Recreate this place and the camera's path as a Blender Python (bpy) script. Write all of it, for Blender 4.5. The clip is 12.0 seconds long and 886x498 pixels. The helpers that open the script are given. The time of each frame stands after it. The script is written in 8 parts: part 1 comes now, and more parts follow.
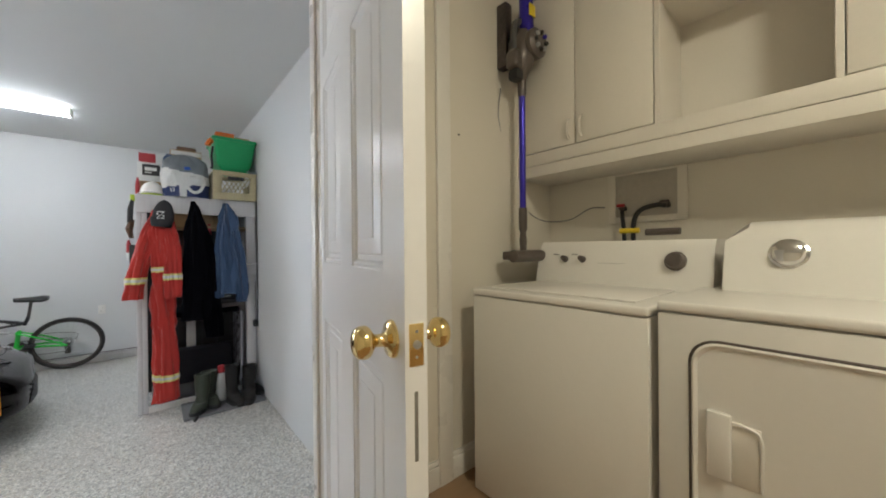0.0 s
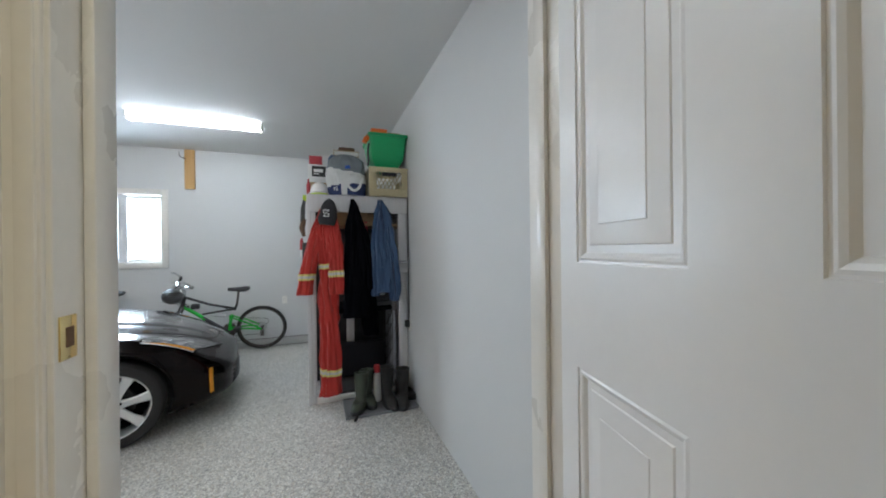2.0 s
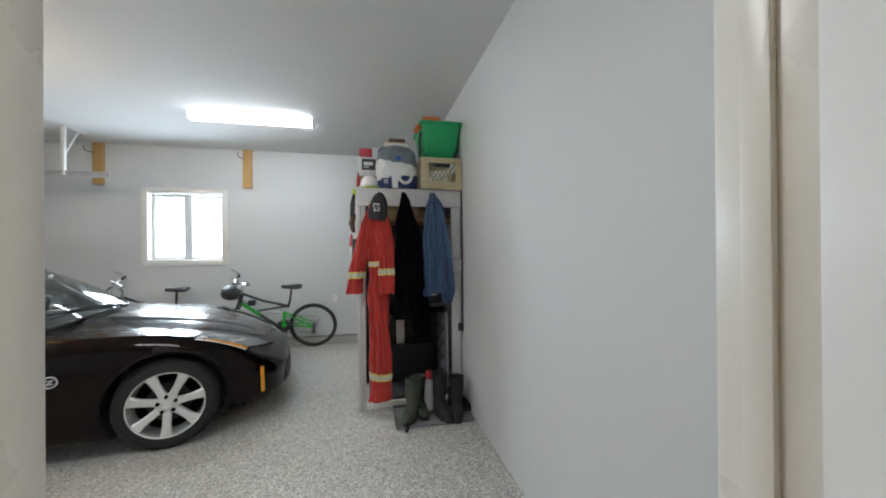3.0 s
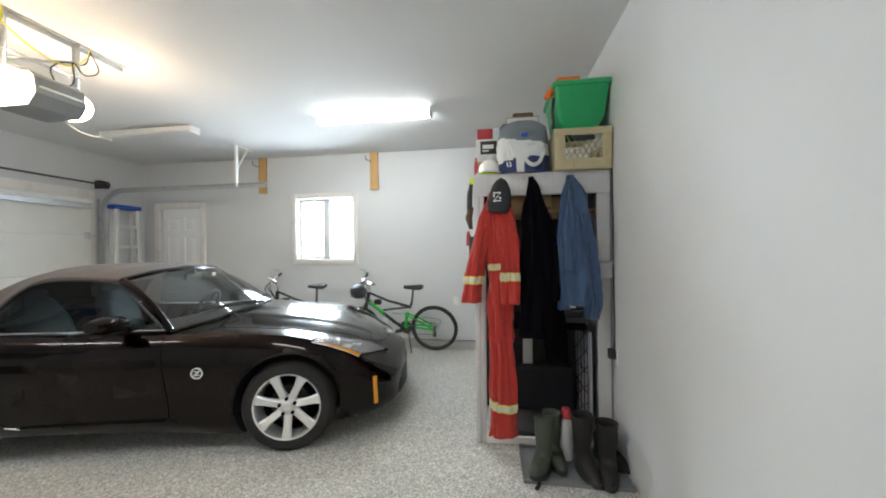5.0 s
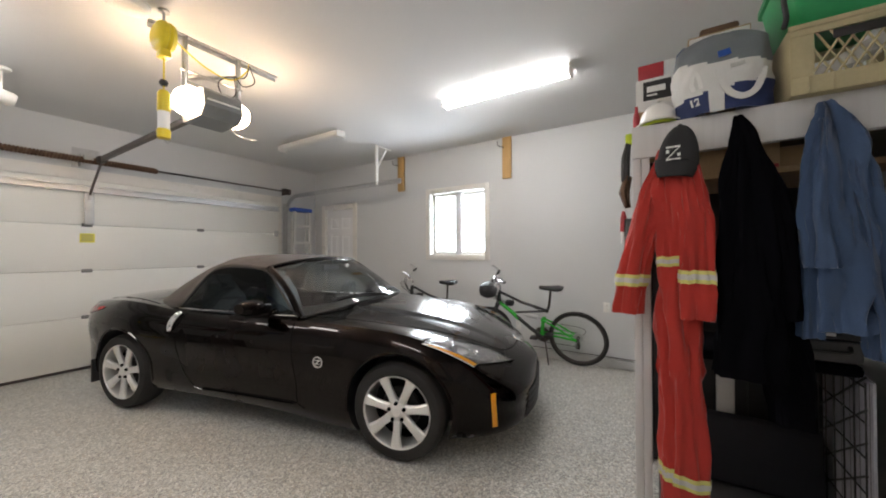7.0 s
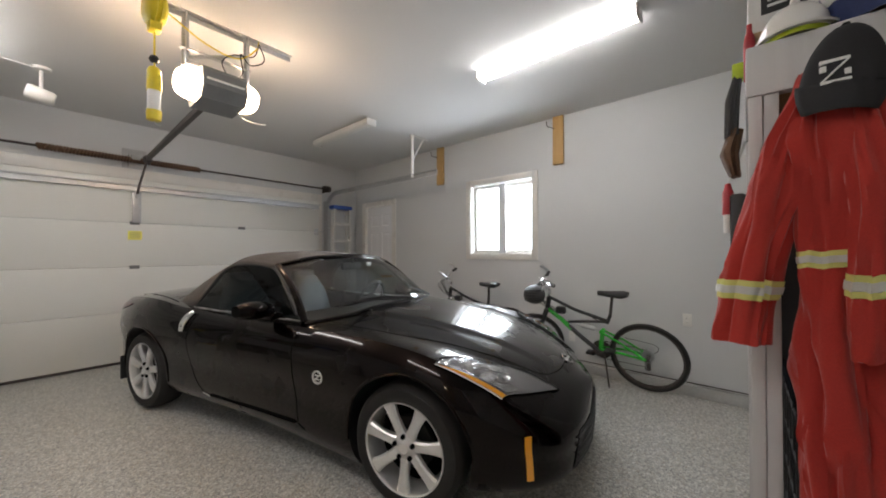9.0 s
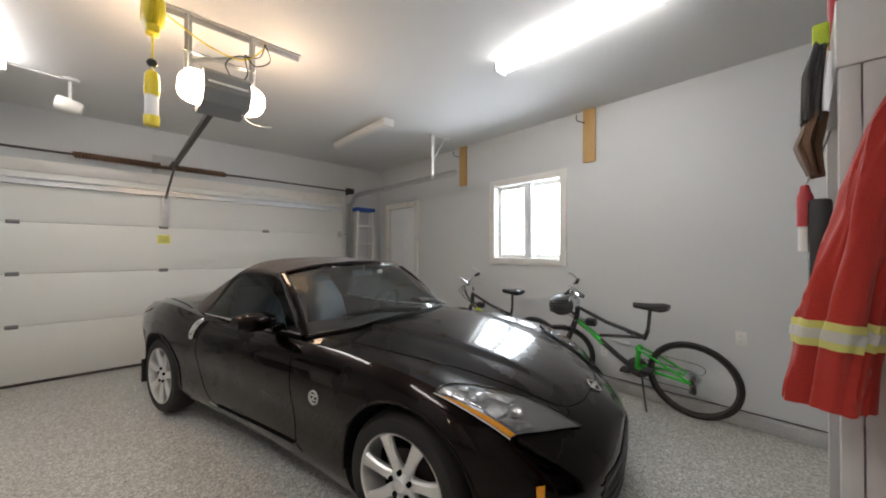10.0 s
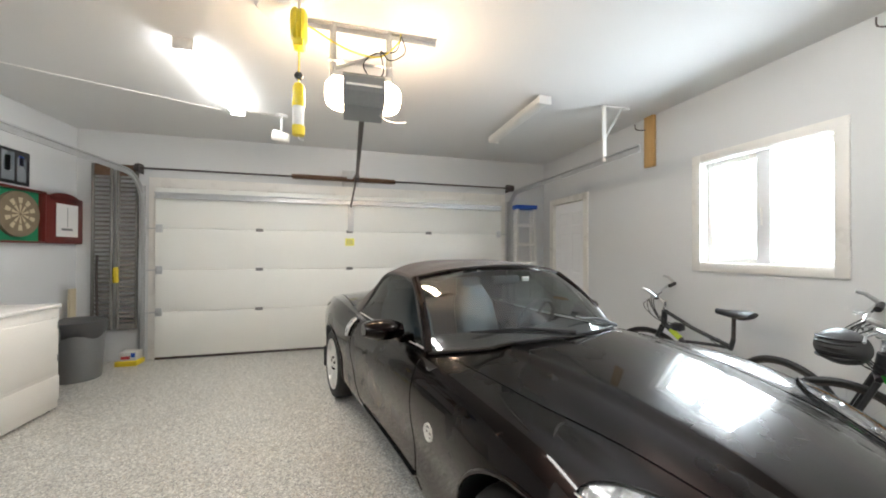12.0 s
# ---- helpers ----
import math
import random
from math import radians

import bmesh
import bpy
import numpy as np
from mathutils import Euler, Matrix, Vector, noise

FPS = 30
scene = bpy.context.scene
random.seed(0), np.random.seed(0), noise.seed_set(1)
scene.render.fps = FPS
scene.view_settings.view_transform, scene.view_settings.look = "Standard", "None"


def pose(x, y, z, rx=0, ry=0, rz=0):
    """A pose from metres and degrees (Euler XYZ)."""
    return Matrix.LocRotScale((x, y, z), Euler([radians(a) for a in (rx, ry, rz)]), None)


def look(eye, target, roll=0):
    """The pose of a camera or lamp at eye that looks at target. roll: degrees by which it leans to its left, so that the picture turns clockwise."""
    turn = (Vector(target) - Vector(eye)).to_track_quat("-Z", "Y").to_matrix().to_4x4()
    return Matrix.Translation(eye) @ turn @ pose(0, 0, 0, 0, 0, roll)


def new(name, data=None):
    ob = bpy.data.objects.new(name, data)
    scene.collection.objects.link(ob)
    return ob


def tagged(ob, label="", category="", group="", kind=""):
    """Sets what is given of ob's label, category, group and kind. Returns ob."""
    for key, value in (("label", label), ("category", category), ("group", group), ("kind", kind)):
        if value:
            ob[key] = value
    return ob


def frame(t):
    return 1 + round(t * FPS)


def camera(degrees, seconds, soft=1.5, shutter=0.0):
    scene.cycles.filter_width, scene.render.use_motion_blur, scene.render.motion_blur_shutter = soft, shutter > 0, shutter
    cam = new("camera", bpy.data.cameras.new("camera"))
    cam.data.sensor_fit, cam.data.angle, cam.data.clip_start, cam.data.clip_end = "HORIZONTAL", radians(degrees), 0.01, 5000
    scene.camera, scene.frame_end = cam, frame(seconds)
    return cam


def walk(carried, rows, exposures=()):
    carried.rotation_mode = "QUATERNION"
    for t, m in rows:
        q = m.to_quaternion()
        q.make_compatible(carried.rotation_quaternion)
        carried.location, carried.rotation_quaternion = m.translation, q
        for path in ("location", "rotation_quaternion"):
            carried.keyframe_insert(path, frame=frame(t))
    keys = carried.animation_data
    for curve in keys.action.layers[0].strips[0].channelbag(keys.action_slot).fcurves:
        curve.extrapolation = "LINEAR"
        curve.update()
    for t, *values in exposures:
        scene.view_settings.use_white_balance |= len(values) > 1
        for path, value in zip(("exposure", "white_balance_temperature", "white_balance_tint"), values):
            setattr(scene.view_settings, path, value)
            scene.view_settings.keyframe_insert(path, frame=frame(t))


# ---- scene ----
cam = camera(104.6, 12.0, soft=1.9)
PATH = [
    (0, (-0.004, -0.054, 1.442), (1.296, 1.466, 1.439), -0.5),
    (0.5, (-0.018, 0.141, 1.433), (1.105, 1.797, 1.423), -0.7),
    (1, (-0.027, 0.312, 1.43), (0.933, 2.066, 1.426), -0.5),
    (1.5, (-0.001, 0.452, 1.421), (0.796, 2.286, 1.42), -0.6),
    (2, (0.0, 0.582, 1.427), (0.683, 2.462, 1.426), -0.6),
    (2.5, (-0.022, 0.731, 1.41), (0.542, 2.65, 1.413), -0.5),
    (4.5, (0.046, 1.318, 1.382), (-0.032, 3.316, 1.387), -0.6),
    (5, (0.034, 1.455, 1.397), (-0.254, 3.434, 1.405), -0.6),
    (5.5, (0.01, 1.571, 1.392), (-0.45, 3.518, 1.406), -0.5),
    (6, (-0.019, 1.7, 1.359), (-0.681, 3.587, 1.372), -0.4),
    (6.5, (-0.005, 1.841, 1.342), (-0.874, 3.643, 1.357), -0.4),
    (7, (0.003, 1.989, 1.327), (-1.057, 3.684, 1.343), -0.3),
    (9, (-0.115, 2.499, 1.298), (-1.429, 4.006, 1.318), -0.1),
    (9.5, (-0.126, 2.629, 1.344), (-1.496, 4.087, 1.361), -0.0),
    (10, (-0.154, 2.748, 1.361), (-1.603, 4.126, 1.377), 0.1),
    (10.5, (-0.198, 2.868, 1.372), (-1.722, 4.164, 1.385), 0.2),
    (11, (-0.286, 2.981, 1.367), (-1.946, 4.097, 1.381), 0.2),
    (11.5, (-0.379, 3.071, 1.381), (-2.188, 3.925, 1.387), 0.3),
    (12, (-0.481, 3.179, 1.378), (-2.412, 3.698, 1.392), 0.2),
]
# the picture starts cool and bright, warms as the opener's lamps come into view
EXPOSURES = [
    (0, 0.2, 5850, 9), (0.5, 0.16, 5800, 8), (1.0, 0.18, 5450, 7), (1.5, 0.04, 5500, 6), (2.5, -0.07, 5850, 7), (4.5, 0.42, 6000, 6), (5.5, 0.29, 6150, 7),
    (6.0, 0.16, 6250, 9), (6.5, 0.2, 6450, 12), (7, -0.03, 6550, 13), (9.5, -0.43, 6500, 13), (10.5, 0.02, 6400, 11), (11.2, 0.2, 6400, 10), (12, 0.45, 6350, 9),
]
walk(cam, [(t, look(eye, target, roll)) for t, eye, target, roll in PATH], EXPOSURES)

# ---- world and light ----
world = bpy.data.worlds.new("world")
scene.world = world
world.use_nodes = True
wn = world.node_tree.nodes
sky = wn.new("ShaderNodeTexSky")
sky.sky_type, sky.sun_disc = "NISHITA", False
sky.sun_elevation, sky.sun_rotation = radians(48), radians(200)
wn["Background"].inputs["Strength"].default_value = 0.12
world.node_tree.links.new(sky.outputs["Color"], wn["Background"].inputs["Color"])
sun_data = bpy.data.lights.new("sun", "SUN")
sun_data.energy, sun_data.angle, sun_data.color = 3.0, radians(0.5), (1, 0.95, 0.88)
sun = new("sun", sun_data)
sun.matrix_basis = look((0, -6, 12), (1.5, 3, 0))
# daylight that enters by the window
day_data = bpy.data.lights.new("window_daylight", "AREA")
day_data.shape, day_data.size, day_data.size_y = "RECTANGLE", 0.9, 0.9
day_data.energy, day_data.color = 58, (0.86, 0.93, 1.0)
day = new("window_daylight", day_data)
day.matrix_basis = look((-2.47, 6.56, 1.74), (-2.47, 5.0, 1.3))

# ---- mesh helpers ----
ROOT = {}


def box(bm, x0, x1, y0, y1, z0, z1, bevel=0.0, seg=2):
    """A box between two corners, its edges rounded."""
    m = Matrix.LocRotScale(((x0 + x1) / 2, (y0 + y1) / 2, (z0 + z1) / 2), None, (abs(x1 - x0), abs(y1 - y0), abs(z1 - z0)))
    made = bmesh.ops.create_cube(bm, size=1, matrix=m)["verts"]
    if bevel:
        edges = list({e for v in made for e in v.link_edges})
        bmesh.ops.bevel(bm, geom=edges, offset=bevel, segments=seg, profile=0.5, affect="EDGES", clamp_overlap=True)
    return bm


def loft(bm, rings, close=True, cap=True):
    """Skins rings of points; returns the rows of vertices."""
    rows = [[bm.verts.new(p) for p in ring] for ring in rings]
    n = len(rows[0])
    for a, b in zip(rows, rows[1:]):
        for i in range(n if close else n - 1):
            k = (i + 1) % n
            bm.faces.new((a[i], a[k], b[k], b[i]))
    if cap and close:
        bm.faces.new(rows[0][::-1])
        bm.faces.new(rows[-1])
    return rows


def tube(bm, pts, r, seg=8, cap=True):
    """A round tube along points; r is one radius or one for each point."""
    pts = [Vector(p) for p in pts]
    rs = r if isinstance(r, (list, tuple)) else [r] * len(pts)
    rings, side = [], None
    for i, p in enumerate(pts):
        t = (pts[min(i + 1, len(pts) - 1)] - pts[max(i - 1, 0)]).normalized()
        ref = side if side is not None else (Vector((0, 0, 1)) if abs(t.z) < 0.9 else Vector((1, 0, 0)))
        a = (ref - t * ref.dot(t)).normalized()
        b = t.cross(a)
        side = a
        rings.append([p + rs[i] * (math.cos(q) * a + math.sin(q) * b) for q in (2 * math.pi * k / seg for k in range(seg))])
    loft(bm, rings, True, cap)
    return bm


def lathe(bm, profile, seg=32, m=None, closed=False):
    """Turns (radius, height) pairs round the z axis, then applies m."""
    m = m or Matrix()
    prof = list(profile) + ([profile[0]] if closed else [])
    rows = [[bm.verts.new(m @ Vector((r * math.cos(q), r * math.sin(q), h))) for q in (2 * math.pi * k / seg for k in range(seg))] for r, h in prof]
    for a, b in zip(rows, rows[1:]):
        for i in range(seg):
            k = (i + 1) % seg
            bm.faces.new((a[i], a[k], b[k], b[i]))
    return bm


def spline(knots, n):
    """Points of a smooth curve through knots."""
    k = [Vector(p) for p in knots]
    k = [2 * k[0] - k[1]] + k + [2 * k[-1] - k[-2]]
    out = []
    for i in range(1, len(k) - 2):
        for s in range(n):
            t = s / n
            a, b, c, d = k[i - 1:i + 3]
            out.append(0.5 * (2 * b + (c - a) * t + (2 * a - 5 * b + 4 * c - d) * t * t + (3 * b - a - 3 * c + d) * t ** 3))
    out.append(k[-2])
    return out


def smooth_at(table, x):
    """A smooth value at x from (x, value) pairs in rising order."""
    xs, ys = [p[0] for p in table], [p[1] for p in table]
    if x <= xs[0]:
        return ys[0]
    if x >= xs[-1]:
        return ys[-1]
    i = max(j for j in range(len(xs) - 1) if xs[j] <= x)
    h = xs[i + 1] - xs[i]
    t = (x - xs[i]) / h

    def slope(j):
        if j == 0 or j == len(xs) - 1:
            return 0 if len(xs) < 3 else (ys[min(j + 1, len(xs) - 1)] - ys[max(j - 1, 0)]) / (xs[min(j + 1, len(xs) - 1)] - xs[max(j - 1, 0)])
        return (ys[j + 1] - ys[j - 1]) / (xs[j + 1] - xs[j - 1])
    a, b = slope(i) * h, slope(i + 1) * h
    return (2 * t ** 3 - 3 * t * t + 1) * ys[i] + (t ** 3 - 2 * t * t + t) * a + (3 * t * t - 2 * t ** 3) * ys[i + 1] + (t ** 3 - t * t) * b


def mesh_of(name, bm, mats, smooth=35):
    bmesh.ops.recalc_face_normals(bm, faces=bm.faces[:])
    me = bpy.data.meshes.new(name)
    if smooth:
        for f in bm.faces:
            f.smooth = True
        cut = radians(smooth)
        for e in bm.edges:
            if len(e.link_faces) == 2 and e.calc_face_angle(0) > cut:
                e.smooth = False
    bm.to_mesh(me)
    bm.free()
    for m in (mats if isinstance(mats, (list, tuple)) else [mats]):
        me.materials.append(m)
    return me


def thing(name, label, category, at=(0, 0, 0), rz=0, group="", kind="", local=False):
    """An Empty at a thing's base. Its parts are given in the world, or, if local, in its own axes."""
    ob = new(name)
    ob.empty_display_size = 0.1
    ob.matrix_basis = pose(*at, 0, 0, rz)
    ROOT[ob] = Matrix() if local else ob.matrix_basis.inverted()
    return tagged(ob, label, category, group, kind)


def part(name, bm, material, parent, label="", smooth=35):
    top = parent
    while top.parent:
        top = top.parent
    bm.transform(ROOT.get(top, Matrix()))
    ob = new(name, mesh_of(name, bm, material, smooth))
    ob.parent = parent
    if label:
        ob["label"] = label
    return ob


def solo(name, bm, material, label="", category="", group="", kind="", smooth=35):
    """A thing, or a piece of the setting, that is one mesh."""
    ob = new(name, mesh_of(name, bm, material, smooth))
    ROOT[ob] = Matrix()
    return tagged(ob, label, category, group, kind)


def B(x0, x1, y0, y1, z0, z1, bevel=0.0, seg=2):
    return box(bmesh.new(), x0, x1, y0, y1, z0, z1, bevel, seg)


def words(text, size, m, material, parent, name="lettering", bold=0.0):
    """Flat lettering in the built-in font, as a mesh."""
    cu = bpy.data.curves.new(name, "FONT")
    cu.body, cu.size, cu.extrude, cu.offset = text, size, 0.0006, bold
    cu.align_x, cu.align_y = "CENTER", "CENTER"
    tmp = new("tmp_text", cu)
    me = bpy.data.meshes.new_from_object(tmp.evaluated_get(bpy.context.evaluated_depsgraph_get()))
    bpy.data.objects.remove(tmp)
    bm = bmesh.new()
    bm.from_mesh(me)
    bm.transform(m)
    return part(name, bm, material, parent, smooth=0)


# ---- materials ----
def material(name, col, rough=0.5, metal=0.0, var=0.08, scale=6.0, bump=0.0, bscale=80.0, coat=0.0, tint=None, spec=0.5, wear=0.0, sheen=0.0, rvar=0.1):
    """A principled surface whose colour and gloss vary at two scales, with fine relief."""
    m = bpy.data.materials.new(name)
    m.use_nodes = True
    nt = m.node_tree
    n, l = nt.nodes, nt.links
    b = n["Principled BSDF"]
    co = n.new("ShaderNodeTexCoord")
    big, fine = n.new("ShaderNodeTexNoise"), n.new("ShaderNodeTexNoise")
    big.inputs["Scale"].default_value, big.inputs["Detail"].default_value = scale, 5
    fine.inputs["Scale"].default_value, fine.inputs["Detail"].default_value = bscale, 4
    l.new(co.outputs["Object"], big.inputs["Vector"])
    l.new(co.outputs["Object"], fine.inputs["Vector"])
    mix = n.new("ShaderNodeMix")
    mix.data_type = "RGBA"
    dark = [c * (1 - var) for c in col]
    light = [min(1, c * (1 + var)) for c in (tint or col)]
    mix.inputs["A"].default_value, mix.inputs["B"].default_value = (*dark, 1), (*light, 1)
    l.new(big.outputs["Fac"], mix.inputs["Factor"])
    grain = n.new("ShaderNodeMix")
    grain.data_type, grain.blend_type = "RGBA", "MULTIPLY"
    ramp = n.new("ShaderNodeMapRange")
    ramp.inputs["To Min"].default_value, ramp.inputs["To Max"].default_value = 1 - var * 1.2, 1 + var * 1.2
    l.new(fine.outputs["Fac"], ramp.inputs["Value"])
    grain.inputs["Factor"].default_value = 1
    l.new(mix.outputs["Result"], grain.inputs["A"])
    l.new(ramp.outputs["Result"], grain.inputs["B"])
    l.new(grain.outputs["Result"], b.inputs["Base Color"])
    rr = n.new("ShaderNodeMapRange")
    rr.inputs["To Min"].default_value, rr.inputs["To Max"].default_value = max(0, rough - rvar * rough), min(1, rough + rvar * rough)
    l.new(big.outputs["Fac"], rr.inputs["Value"])
    l.new(rr.outputs["Result"], b.inputs["Roughness"])
    b.inputs["Metallic"].default_value = metal
    b.inputs["Specular IOR Level"].default_value = spec
    b.inputs["Coat Weight"].default_value, b.inputs["Coat Roughness"].default_value = coat, 0.03
    b.inputs["Sheen Weight"].default_value = sheen
    if bump:
        bp = n.new("ShaderNodeBump")
        bp.inputs["Strength"].default_value, bp.inputs["Distance"].default_value = bump, 0.002
        l.new(fine.outputs["Fac"], bp.inputs["Height"])
        l.new(bp.outputs["Normal"], b.inputs["Normal"])
    return m


def glow(name, col, strength):
    m = bpy.data.materials.new(name)
    m.use_nodes = True
    b = m.node_tree.nodes["Principled BSDF"]
    b.inputs["Base Color"].default_value = (0.8, 0.8, 0.8, 1)
    b.inputs["Emission Color"].default_value, b.inputs["Emission Strength"].default_value = (*col, 1), strength
    return m


def clear(name, col=(1, 1, 1), rough=0.0):
    """Thin glass: mostly clear, with a mirror-like gloss by angle."""
    m = bpy.data.materials.new(name)
    m.use_nodes = True
    n, l = m.node_tree.nodes, m.node_tree.links
    n.remove(n["Principled BSDF"])
    a, g, x, fr = n.new("ShaderNodeBsdfTransparent"), n.new("ShaderNodeBsdfGlossy"), n.new("ShaderNodeMixShader"), n.new("ShaderNodeLayerWeight")
    pw, mr = n.new("ShaderNodeMath"), n.new("ShaderNodeMapRange")
    pw.operation, pw.inputs[1].default_value = "POWER", 5
    mr.inputs["To Min"].default_value = 0.05
    a.inputs["Color"].default_value, g.inputs["Roughness"].default_value = (*col, 1), rough
    l.new(fr.outputs["Facing"], pw.inputs[0])
    l.new(pw.outputs["Value"], mr.inputs["Value"])
    l.new(mr.outputs["Result"], x.inputs["Fac"])
    l.new(a.outputs["BSDF"], x.inputs[1])
    l.new(g.outputs["BSDF"], x.inputs[2])
    l.new(x.outputs["Shader"], n["Material Output"].inputs["Surface"])
    return m


def wood(name, col, dark, scale=9.0, rough=0.5, along="z"):
    m = material(name, col, rough, 0, 0.06, 4, 0.15, 120)
    nt = m.node_tree
    n, l = nt.nodes, nt.links
    co, mp, wv = n.new("ShaderNodeTexCoord"), n.new("ShaderNodeMapping"), n.new("ShaderNodeTexNoise")
    mp.inputs["Scale"].default_value = {"z": (scale * 4, scale * 4, scale * 0.2), "x": (scale * 0.2, scale * 4, scale * 4), "y": (scale * 4, scale * 0.2, scale * 4)}[along]
    wv.inputs["Scale"].default_value, wv.inputs["Detail"].default_value, wv.inputs["Distortion"].default_value = 1.5, 6, 0.6
    l.new(co.outputs["Object"], mp.inputs["Vector"])
    l.new(mp.outputs["Vector"], wv.inputs["Vector"])
    mix = n.new("ShaderNodeMix")
    mix.data_type = "RGBA"
    mix.inputs["A"].default_value, mix.inputs["B"].default_value = (*dark, 1), (*col, 1)
    l.new(wv.outputs["Fac"], mix.inputs["Factor"])
    l.new(mix.outputs["Result"], n["Principled BSDF"].inputs["Base Color"])
    return m


def flake_floor():
    """Epoxy floor broadcast with paint flakes under a glossy seal."""
    m = bpy.data.materials.new("flake_epoxy")
    m.use_nodes = True
    n, l = m.node_tree.nodes, m.node_tree.links
    b = n["Principled BSDF"]
    co = n.new("ShaderNodeTexCoord")
    cells = []
    for s in (125, 60):
        v = n.new("ShaderNodeTexVoronoi")
        v.inputs["Scale"].default_value = s
        l.new(co.outputs["Object"], v.inputs["Vector"])
        cells.append(v)
    ramp = n.new("ShaderNodeValToRGB")
    ramp.color_ramp.interpolation = "CONSTANT"
    stops = [(0.0, (0.30, 0.30, 0.29)), (0.12, (0.50, 0.49, 0.46)), (0.4, (0.62, 0.61, 0.57)), (0.6, (0.40, 0.40, 0.38)), (0.74, (0.72, 0.71, 0.67)), (0.92, (0.47, 0.42, 0.35))]
    el = ramp.color_ramp.elements
    while len(el) < len(stops):
        el.new(0.5)
    for e, (p, c) in zip(el, stops):
        e.position, e.color = p, (*c, 1)
    sep = n.new("ShaderNodeSeparateColor")
    l.new(cells[0].outputs["Color"], sep.inputs["Color"])
    l.new(sep.outputs["Red"], ramp.inputs["Fac"])
    ramp2 = n.new("ShaderNodeMapRange")
    ramp2.inputs["To Min"].default_value, ramp2.inputs["To Max"].default_value = 0.84, 1.14
    sep2 = n.new("ShaderNodeSeparateColor")
    l.new(cells[1].outputs["Color"], sep2.inputs["Color"])
    l.new(sep2.outputs["Green"], ramp2.inputs["Value"])
    stain = n.new("ShaderNodeTexNoise")
    stain.inputs["Scale"].default_value, stain.inputs["Detail"].default_value = 1.3, 6
    l.new(co.outputs["Object"], stain.inputs["Vector"])
    sm = n.new("ShaderNodeMapRange")
    sm.inputs["To Min"].default_value, sm.inputs["To Max"].default_value = 0.86, 1.1
    l.new(stain.outputs["Fac"], sm.inputs["Value"])
    mul = n.new("ShaderNodeMath")
    mul.operation = "MULTIPLY"
    l.new(ramp2.outputs["Result"], mul.inputs[0])
    l.new(sm.outputs["Result"], mul.inputs[1])
    mix = n.new("ShaderNodeMix")
    mix.data_type, mix.blend_type = "RGBA", "MULTIPLY"
    mix.inputs["Factor"].default_value = 1
    l.new(ramp.outputs["Color"], mix.inputs["A"])
    l.new(mul.outputs["Value"], mix.inputs["B"])
    l.new(mix.outputs["Result"], b.inputs["Base Color"])
    rg = n.new("ShaderNodeMapRange")
    rg.inputs["To Min"].default_value, rg.inputs["To Max"].default_value = 0.24, 0.42
    l.new(stain.outputs["Fac"], rg.inputs["Value"])
    l.new(rg.outputs["Result"], b.inputs["Roughness"])
    bp = n.new("ShaderNodeBump")
    bp.inputs["Strength"].default_value, bp.inputs["Distance"].default_value = 0.25, 0.001
    l.new(sep.outputs["Blue"], bp.inputs["Height"])
    l.new(bp.outputs["Normal"], b.inputs["Normal"])
    return m


M_FLOOR = flake_floor()
M_WALL = material("grey_wall_paint", (0.66, 0.67, 0.675), 0.62, 0, 0.025, 1.6, 0.12, 220)
M_CEIL = material("white_ceiling_paint", (0.74, 0.74, 0.73), 0.75, 0, 0.02, 1.2, 0.2, 160)
M_LWALL = material("cream_wall_paint", (0.72, 0.68, 0.60), 0.6, 0, 0.025, 2, 0.12, 220)
M_TRIM = material("white_gloss_trim", (0.80, 0.78, 0.74), 0.28, 0, 0.025, 5, 0.06, 60)
M_DOOR = material("white_gloss_door", (0.88, 0.885, 0.90), 0.30, 0, 0.015, 5, 0.03, 50)
M_LFLOOR = wood("tan_laundry_floor", (0.36, 0.24, 0.14), (0.26, 0.16, 0.09), 5, 0.4, "x")
M_CURB = material("painted_concrete_curb", (0.50, 0.50, 0.49), 0.6, 0, 0.12, 5, 0.4, 70)
M_GD = material("white_steel_door", (0.80, 0.80, 0.76), 0.42, 0, 0.02, 2, 0.25, 260)
M_STEEL = material("galvanised_steel", (0.55, 0.56, 0.57), 0.38, 0.9, 0.12, 14, 0.1, 60)
M_HINGE = material("dull_zinc_hinge", (0.22, 0.22, 0.22), 0.5, 0.5, 0.15, 20, 0.1, 60)
M_DKSTEEL = material("dark_oiled_steel", (0.10, 0.085, 0.08), 0.5, 0.7, 0.3, 30, 0.2, 60)
M_BLACK = material("black_plastic", (0.018, 0.018, 0.019), 0.45, 0, 0.15, 12, 0.1, 90)
M_RUBBER = material("black_rubber", (0.016, 0.0145, 0.0135), 0.7, 0, 0.2, 10, 0.2, 60)
M_WHITE = material("white_enamel", (0.82, 0.80, 0.76), 0.25, 0, 0.015, 4, 0.03, 60)
M_WPLAST = material("white_plastic", (0.83, 0.82, 0.79), 0.4, 0, 0.02, 6, 0.03, 60)
M_CAB = material("off_white_cabinet", (0.76, 0.72, 0.65), 0.4, 0, 0.02, 4, 0.05, 80)
M_BRASS = material("polished_brass", (0.86, 0.68, 0.32), 0.10, 1.0, 0.05, 12)
M_CHROME = material("chrome", (0.78, 0.78, 0.78), 0.08, 1.0, 0.03, 10)
M_ALLOY = material("silver_alloy", (0.80, 0.79, 0.77), 0.36, 0.6, 0.05, 9, 0.04, 90)
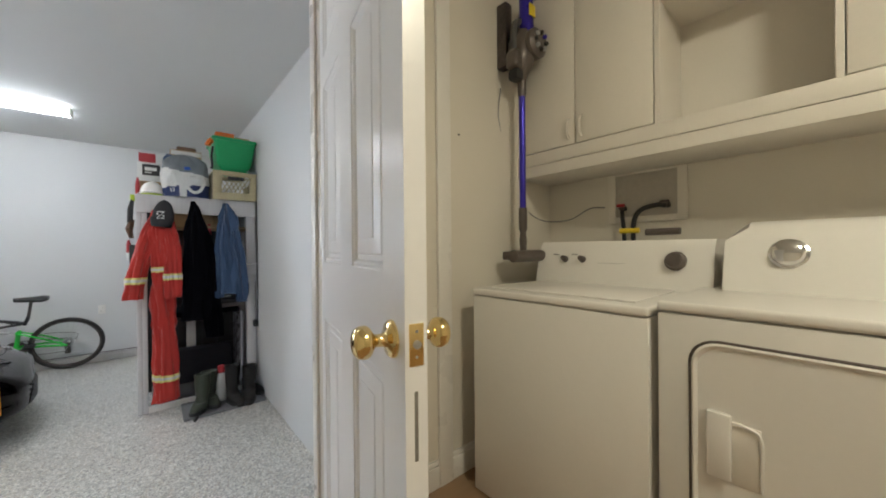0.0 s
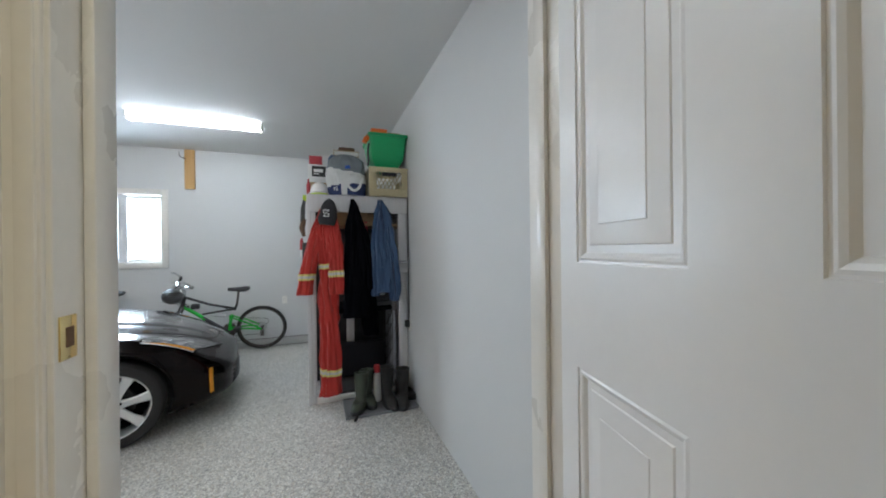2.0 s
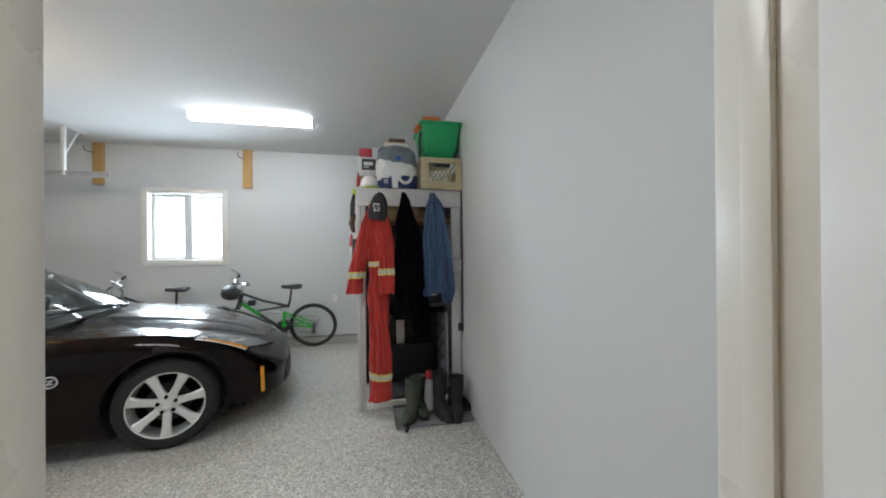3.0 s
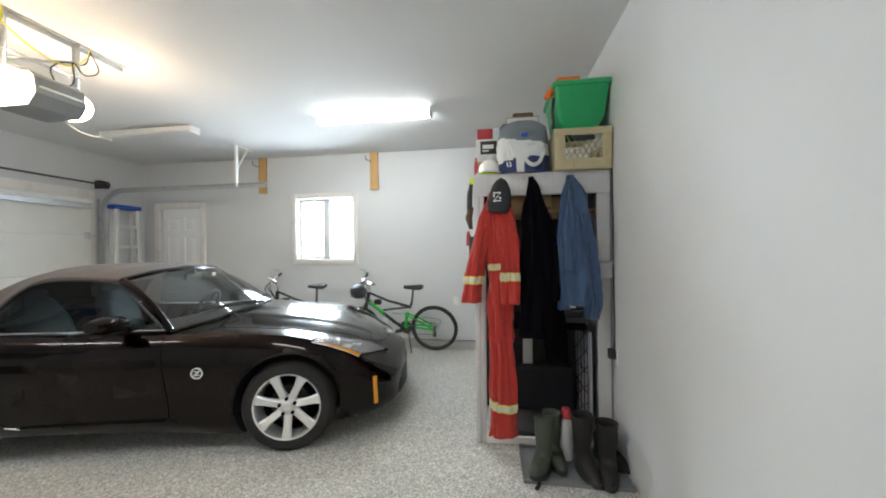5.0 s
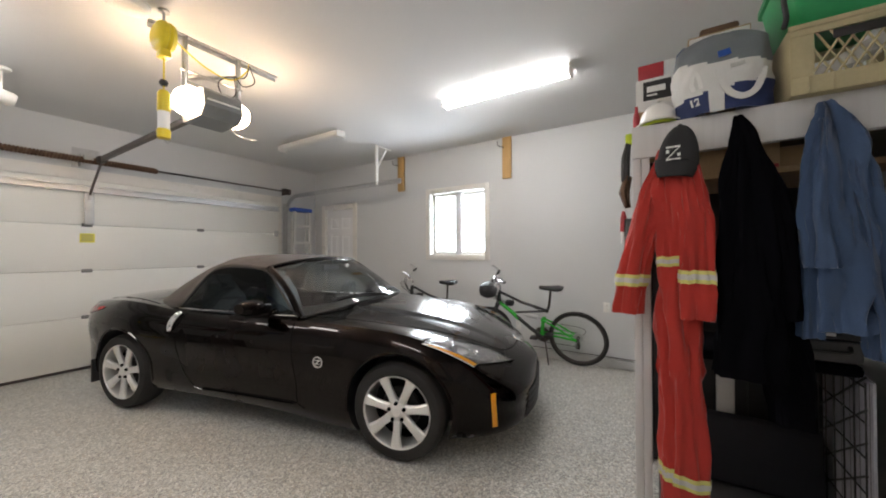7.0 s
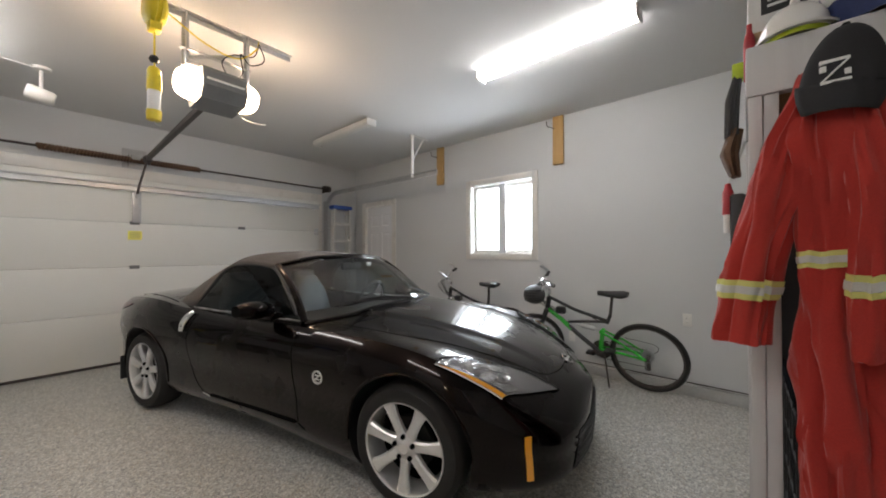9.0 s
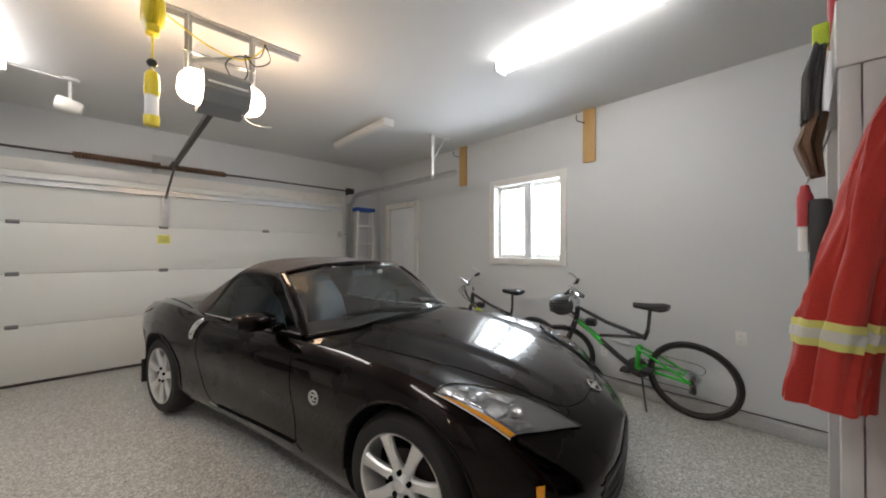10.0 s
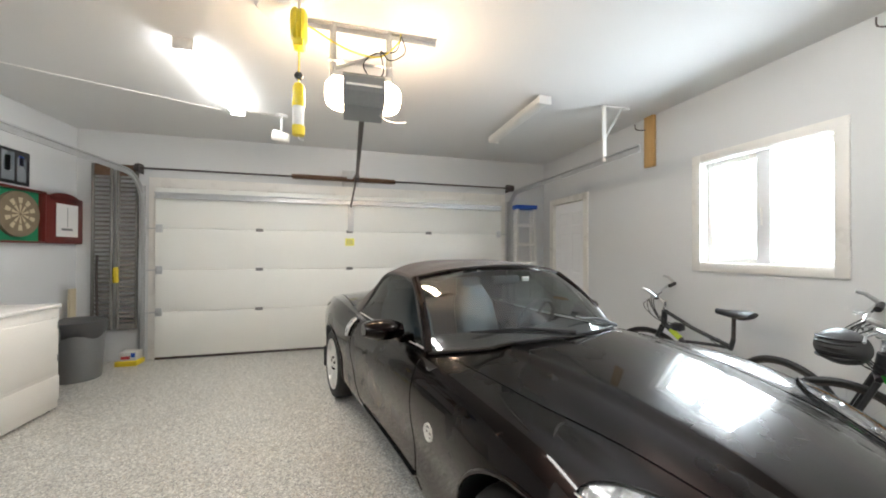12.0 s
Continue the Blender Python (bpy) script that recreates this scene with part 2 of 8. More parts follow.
M_PAINT = material("dark_brown_car_paint", (0.0068, 0.0036, 0.0029), 0.27, 1.0, 0.12, 3, 0.0, 900, coat=1.0, spec=0.0)
M_PAINT.node_tree.nodes["Principled BSDF"].inputs["Coat Roughness"].default_value = 0.004
M_PAINT.node_tree.nodes["Principled BSDF"].inputs["Coat IOR"].default_value = 1.29
M_TOP = material("dark_soft_top_fabric", (0.055, 0.045, 0.041), 0.85, 0, 0.15, 5, 0.5, 500, sheen=0.15)
M_GAP = material("dark_gap_and_shade", (0.003, 0.003, 0.003), 0.9, 0, 0.1, 20, 0, 60, spec=0.05)
M_GLASS = clear("car_glass", (0.60, 0.66, 0.65))
M_GLASS.node_tree.nodes["Map Range"].inputs["To Min"].default_value = 0.13
M_SIDEGLASS = clear("dark_side_glass", (0.22, 0.25, 0.24))
M_WINGLASS = clear("window_glass", (0.95, 0.98, 0.98))
M_LENS = clear("headlight_lens", (0.93, 0.93, 0.93))
M_AMBER = material("amber_plastic", (0.85, 0.36, 0.02), 0.18, 0, 0.08, 30, 0.1, 200, coat=0.6)
M_REDLENS = material("red_tail_lens", (0.45, 0.02, 0.02), 0.15, 0, 0.1, 20, 0, 80, coat=0.8)
# dark grey leather; the blue daylight on the seats is put into the colour
M_SEAT = material("grey_leather_daylit_blue", (0.13, 0.165, 0.19), 0.5, 0, 0.12, 8, 0.3, 150)
M_PINE = wood("pine_board", (0.62, 0.40, 0.16), (0.45, 0.25, 0.08), 9, 0.5, "z")
M_GREYWOOD = wood("grey_painted_timber", (0.63, 0.62, 0.62), (0.53, 0.52, 0.52), 7, 0.6, "z")
M_RED = material("red_coverall_cloth", (0.40, 0.022, 0.014), 0.85, 0, 0.18, 7, 0.5, 260, sheen=0.25)
M_TAPEY = material("yellow_reflective_tape", (0.62, 0.60, 0.18), 0.5, 0, 0.1, 20, 0.2, 300)
M_TAPES = material("silver_reflective_tape", (0.55, 0.55, 0.53), 0.35, 0.2, 0.1, 20, 0.2, 300)
M_BLKCLOTH = material("black_cloth", (0.003, 0.003, 0.0045), 0.95, 0, 0.25, 8, 0.5, 240, spec=0.04)
M_BLUE = material("blue_denim_cloth", (0.042, 0.080, 0.165), 0.85, 0, 0.16, 8, 0.5, 260, sheen=0.25)
M_CAP = material("charcoal_cap_cloth", (0.02, 0.02, 0.023), 0.85, 0, 0.2, 12, 0.5, 260)
M_GREEN = material("green_plastic_tote", (0.02, 0.34, 0.11), 0.4, 0, 0.08, 6, 0.1, 60)
M_TANPL = material("tan_plastic_crate", (0.46, 0.40, 0.24), 0.5, 0, 0.08, 8, 0.15, 60)
M_CARD = material("brown_cardboard", (0.42, 0.30, 0.17), 0.8, 0, 0.1, 8, 0.2, 90)
M_CARDRED = material("red_printed_card", (0.42, 0.03, 0.04), 0.5, 0, 0.15, 20, 0.1, 90)
M_CARDWHT = material("white_printed_card", (0.72, 0.72, 0.70), 0.5, 0, 0.06, 20, 0.1, 90)
M_BAGGREY = material("grey_bag_fabric", (0.19, 0.21, 0.23), 0.75, 0, 0.12, 10, 0.4, 220)
M_BAGWHT = material("white_bag_fabric", (0.68, 0.68, 0.66), 0.7, 0, 0.08, 10, 0.4, 220)
M_BAGNAVY = material("navy_bag_fabric", (0.02, 0.035, 0.12), 0.7, 0, 0.12, 10, 0.4, 220)
M_ORANGE = material("orange_plastic", (0.75, 0.16, 0.02), 0.5, 0, 0.1, 10, 0.1, 90)
M_YELLOW = material("yellow_plastic", (0.80, 0.62, 0.03), 0.38, 0, 0.06, 10, 0.08, 60)
M_HIVIS = material("lime_strap", (0.55, 0.70, 0.05), 0.6, 0, 0.1, 16, 0.2, 160)
M_GREYPL = material("grey_plastic", (0.20, 0.205, 0.21), 0.45, 0, 0.08, 8, 0.1, 70)
M_DKGREYPL = material("dark_grey_plastic", (0.06, 0.06, 0.062), 0.45, 0, 0.1, 8, 0.1, 70)
M_BIKEGREEN = material("green_bike_enamel", (0.05, 0.55, 0.06), 0.25, 0, 0.06, 10, 0, 60, coat=0.7)
M_BIKEBLACK = material("black_bike_enamel", (0.02, 0.02, 0.022), 0.3, 0.1, 0.1, 10, 0, 60, coat=0.6)
M_BLUEPL = material("blue_plastic", (0.02, 0.09, 0.45), 0.4, 0, 0.08, 8, 0.05, 60)
M_PURPLE = material("anodised_purple_blue_tube", (0.045, 0.03, 0.42), 0.28, 0.5, 0.05, 8)
M_NICKEL = material("grey_nickel_plastic", (0.12, 0.10, 0.09), 0.35, 0.3, 0.1, 10)
M_MAHOG = wood("mahogany", (0.17, 0.025, 0.02), (0.09, 0.014, 0.012), 8, 0.35, "z")
M_FELT = material("green_felt", (0.015, 0.20, 0.09), 0.9, 0, 0.1, 12, 0.3, 200)
M_SISAL = material("dartboard_sisal", (0.50, 0.42, 0.28), 0.9, 0, 0.1, 12, 0.3, 200)
M_DARK = material("dark_fibre", (0.03, 0.027, 0.022), 0.9, 0, 0.2, 12, 0.3, 200)
M_SHUTTER = material("weathered_shutter_paint", (0.21, 0.20, 0.185), 0.7, 0, 0.25, 9, 0.4, 60)
M_RUST = material("rusty_brown_metal", (0.15, 0.085, 0.05), 0.7, 0.2, 0.3, 18, 0.4, 60)
M_OLIVE = material("olive_rubber_boot", (0.055, 0.065, 0.045), 0.5, 0, 0.15, 9, 0.15, 60)
M_INK = material("black_print", (0.02, 0.02, 0.02), 0.5, 0, 0.1, 20)
M_PAPER = material("white_paper", (0.78, 0.78, 0.76), 0.6, 0, 0.02, 8)
M_STICKER = material("yellow_paper_label", (0.80, 0.74, 0.12), 0.6, 0, 0.05, 14)
# weaker glow, set for the two fixtures on the south side
M_TUBE_SOUTH = glow("south_fluorescent_diffuser", (1.0, 0.98, 0.94), 31)
M_TUBE_ON = glow("lit_fluorescent_diffuser", (1.0, 0.99, 0.96), 33)
M_TUBE_OFF = material("unlit_diffuser", (0.75, 0.75, 0.72), 0.3, 0, 0.03, 8)
M_BULB = glow("lit_opener_lens", (1.0, 0.72, 0.47), 52)
M_WARM = glow("lit_ceiling_dome", (1.0, 0.87, 0.61), 89)
M_OUT = glow("overcast_backdrop", (0.90, 0.96, 1.0), 5.0)

# ---- structure ----
FX0, FX1, FY0, FY1, CZ = -5.66, 0.85, -0.05, 6.34, 2.86
LZ = 0.36            # laundry floor above the garage floor
DW0, DW1 = 1.15, 1.26  # the doorway wall: laundry face, garage face
JX0, JX1 = -0.311, 0.462  # doorway between its jambs
T = 0.15

solo("floor", B(FX0 - T, FX1 + T, FY0 - T, FY1 + T, -0.12, 0.0), M_FLOOR, "speckled grey flake epoxy garage floor", "floor", kind="structure", smooth=0)
bm = B(FX0 - T, FX1 + T, FY0 - T, FY1 + T, CZ, CZ + 0.12)
solo("ceiling", bm, M_CEIL, "white painted drywall garage ceiling", "ceiling", kind="structure", smooth=0)

# far wall with the window and the side door
WX0, WX1, WZ0, WZ1 = -2.945, -2.02, 1.275, 2.215
SX0, SX1, SZ1 = -5.36, -4.60, 2.13
bm = bmesh.new()
box(bm, SX1, WX0, FY1, FY1 + T, -0.1, CZ)
box(bm, WX1, FX1 + T, FY1, FY1 + T, -0.1, CZ)
box(bm, WX0, WX1, FY1, FY1 + T, -0.1, WZ0)
box(bm, WX0, WX1, FY1, FY1 + T, WZ1, CZ)
box(bm, SX0, SX1, FY1, FY1 + T, SZ1, CZ)
box(bm, FX0 - T, SX0, FY1, FY1 + T, -0.1, CZ)
solo("wall_north", bm, M_WALL, "pale grey painted drywall wall with a window", "wall", kind="structure", smooth=0)
solo("wall_east", B(FX1, FX1 + T, DW1 - 0.02, FY1, -0.1, CZ), M_WALL, "pale grey painted drywall wall", "wall", kind="structure", smooth=0)
# garage door wall
GY0, GY1, GZ1 = 0.86, 5.46, 2.16
bm = bmesh.new()
box(bm, FX0 - T, FX0, FY0 - T, GY0, -0.1, CZ)
box(bm, FX0 - T, FX0, GY1, FY1, -0.1, CZ)
box(bm, FX0 - T, FX0, GY0, GY1, GZ1, CZ)
solo("wall_west", bm, M_WALL, "pale grey wall around the garage door", "wall", kind="structure", smooth=0)
solo("wall_south", B(FX0, -1.35, FY0 - T, FY0, -0.1, CZ), M_WALL, "pale grey painted drywall wall", "wall", kind="structure", smooth=0)
solo("wall_return", B(-1.35, -1.23, FY0 - T, DW1, -0.1, CZ), M_WALL, "pale grey painted wall of the laundry room", "wall", kind="structure", smooth=0)
# doorway wall between laundry and garage: two leaves, each painted for its room
DZ1 = LZ + 2.06
ym = (DW0 + DW1) / 2
for nm, a, b, mt, tx in (("wall_doorway", ym, DW1, M_WALL, "pale grey garage side of the doorway wall"), ("wall_doorway_laundry", DW0, ym, M_LWALL, "cream laundry side of the doorway wall")):
    bm = bmesh.new()
    x_end = FX1 if mt is M_WALL else 2.07
    box(bm, -1.23, JX0 - 0.03, a, b, -0.1, CZ)
    box(bm, JX1 + 0.03, x_end, a, b, -0.1, CZ)
    box(bm, JX0 - 0.03, JX1 + 0.03, a, b, DZ1 + 0.03, CZ)
    solo(nm, bm, mt, tx, "wall", kind="structure", smooth=0)
bm = B(JX0, JX1, DW0 + 0.02, DW1 + 0.03, LZ - 0.05, LZ + 0.012, 0.006)
solo("threshold", bm, M_STEEL, "worn metal door threshold", "threshold", kind="structure")
solo("wall_below_doorway", B(JX0 - 0.03, JX1 + 0.03, DW0, DW1 - 0.01, -0.1, LZ - 0.055), M_WALL, "low wall under the raised doorway", "wall", kind="structure", smooth=0)
# laundry shell
solo("floor_laundry", B(-1.23, 2.07, -2.2, DW0, LZ - 0.1, LZ), M_LFLOOR, "tan laundry room floor", "floor", kind="structure", smooth=0)
solo("ceiling_laundry", B(-1.35, 2.07, -2.3, DW1, CZ + 0.005, CZ + 0.12), M_CEIL, "white laundry room ceiling", "ceiling", kind="structure", smooth=0)
solo("wall_laundry_back", B(1.92, 2.07, -2.2, DW0, LZ, CZ), M_LWALL, "cream wall behind the washer and dryer", "wall", kind="structure", smooth=0)
solo("wall_laundry_side", B(-1.23, -1.20, -2.2, DW0, LZ, CZ), M_LWALL, "cream laundry room wall", "wall", kind="structure", smooth=0)
solo("wall_laundry_end", B(-1.35, 2.07, -2.35, -2.2, LZ - 0.1, CZ), M_LWALL, "cream laundry room wall", "wall", kind="structure", smooth=0)
# concrete curb under the walls
bm = bmesh.new()
box(bm, -4.50, FX1, FY1 - 0.05, FY1 + 0.003, 0.0, 0.098, 0.008)
solo("baseboard", bm, M_CURB, "scuffed painted concrete curb along the wall", "curb", kind="structure")
bm = B(-4.50, FX1, FY1 - 0.006, FY1 + 0.003, 0.104, 0.112)
solo("trim", bm, M_DKSTEEL, "dark gap line above the concrete curb", "trim", kind="structure")
bm = bmesh.new()
for z0, z1, d in ((LZ, LZ + 0.10, 0.014), (LZ + 0.10, LZ + 0.125, 0.009)):
    box(bm, 1.066, 1.9, DW0 - d, DW0, z0, z1, 0.003)
    box(bm, JX1 + 0.10, 0.984, DW0 - d, DW0, z0, z1, 0.003)
solo("baseboard_laundry", bm, M_TRIM, "white moulded baseboard", "baseboard", kind="structure")


bm = B(0.985, 1.065, DW0 - 0.018, DW0, LZ, CZ - 0.01, 0.004)
solo("trim_laundry", bm, M_TRIM, "white vertical trim board on the laundry wall", "trim", kind="structure")


def raised_panel(bm, u0, u1, v0, v1, put, sink=0.009, lip=0.018, flat=0.012, rise=0.007, slope=0.035):
    """Nested rectangles that make a moulded raised panel; put(u, v, d) gives the point d below the face."""
    steps = [(0, 0), (0.001, 0.003), (0.004, 0.0035), (0.008, 0.002), (0.013, 0.004), (lip, sink), (lip + flat, sink), (lip + flat + 0.002, sink - 0.002), (lip + flat + slope, sink - rise), (lip + flat + slope + 0.001, sink - rise - 0.0015)]
    rows = []
    for s, d in steps:
        rows.append([bm.verts.new(put(u, v, d)) for u, v in ((u0 + s, v0 + s), (u1 - s, v0 + s), (u1 - s, v1 - s), (u0 + s, v1 - s))])
    for a, b in zip(rows, rows[1:]):
        for i in range(4):
            bm.faces.new((a[i], a[(i + 1) % 4], b[(i + 1) % 4], b[i]))
    bm.faces.new(rows[-1])


def panel_door(root, width, height, thick, mat, rows, stile=0.10, mid=0.09, cols=None):
    """A six-panel door in the root's own axes: x from the hinge, y through the leaf, z up."""
    cols = cols or [(stile, (width - mid) / 2), ((width + mid) / 2, width - stile)]
    bm = bmesh.new()
    xs = [0, cols[0][0], cols[0][1], cols[1][0], cols[1][1], width]
    zs = [0] + [v for r in rows for v in r] + [height]
    for x0, x1 in ((xs[0], xs[1]), (xs[2], xs[3]), (xs[4], xs[5])):
        box(bm, x0, x1, 0, thick, 0, height)
    for z0, z1 in zip(zs[0::2], zs[1::2]):
        for c0, c1 in cols:
            box(bm, c0, c1, 0, thick, z0, z1)
    leaf = part("leaf", bm, mat, root, smooth=0)
    for z0, z1 in rows:
        for c0, c1 in cols:
            bm = bmesh.new()
            raised_panel(bm, c0, c1, z0, z1, lambda u, v, d: (u, d, v))
            raised_panel(bm, c0, c1, z0, z1, lambda u, v, d: (u, thick - d, v))
            part("panel", bm, mat, leaf, smooth=20)
    return leaf


ROWS6 = [(0.20, 0.836), (1.028, 1.62), (1.72, 1.92)]
# the inner door, standing open into the laundry room
door = thing("door_1", "white six-panel door standing open with brass knobs", "door", (JX1 - 0.003, DW0 - 0.0, LZ + 0.012), 180 + 78.5, kind="structure", local=True)
leaf = panel_door(door, 0.758, 2.03, 0.040, M_DOOR, ROWS6, cols=[(0.06, 0.30), (0.425, 0.655)])
for side in (-1, 1):
    y0 = 0 if side < 0 else 0.040
    bm = bmesh.new()
    m = Matrix.Translation((0.700, y0, 0.912)) @ Matrix.Rotation(radians(90 if side < 0 else -90), 4, "X")
    lathe(bm, [(0.0, 0.0), (0.033, 0.0), (0.033, 0.004), (0.029, 0.009), (0.014, 0.012), (0.011, 0.02), (0.011, 0.032), (0.016, 0.036), (0.025, 0.042), (0.0277, 0.047), (0.0285, 0.052), (0.0278, 0.057), (0.026, 0.062), (0.0225, 0.066), (0.018, 0.069), (0.012, 0.0708), (0.006, 0.072), (0.0, 0.0722)], 48, m)
    part("door_knob", bm, M_BRASS, leaf, "polished brass knob", smooth=75)
bm = B(0.7565, 0.760, 0.007, 0.033, 0.877, 0.947, 0.001)
latch = part("latch_plate", bm, M_BRASS, leaf, "brass latch plate")
bm = bmesh.new()
for z in (0.892, 0.934):
    box(bm, 0.760, 0.761, 0.018, 0.022, z - 0.002, z + 0.002)
tube(bm, [(0.759, 0.020, 0.913), (0.764, 0.020, 0.913)], 0.007, 16)
part("latch_bolt", bm, M_STEEL, latch, "steel latch bolt")
part("edge_scuff", B(0.7575, 0.7586, 0.016, 0.0225, 0.72, 0.835, 0.0004), M_SHUTTER, leaf, "grey scuff mark on the door edge", smooth=0)
for z in (0.18, 1.0, 1.82):
    bm = bmesh.new()
    tube(bm, [(-0.004, 0.040, z - 0.045), (-0.004, 0.040, z + 0.045)], 0.006, 10)
    part("hinge", bm, M_BRASS, leaf, "brass hinge")
# jambs, stops and casing
bm = bmesh.new()
for x0, x1 in ((JX0 - 0.018, JX0), (JX1, JX1 + 0.018)):
    box(bm, x0, x1, DW0 - 0.002, DW1 + 0.002, LZ, DZ1 + 0.02, 0.002)
box(bm, JX0, JX1, DW0 - 0.002, DW1 + 0.002, DZ1, DZ1 + 0.02)
# the stop on the latch side is a wide board that runs out to the garage face
box(bm, JX0, JX0 + 0.016, DW0 + 0.055, DW1 + 0.004, LZ, DZ1, 0.005)
box(bm, JX1 - 0.011, JX1, DW0 + 0.040, DW0 + 0.075, LZ, DZ1, 0.002)
jamb = solo("door_jamb", bm, M_TRIM, "cream gloss door jambs with stops", "door frame", kind="structure")
for f, yy in ((-1, DW0), (1, DW1)):
    for sx, x in ((-1, JX0), (1, JX1)):
        bm = bmesh.new()
        for a, b, d in ((0.006, 0.068, 0.010), (0.010, 0.030, 0.014), (0.040, 0.064, 0.018)):
            box(bm, x + sx * a, x + sx * b, yy, yy + f * d, LZ - (0.3 if f > 0 else 0), DZ1 + 0.06, 0.003)
        part("casing", bm, M_TRIM, jamb)
bm = B(JX0 - 0.0005, JX0 + 0.0025, DW0 + 0.006, DW0 + 0.038, LZ + 0.928, LZ + 0.985, 0.001)
strike = part("strike_plate", bm, M_BRASS, jamb, "worn brass strike plate")
bm = B(JX0 + 0.002, JX0 + 0.0035, DW0 + 0.016, DW0 + 0.030, LZ + 0.944, LZ + 0.970)
part("strike_hole", bm, M_RUST, strike, "rust-stained strike hole")

# white vinyl, greyed: the backlit stile's shade is put into the colour
M_VINYL = material("shaded_white_vinyl", (0.70, 0.71, 0.73), 0.45, 0, 0.03, 6, 0.03, 60)
# window
win = thing("window_1", "white-trimmed sliding window, bright daylight outside", "window", (-2.48, FY1, 1.21), kind="structure")
bm = bmesh.new()
ox0, ox1, oz0, oz1 = -3.02, -1.95, 1.205, 2.285
for a in ((ox0, WX0 + 0.004, oz0, oz1), (WX1 - 0.004, ox1, oz0, oz1), (WX0 + 0.004, WX1 - 0.004, WZ1 - 0.004, oz1), (WX0 + 0.004, WX1 - 0.004, oz0, WZ0 + 0.004)):
    box(bm, a[0], a[1], FY1 - 0.018, FY1 + 0.001, a[2], a[3], 0.003)
part("window_casing", bm, M_TRIM, win)
bm = bmesh.new()
for a in ((WX0, WX0 + 0.012, WZ0, WZ1), (WX1 - 0.012, WX1, WZ0, WZ1), (WX0, WX1, WZ1 - 0.012, WZ1), (WX0, WX1, WZ0, WZ0 + 0.012)):
    box(bm, a[0], a[1], FY1, FY1 + T, a[2], a[3])
part("window_reveal", bm, M_TRIM, win, smooth=0)
xm = (WX0 + WX1) / 2
for i, (a, b, y) in enumerate(((WX0 + 0.012, xm + 0.045, FY1 + 0.085), (xm - 0.045, WX1 - 0.012, FY1 + 0.112))):
    bm = bmesh.new()
    z0, z1, w = WZ0 + 0.012, WZ1 - 0.012, 0.046
    for q in ((a, a + w, z0, z1), (b - w, b, z0, z1), (a + w, b - w, z1 - w, z1), (a + w, b - w, z0, z0 + w)):
        box(bm, q[0], q[1], y - 0.012, y + 0.012, q[2], q[3], 0.003)
    sash = part("sash", bm, M_WPLAST, win, "white vinyl sash")
    pane = part("pane", B(a + w, b - w, y - 0.003, y + 0.003, z0 + w, z1 - w), M_WINGLASS, sash, smooth=0)
    pane.visible_shadow = False
part("meeting_stile", B(xm - 0.05, xm + 0.05, FY1 + 0.060, FY1 + 0.0725, WZ0 + 0.012, WZ1 - 0.012, 0.003), M_VINYL, win, "white vinyl meeting stile")
bm = B(xm - 0.018, xm - 0.004, FY1 + 0.050, FY1 + 0.0605, 1.60, 1.74, 0.003)
part("sash_lock", bm, M_WPLAST, win)
bm = B(-4.9, 0.0, FY1 + 1.6, FY1 + 1.62, 0.2, 4.2)
solo("backdrop", bm, M_OUT, "bright overcast daylight outside", "backdrop", kind="structure", smooth=0)

# side door
sd = thing("door_2", "white panelled side entry door, closed", "door", (SX0 + 0.02, FY1 + 0.03, 0.06), 0, kind="structure", local=True)
lf = panel_door(sd, SX1 - SX0 - 0.04, 2.05, 0.04, M_DOOR, [(0.20, 0.78), (1.0, 1.60), (1.70, 1.92)])
bm = bmesh.new()
lathe(bm, [(0, 0), (0.03, 0), (0.03, 0.006), (0.012, 0.012), (0.012, 0.035), (0.026, 0.045), (0.026, 0.06), (0.0, 0.068)], 20, Matrix.Translation((0.09, 0.0, 0.95)) @ Matrix.Rotation(radians(90), 4, "X"))
part("door_knob", bm, M_BRASS, lf, "brass knob")
bm = bmesh.new()
for x0, x1, z0, z1 in ((SX0 - 0.085, SX0 + 0.01, 0, SZ1 + 0.08), (SX1 - 0.01, SX1 + 0.085, 0, SZ1 + 0.08), (SX0 + 0.01, SX1 - 0.01, SZ1 - 0.012, SZ1 + 0.08)):
    box(bm, x0, x1, FY1 - 0.018, FY1 + 0.001, z0, z1, 0.004)
box(bm, SX0 - 0.001, SX0 + 0.015, FY1, FY1 + T, 0, SZ1)
box(bm, SX1 - 0.015, SX1 + 0.001, FY1, FY1 + T, 0, SZ1)
box(bm, SX0, SX1, FY1 + 0.075, FY1 + 0.10, 0, SZ1)
solo("door_jamb_side", bm, M_TRIM, "white casing of the side entry door", "door frame", kind="structure")

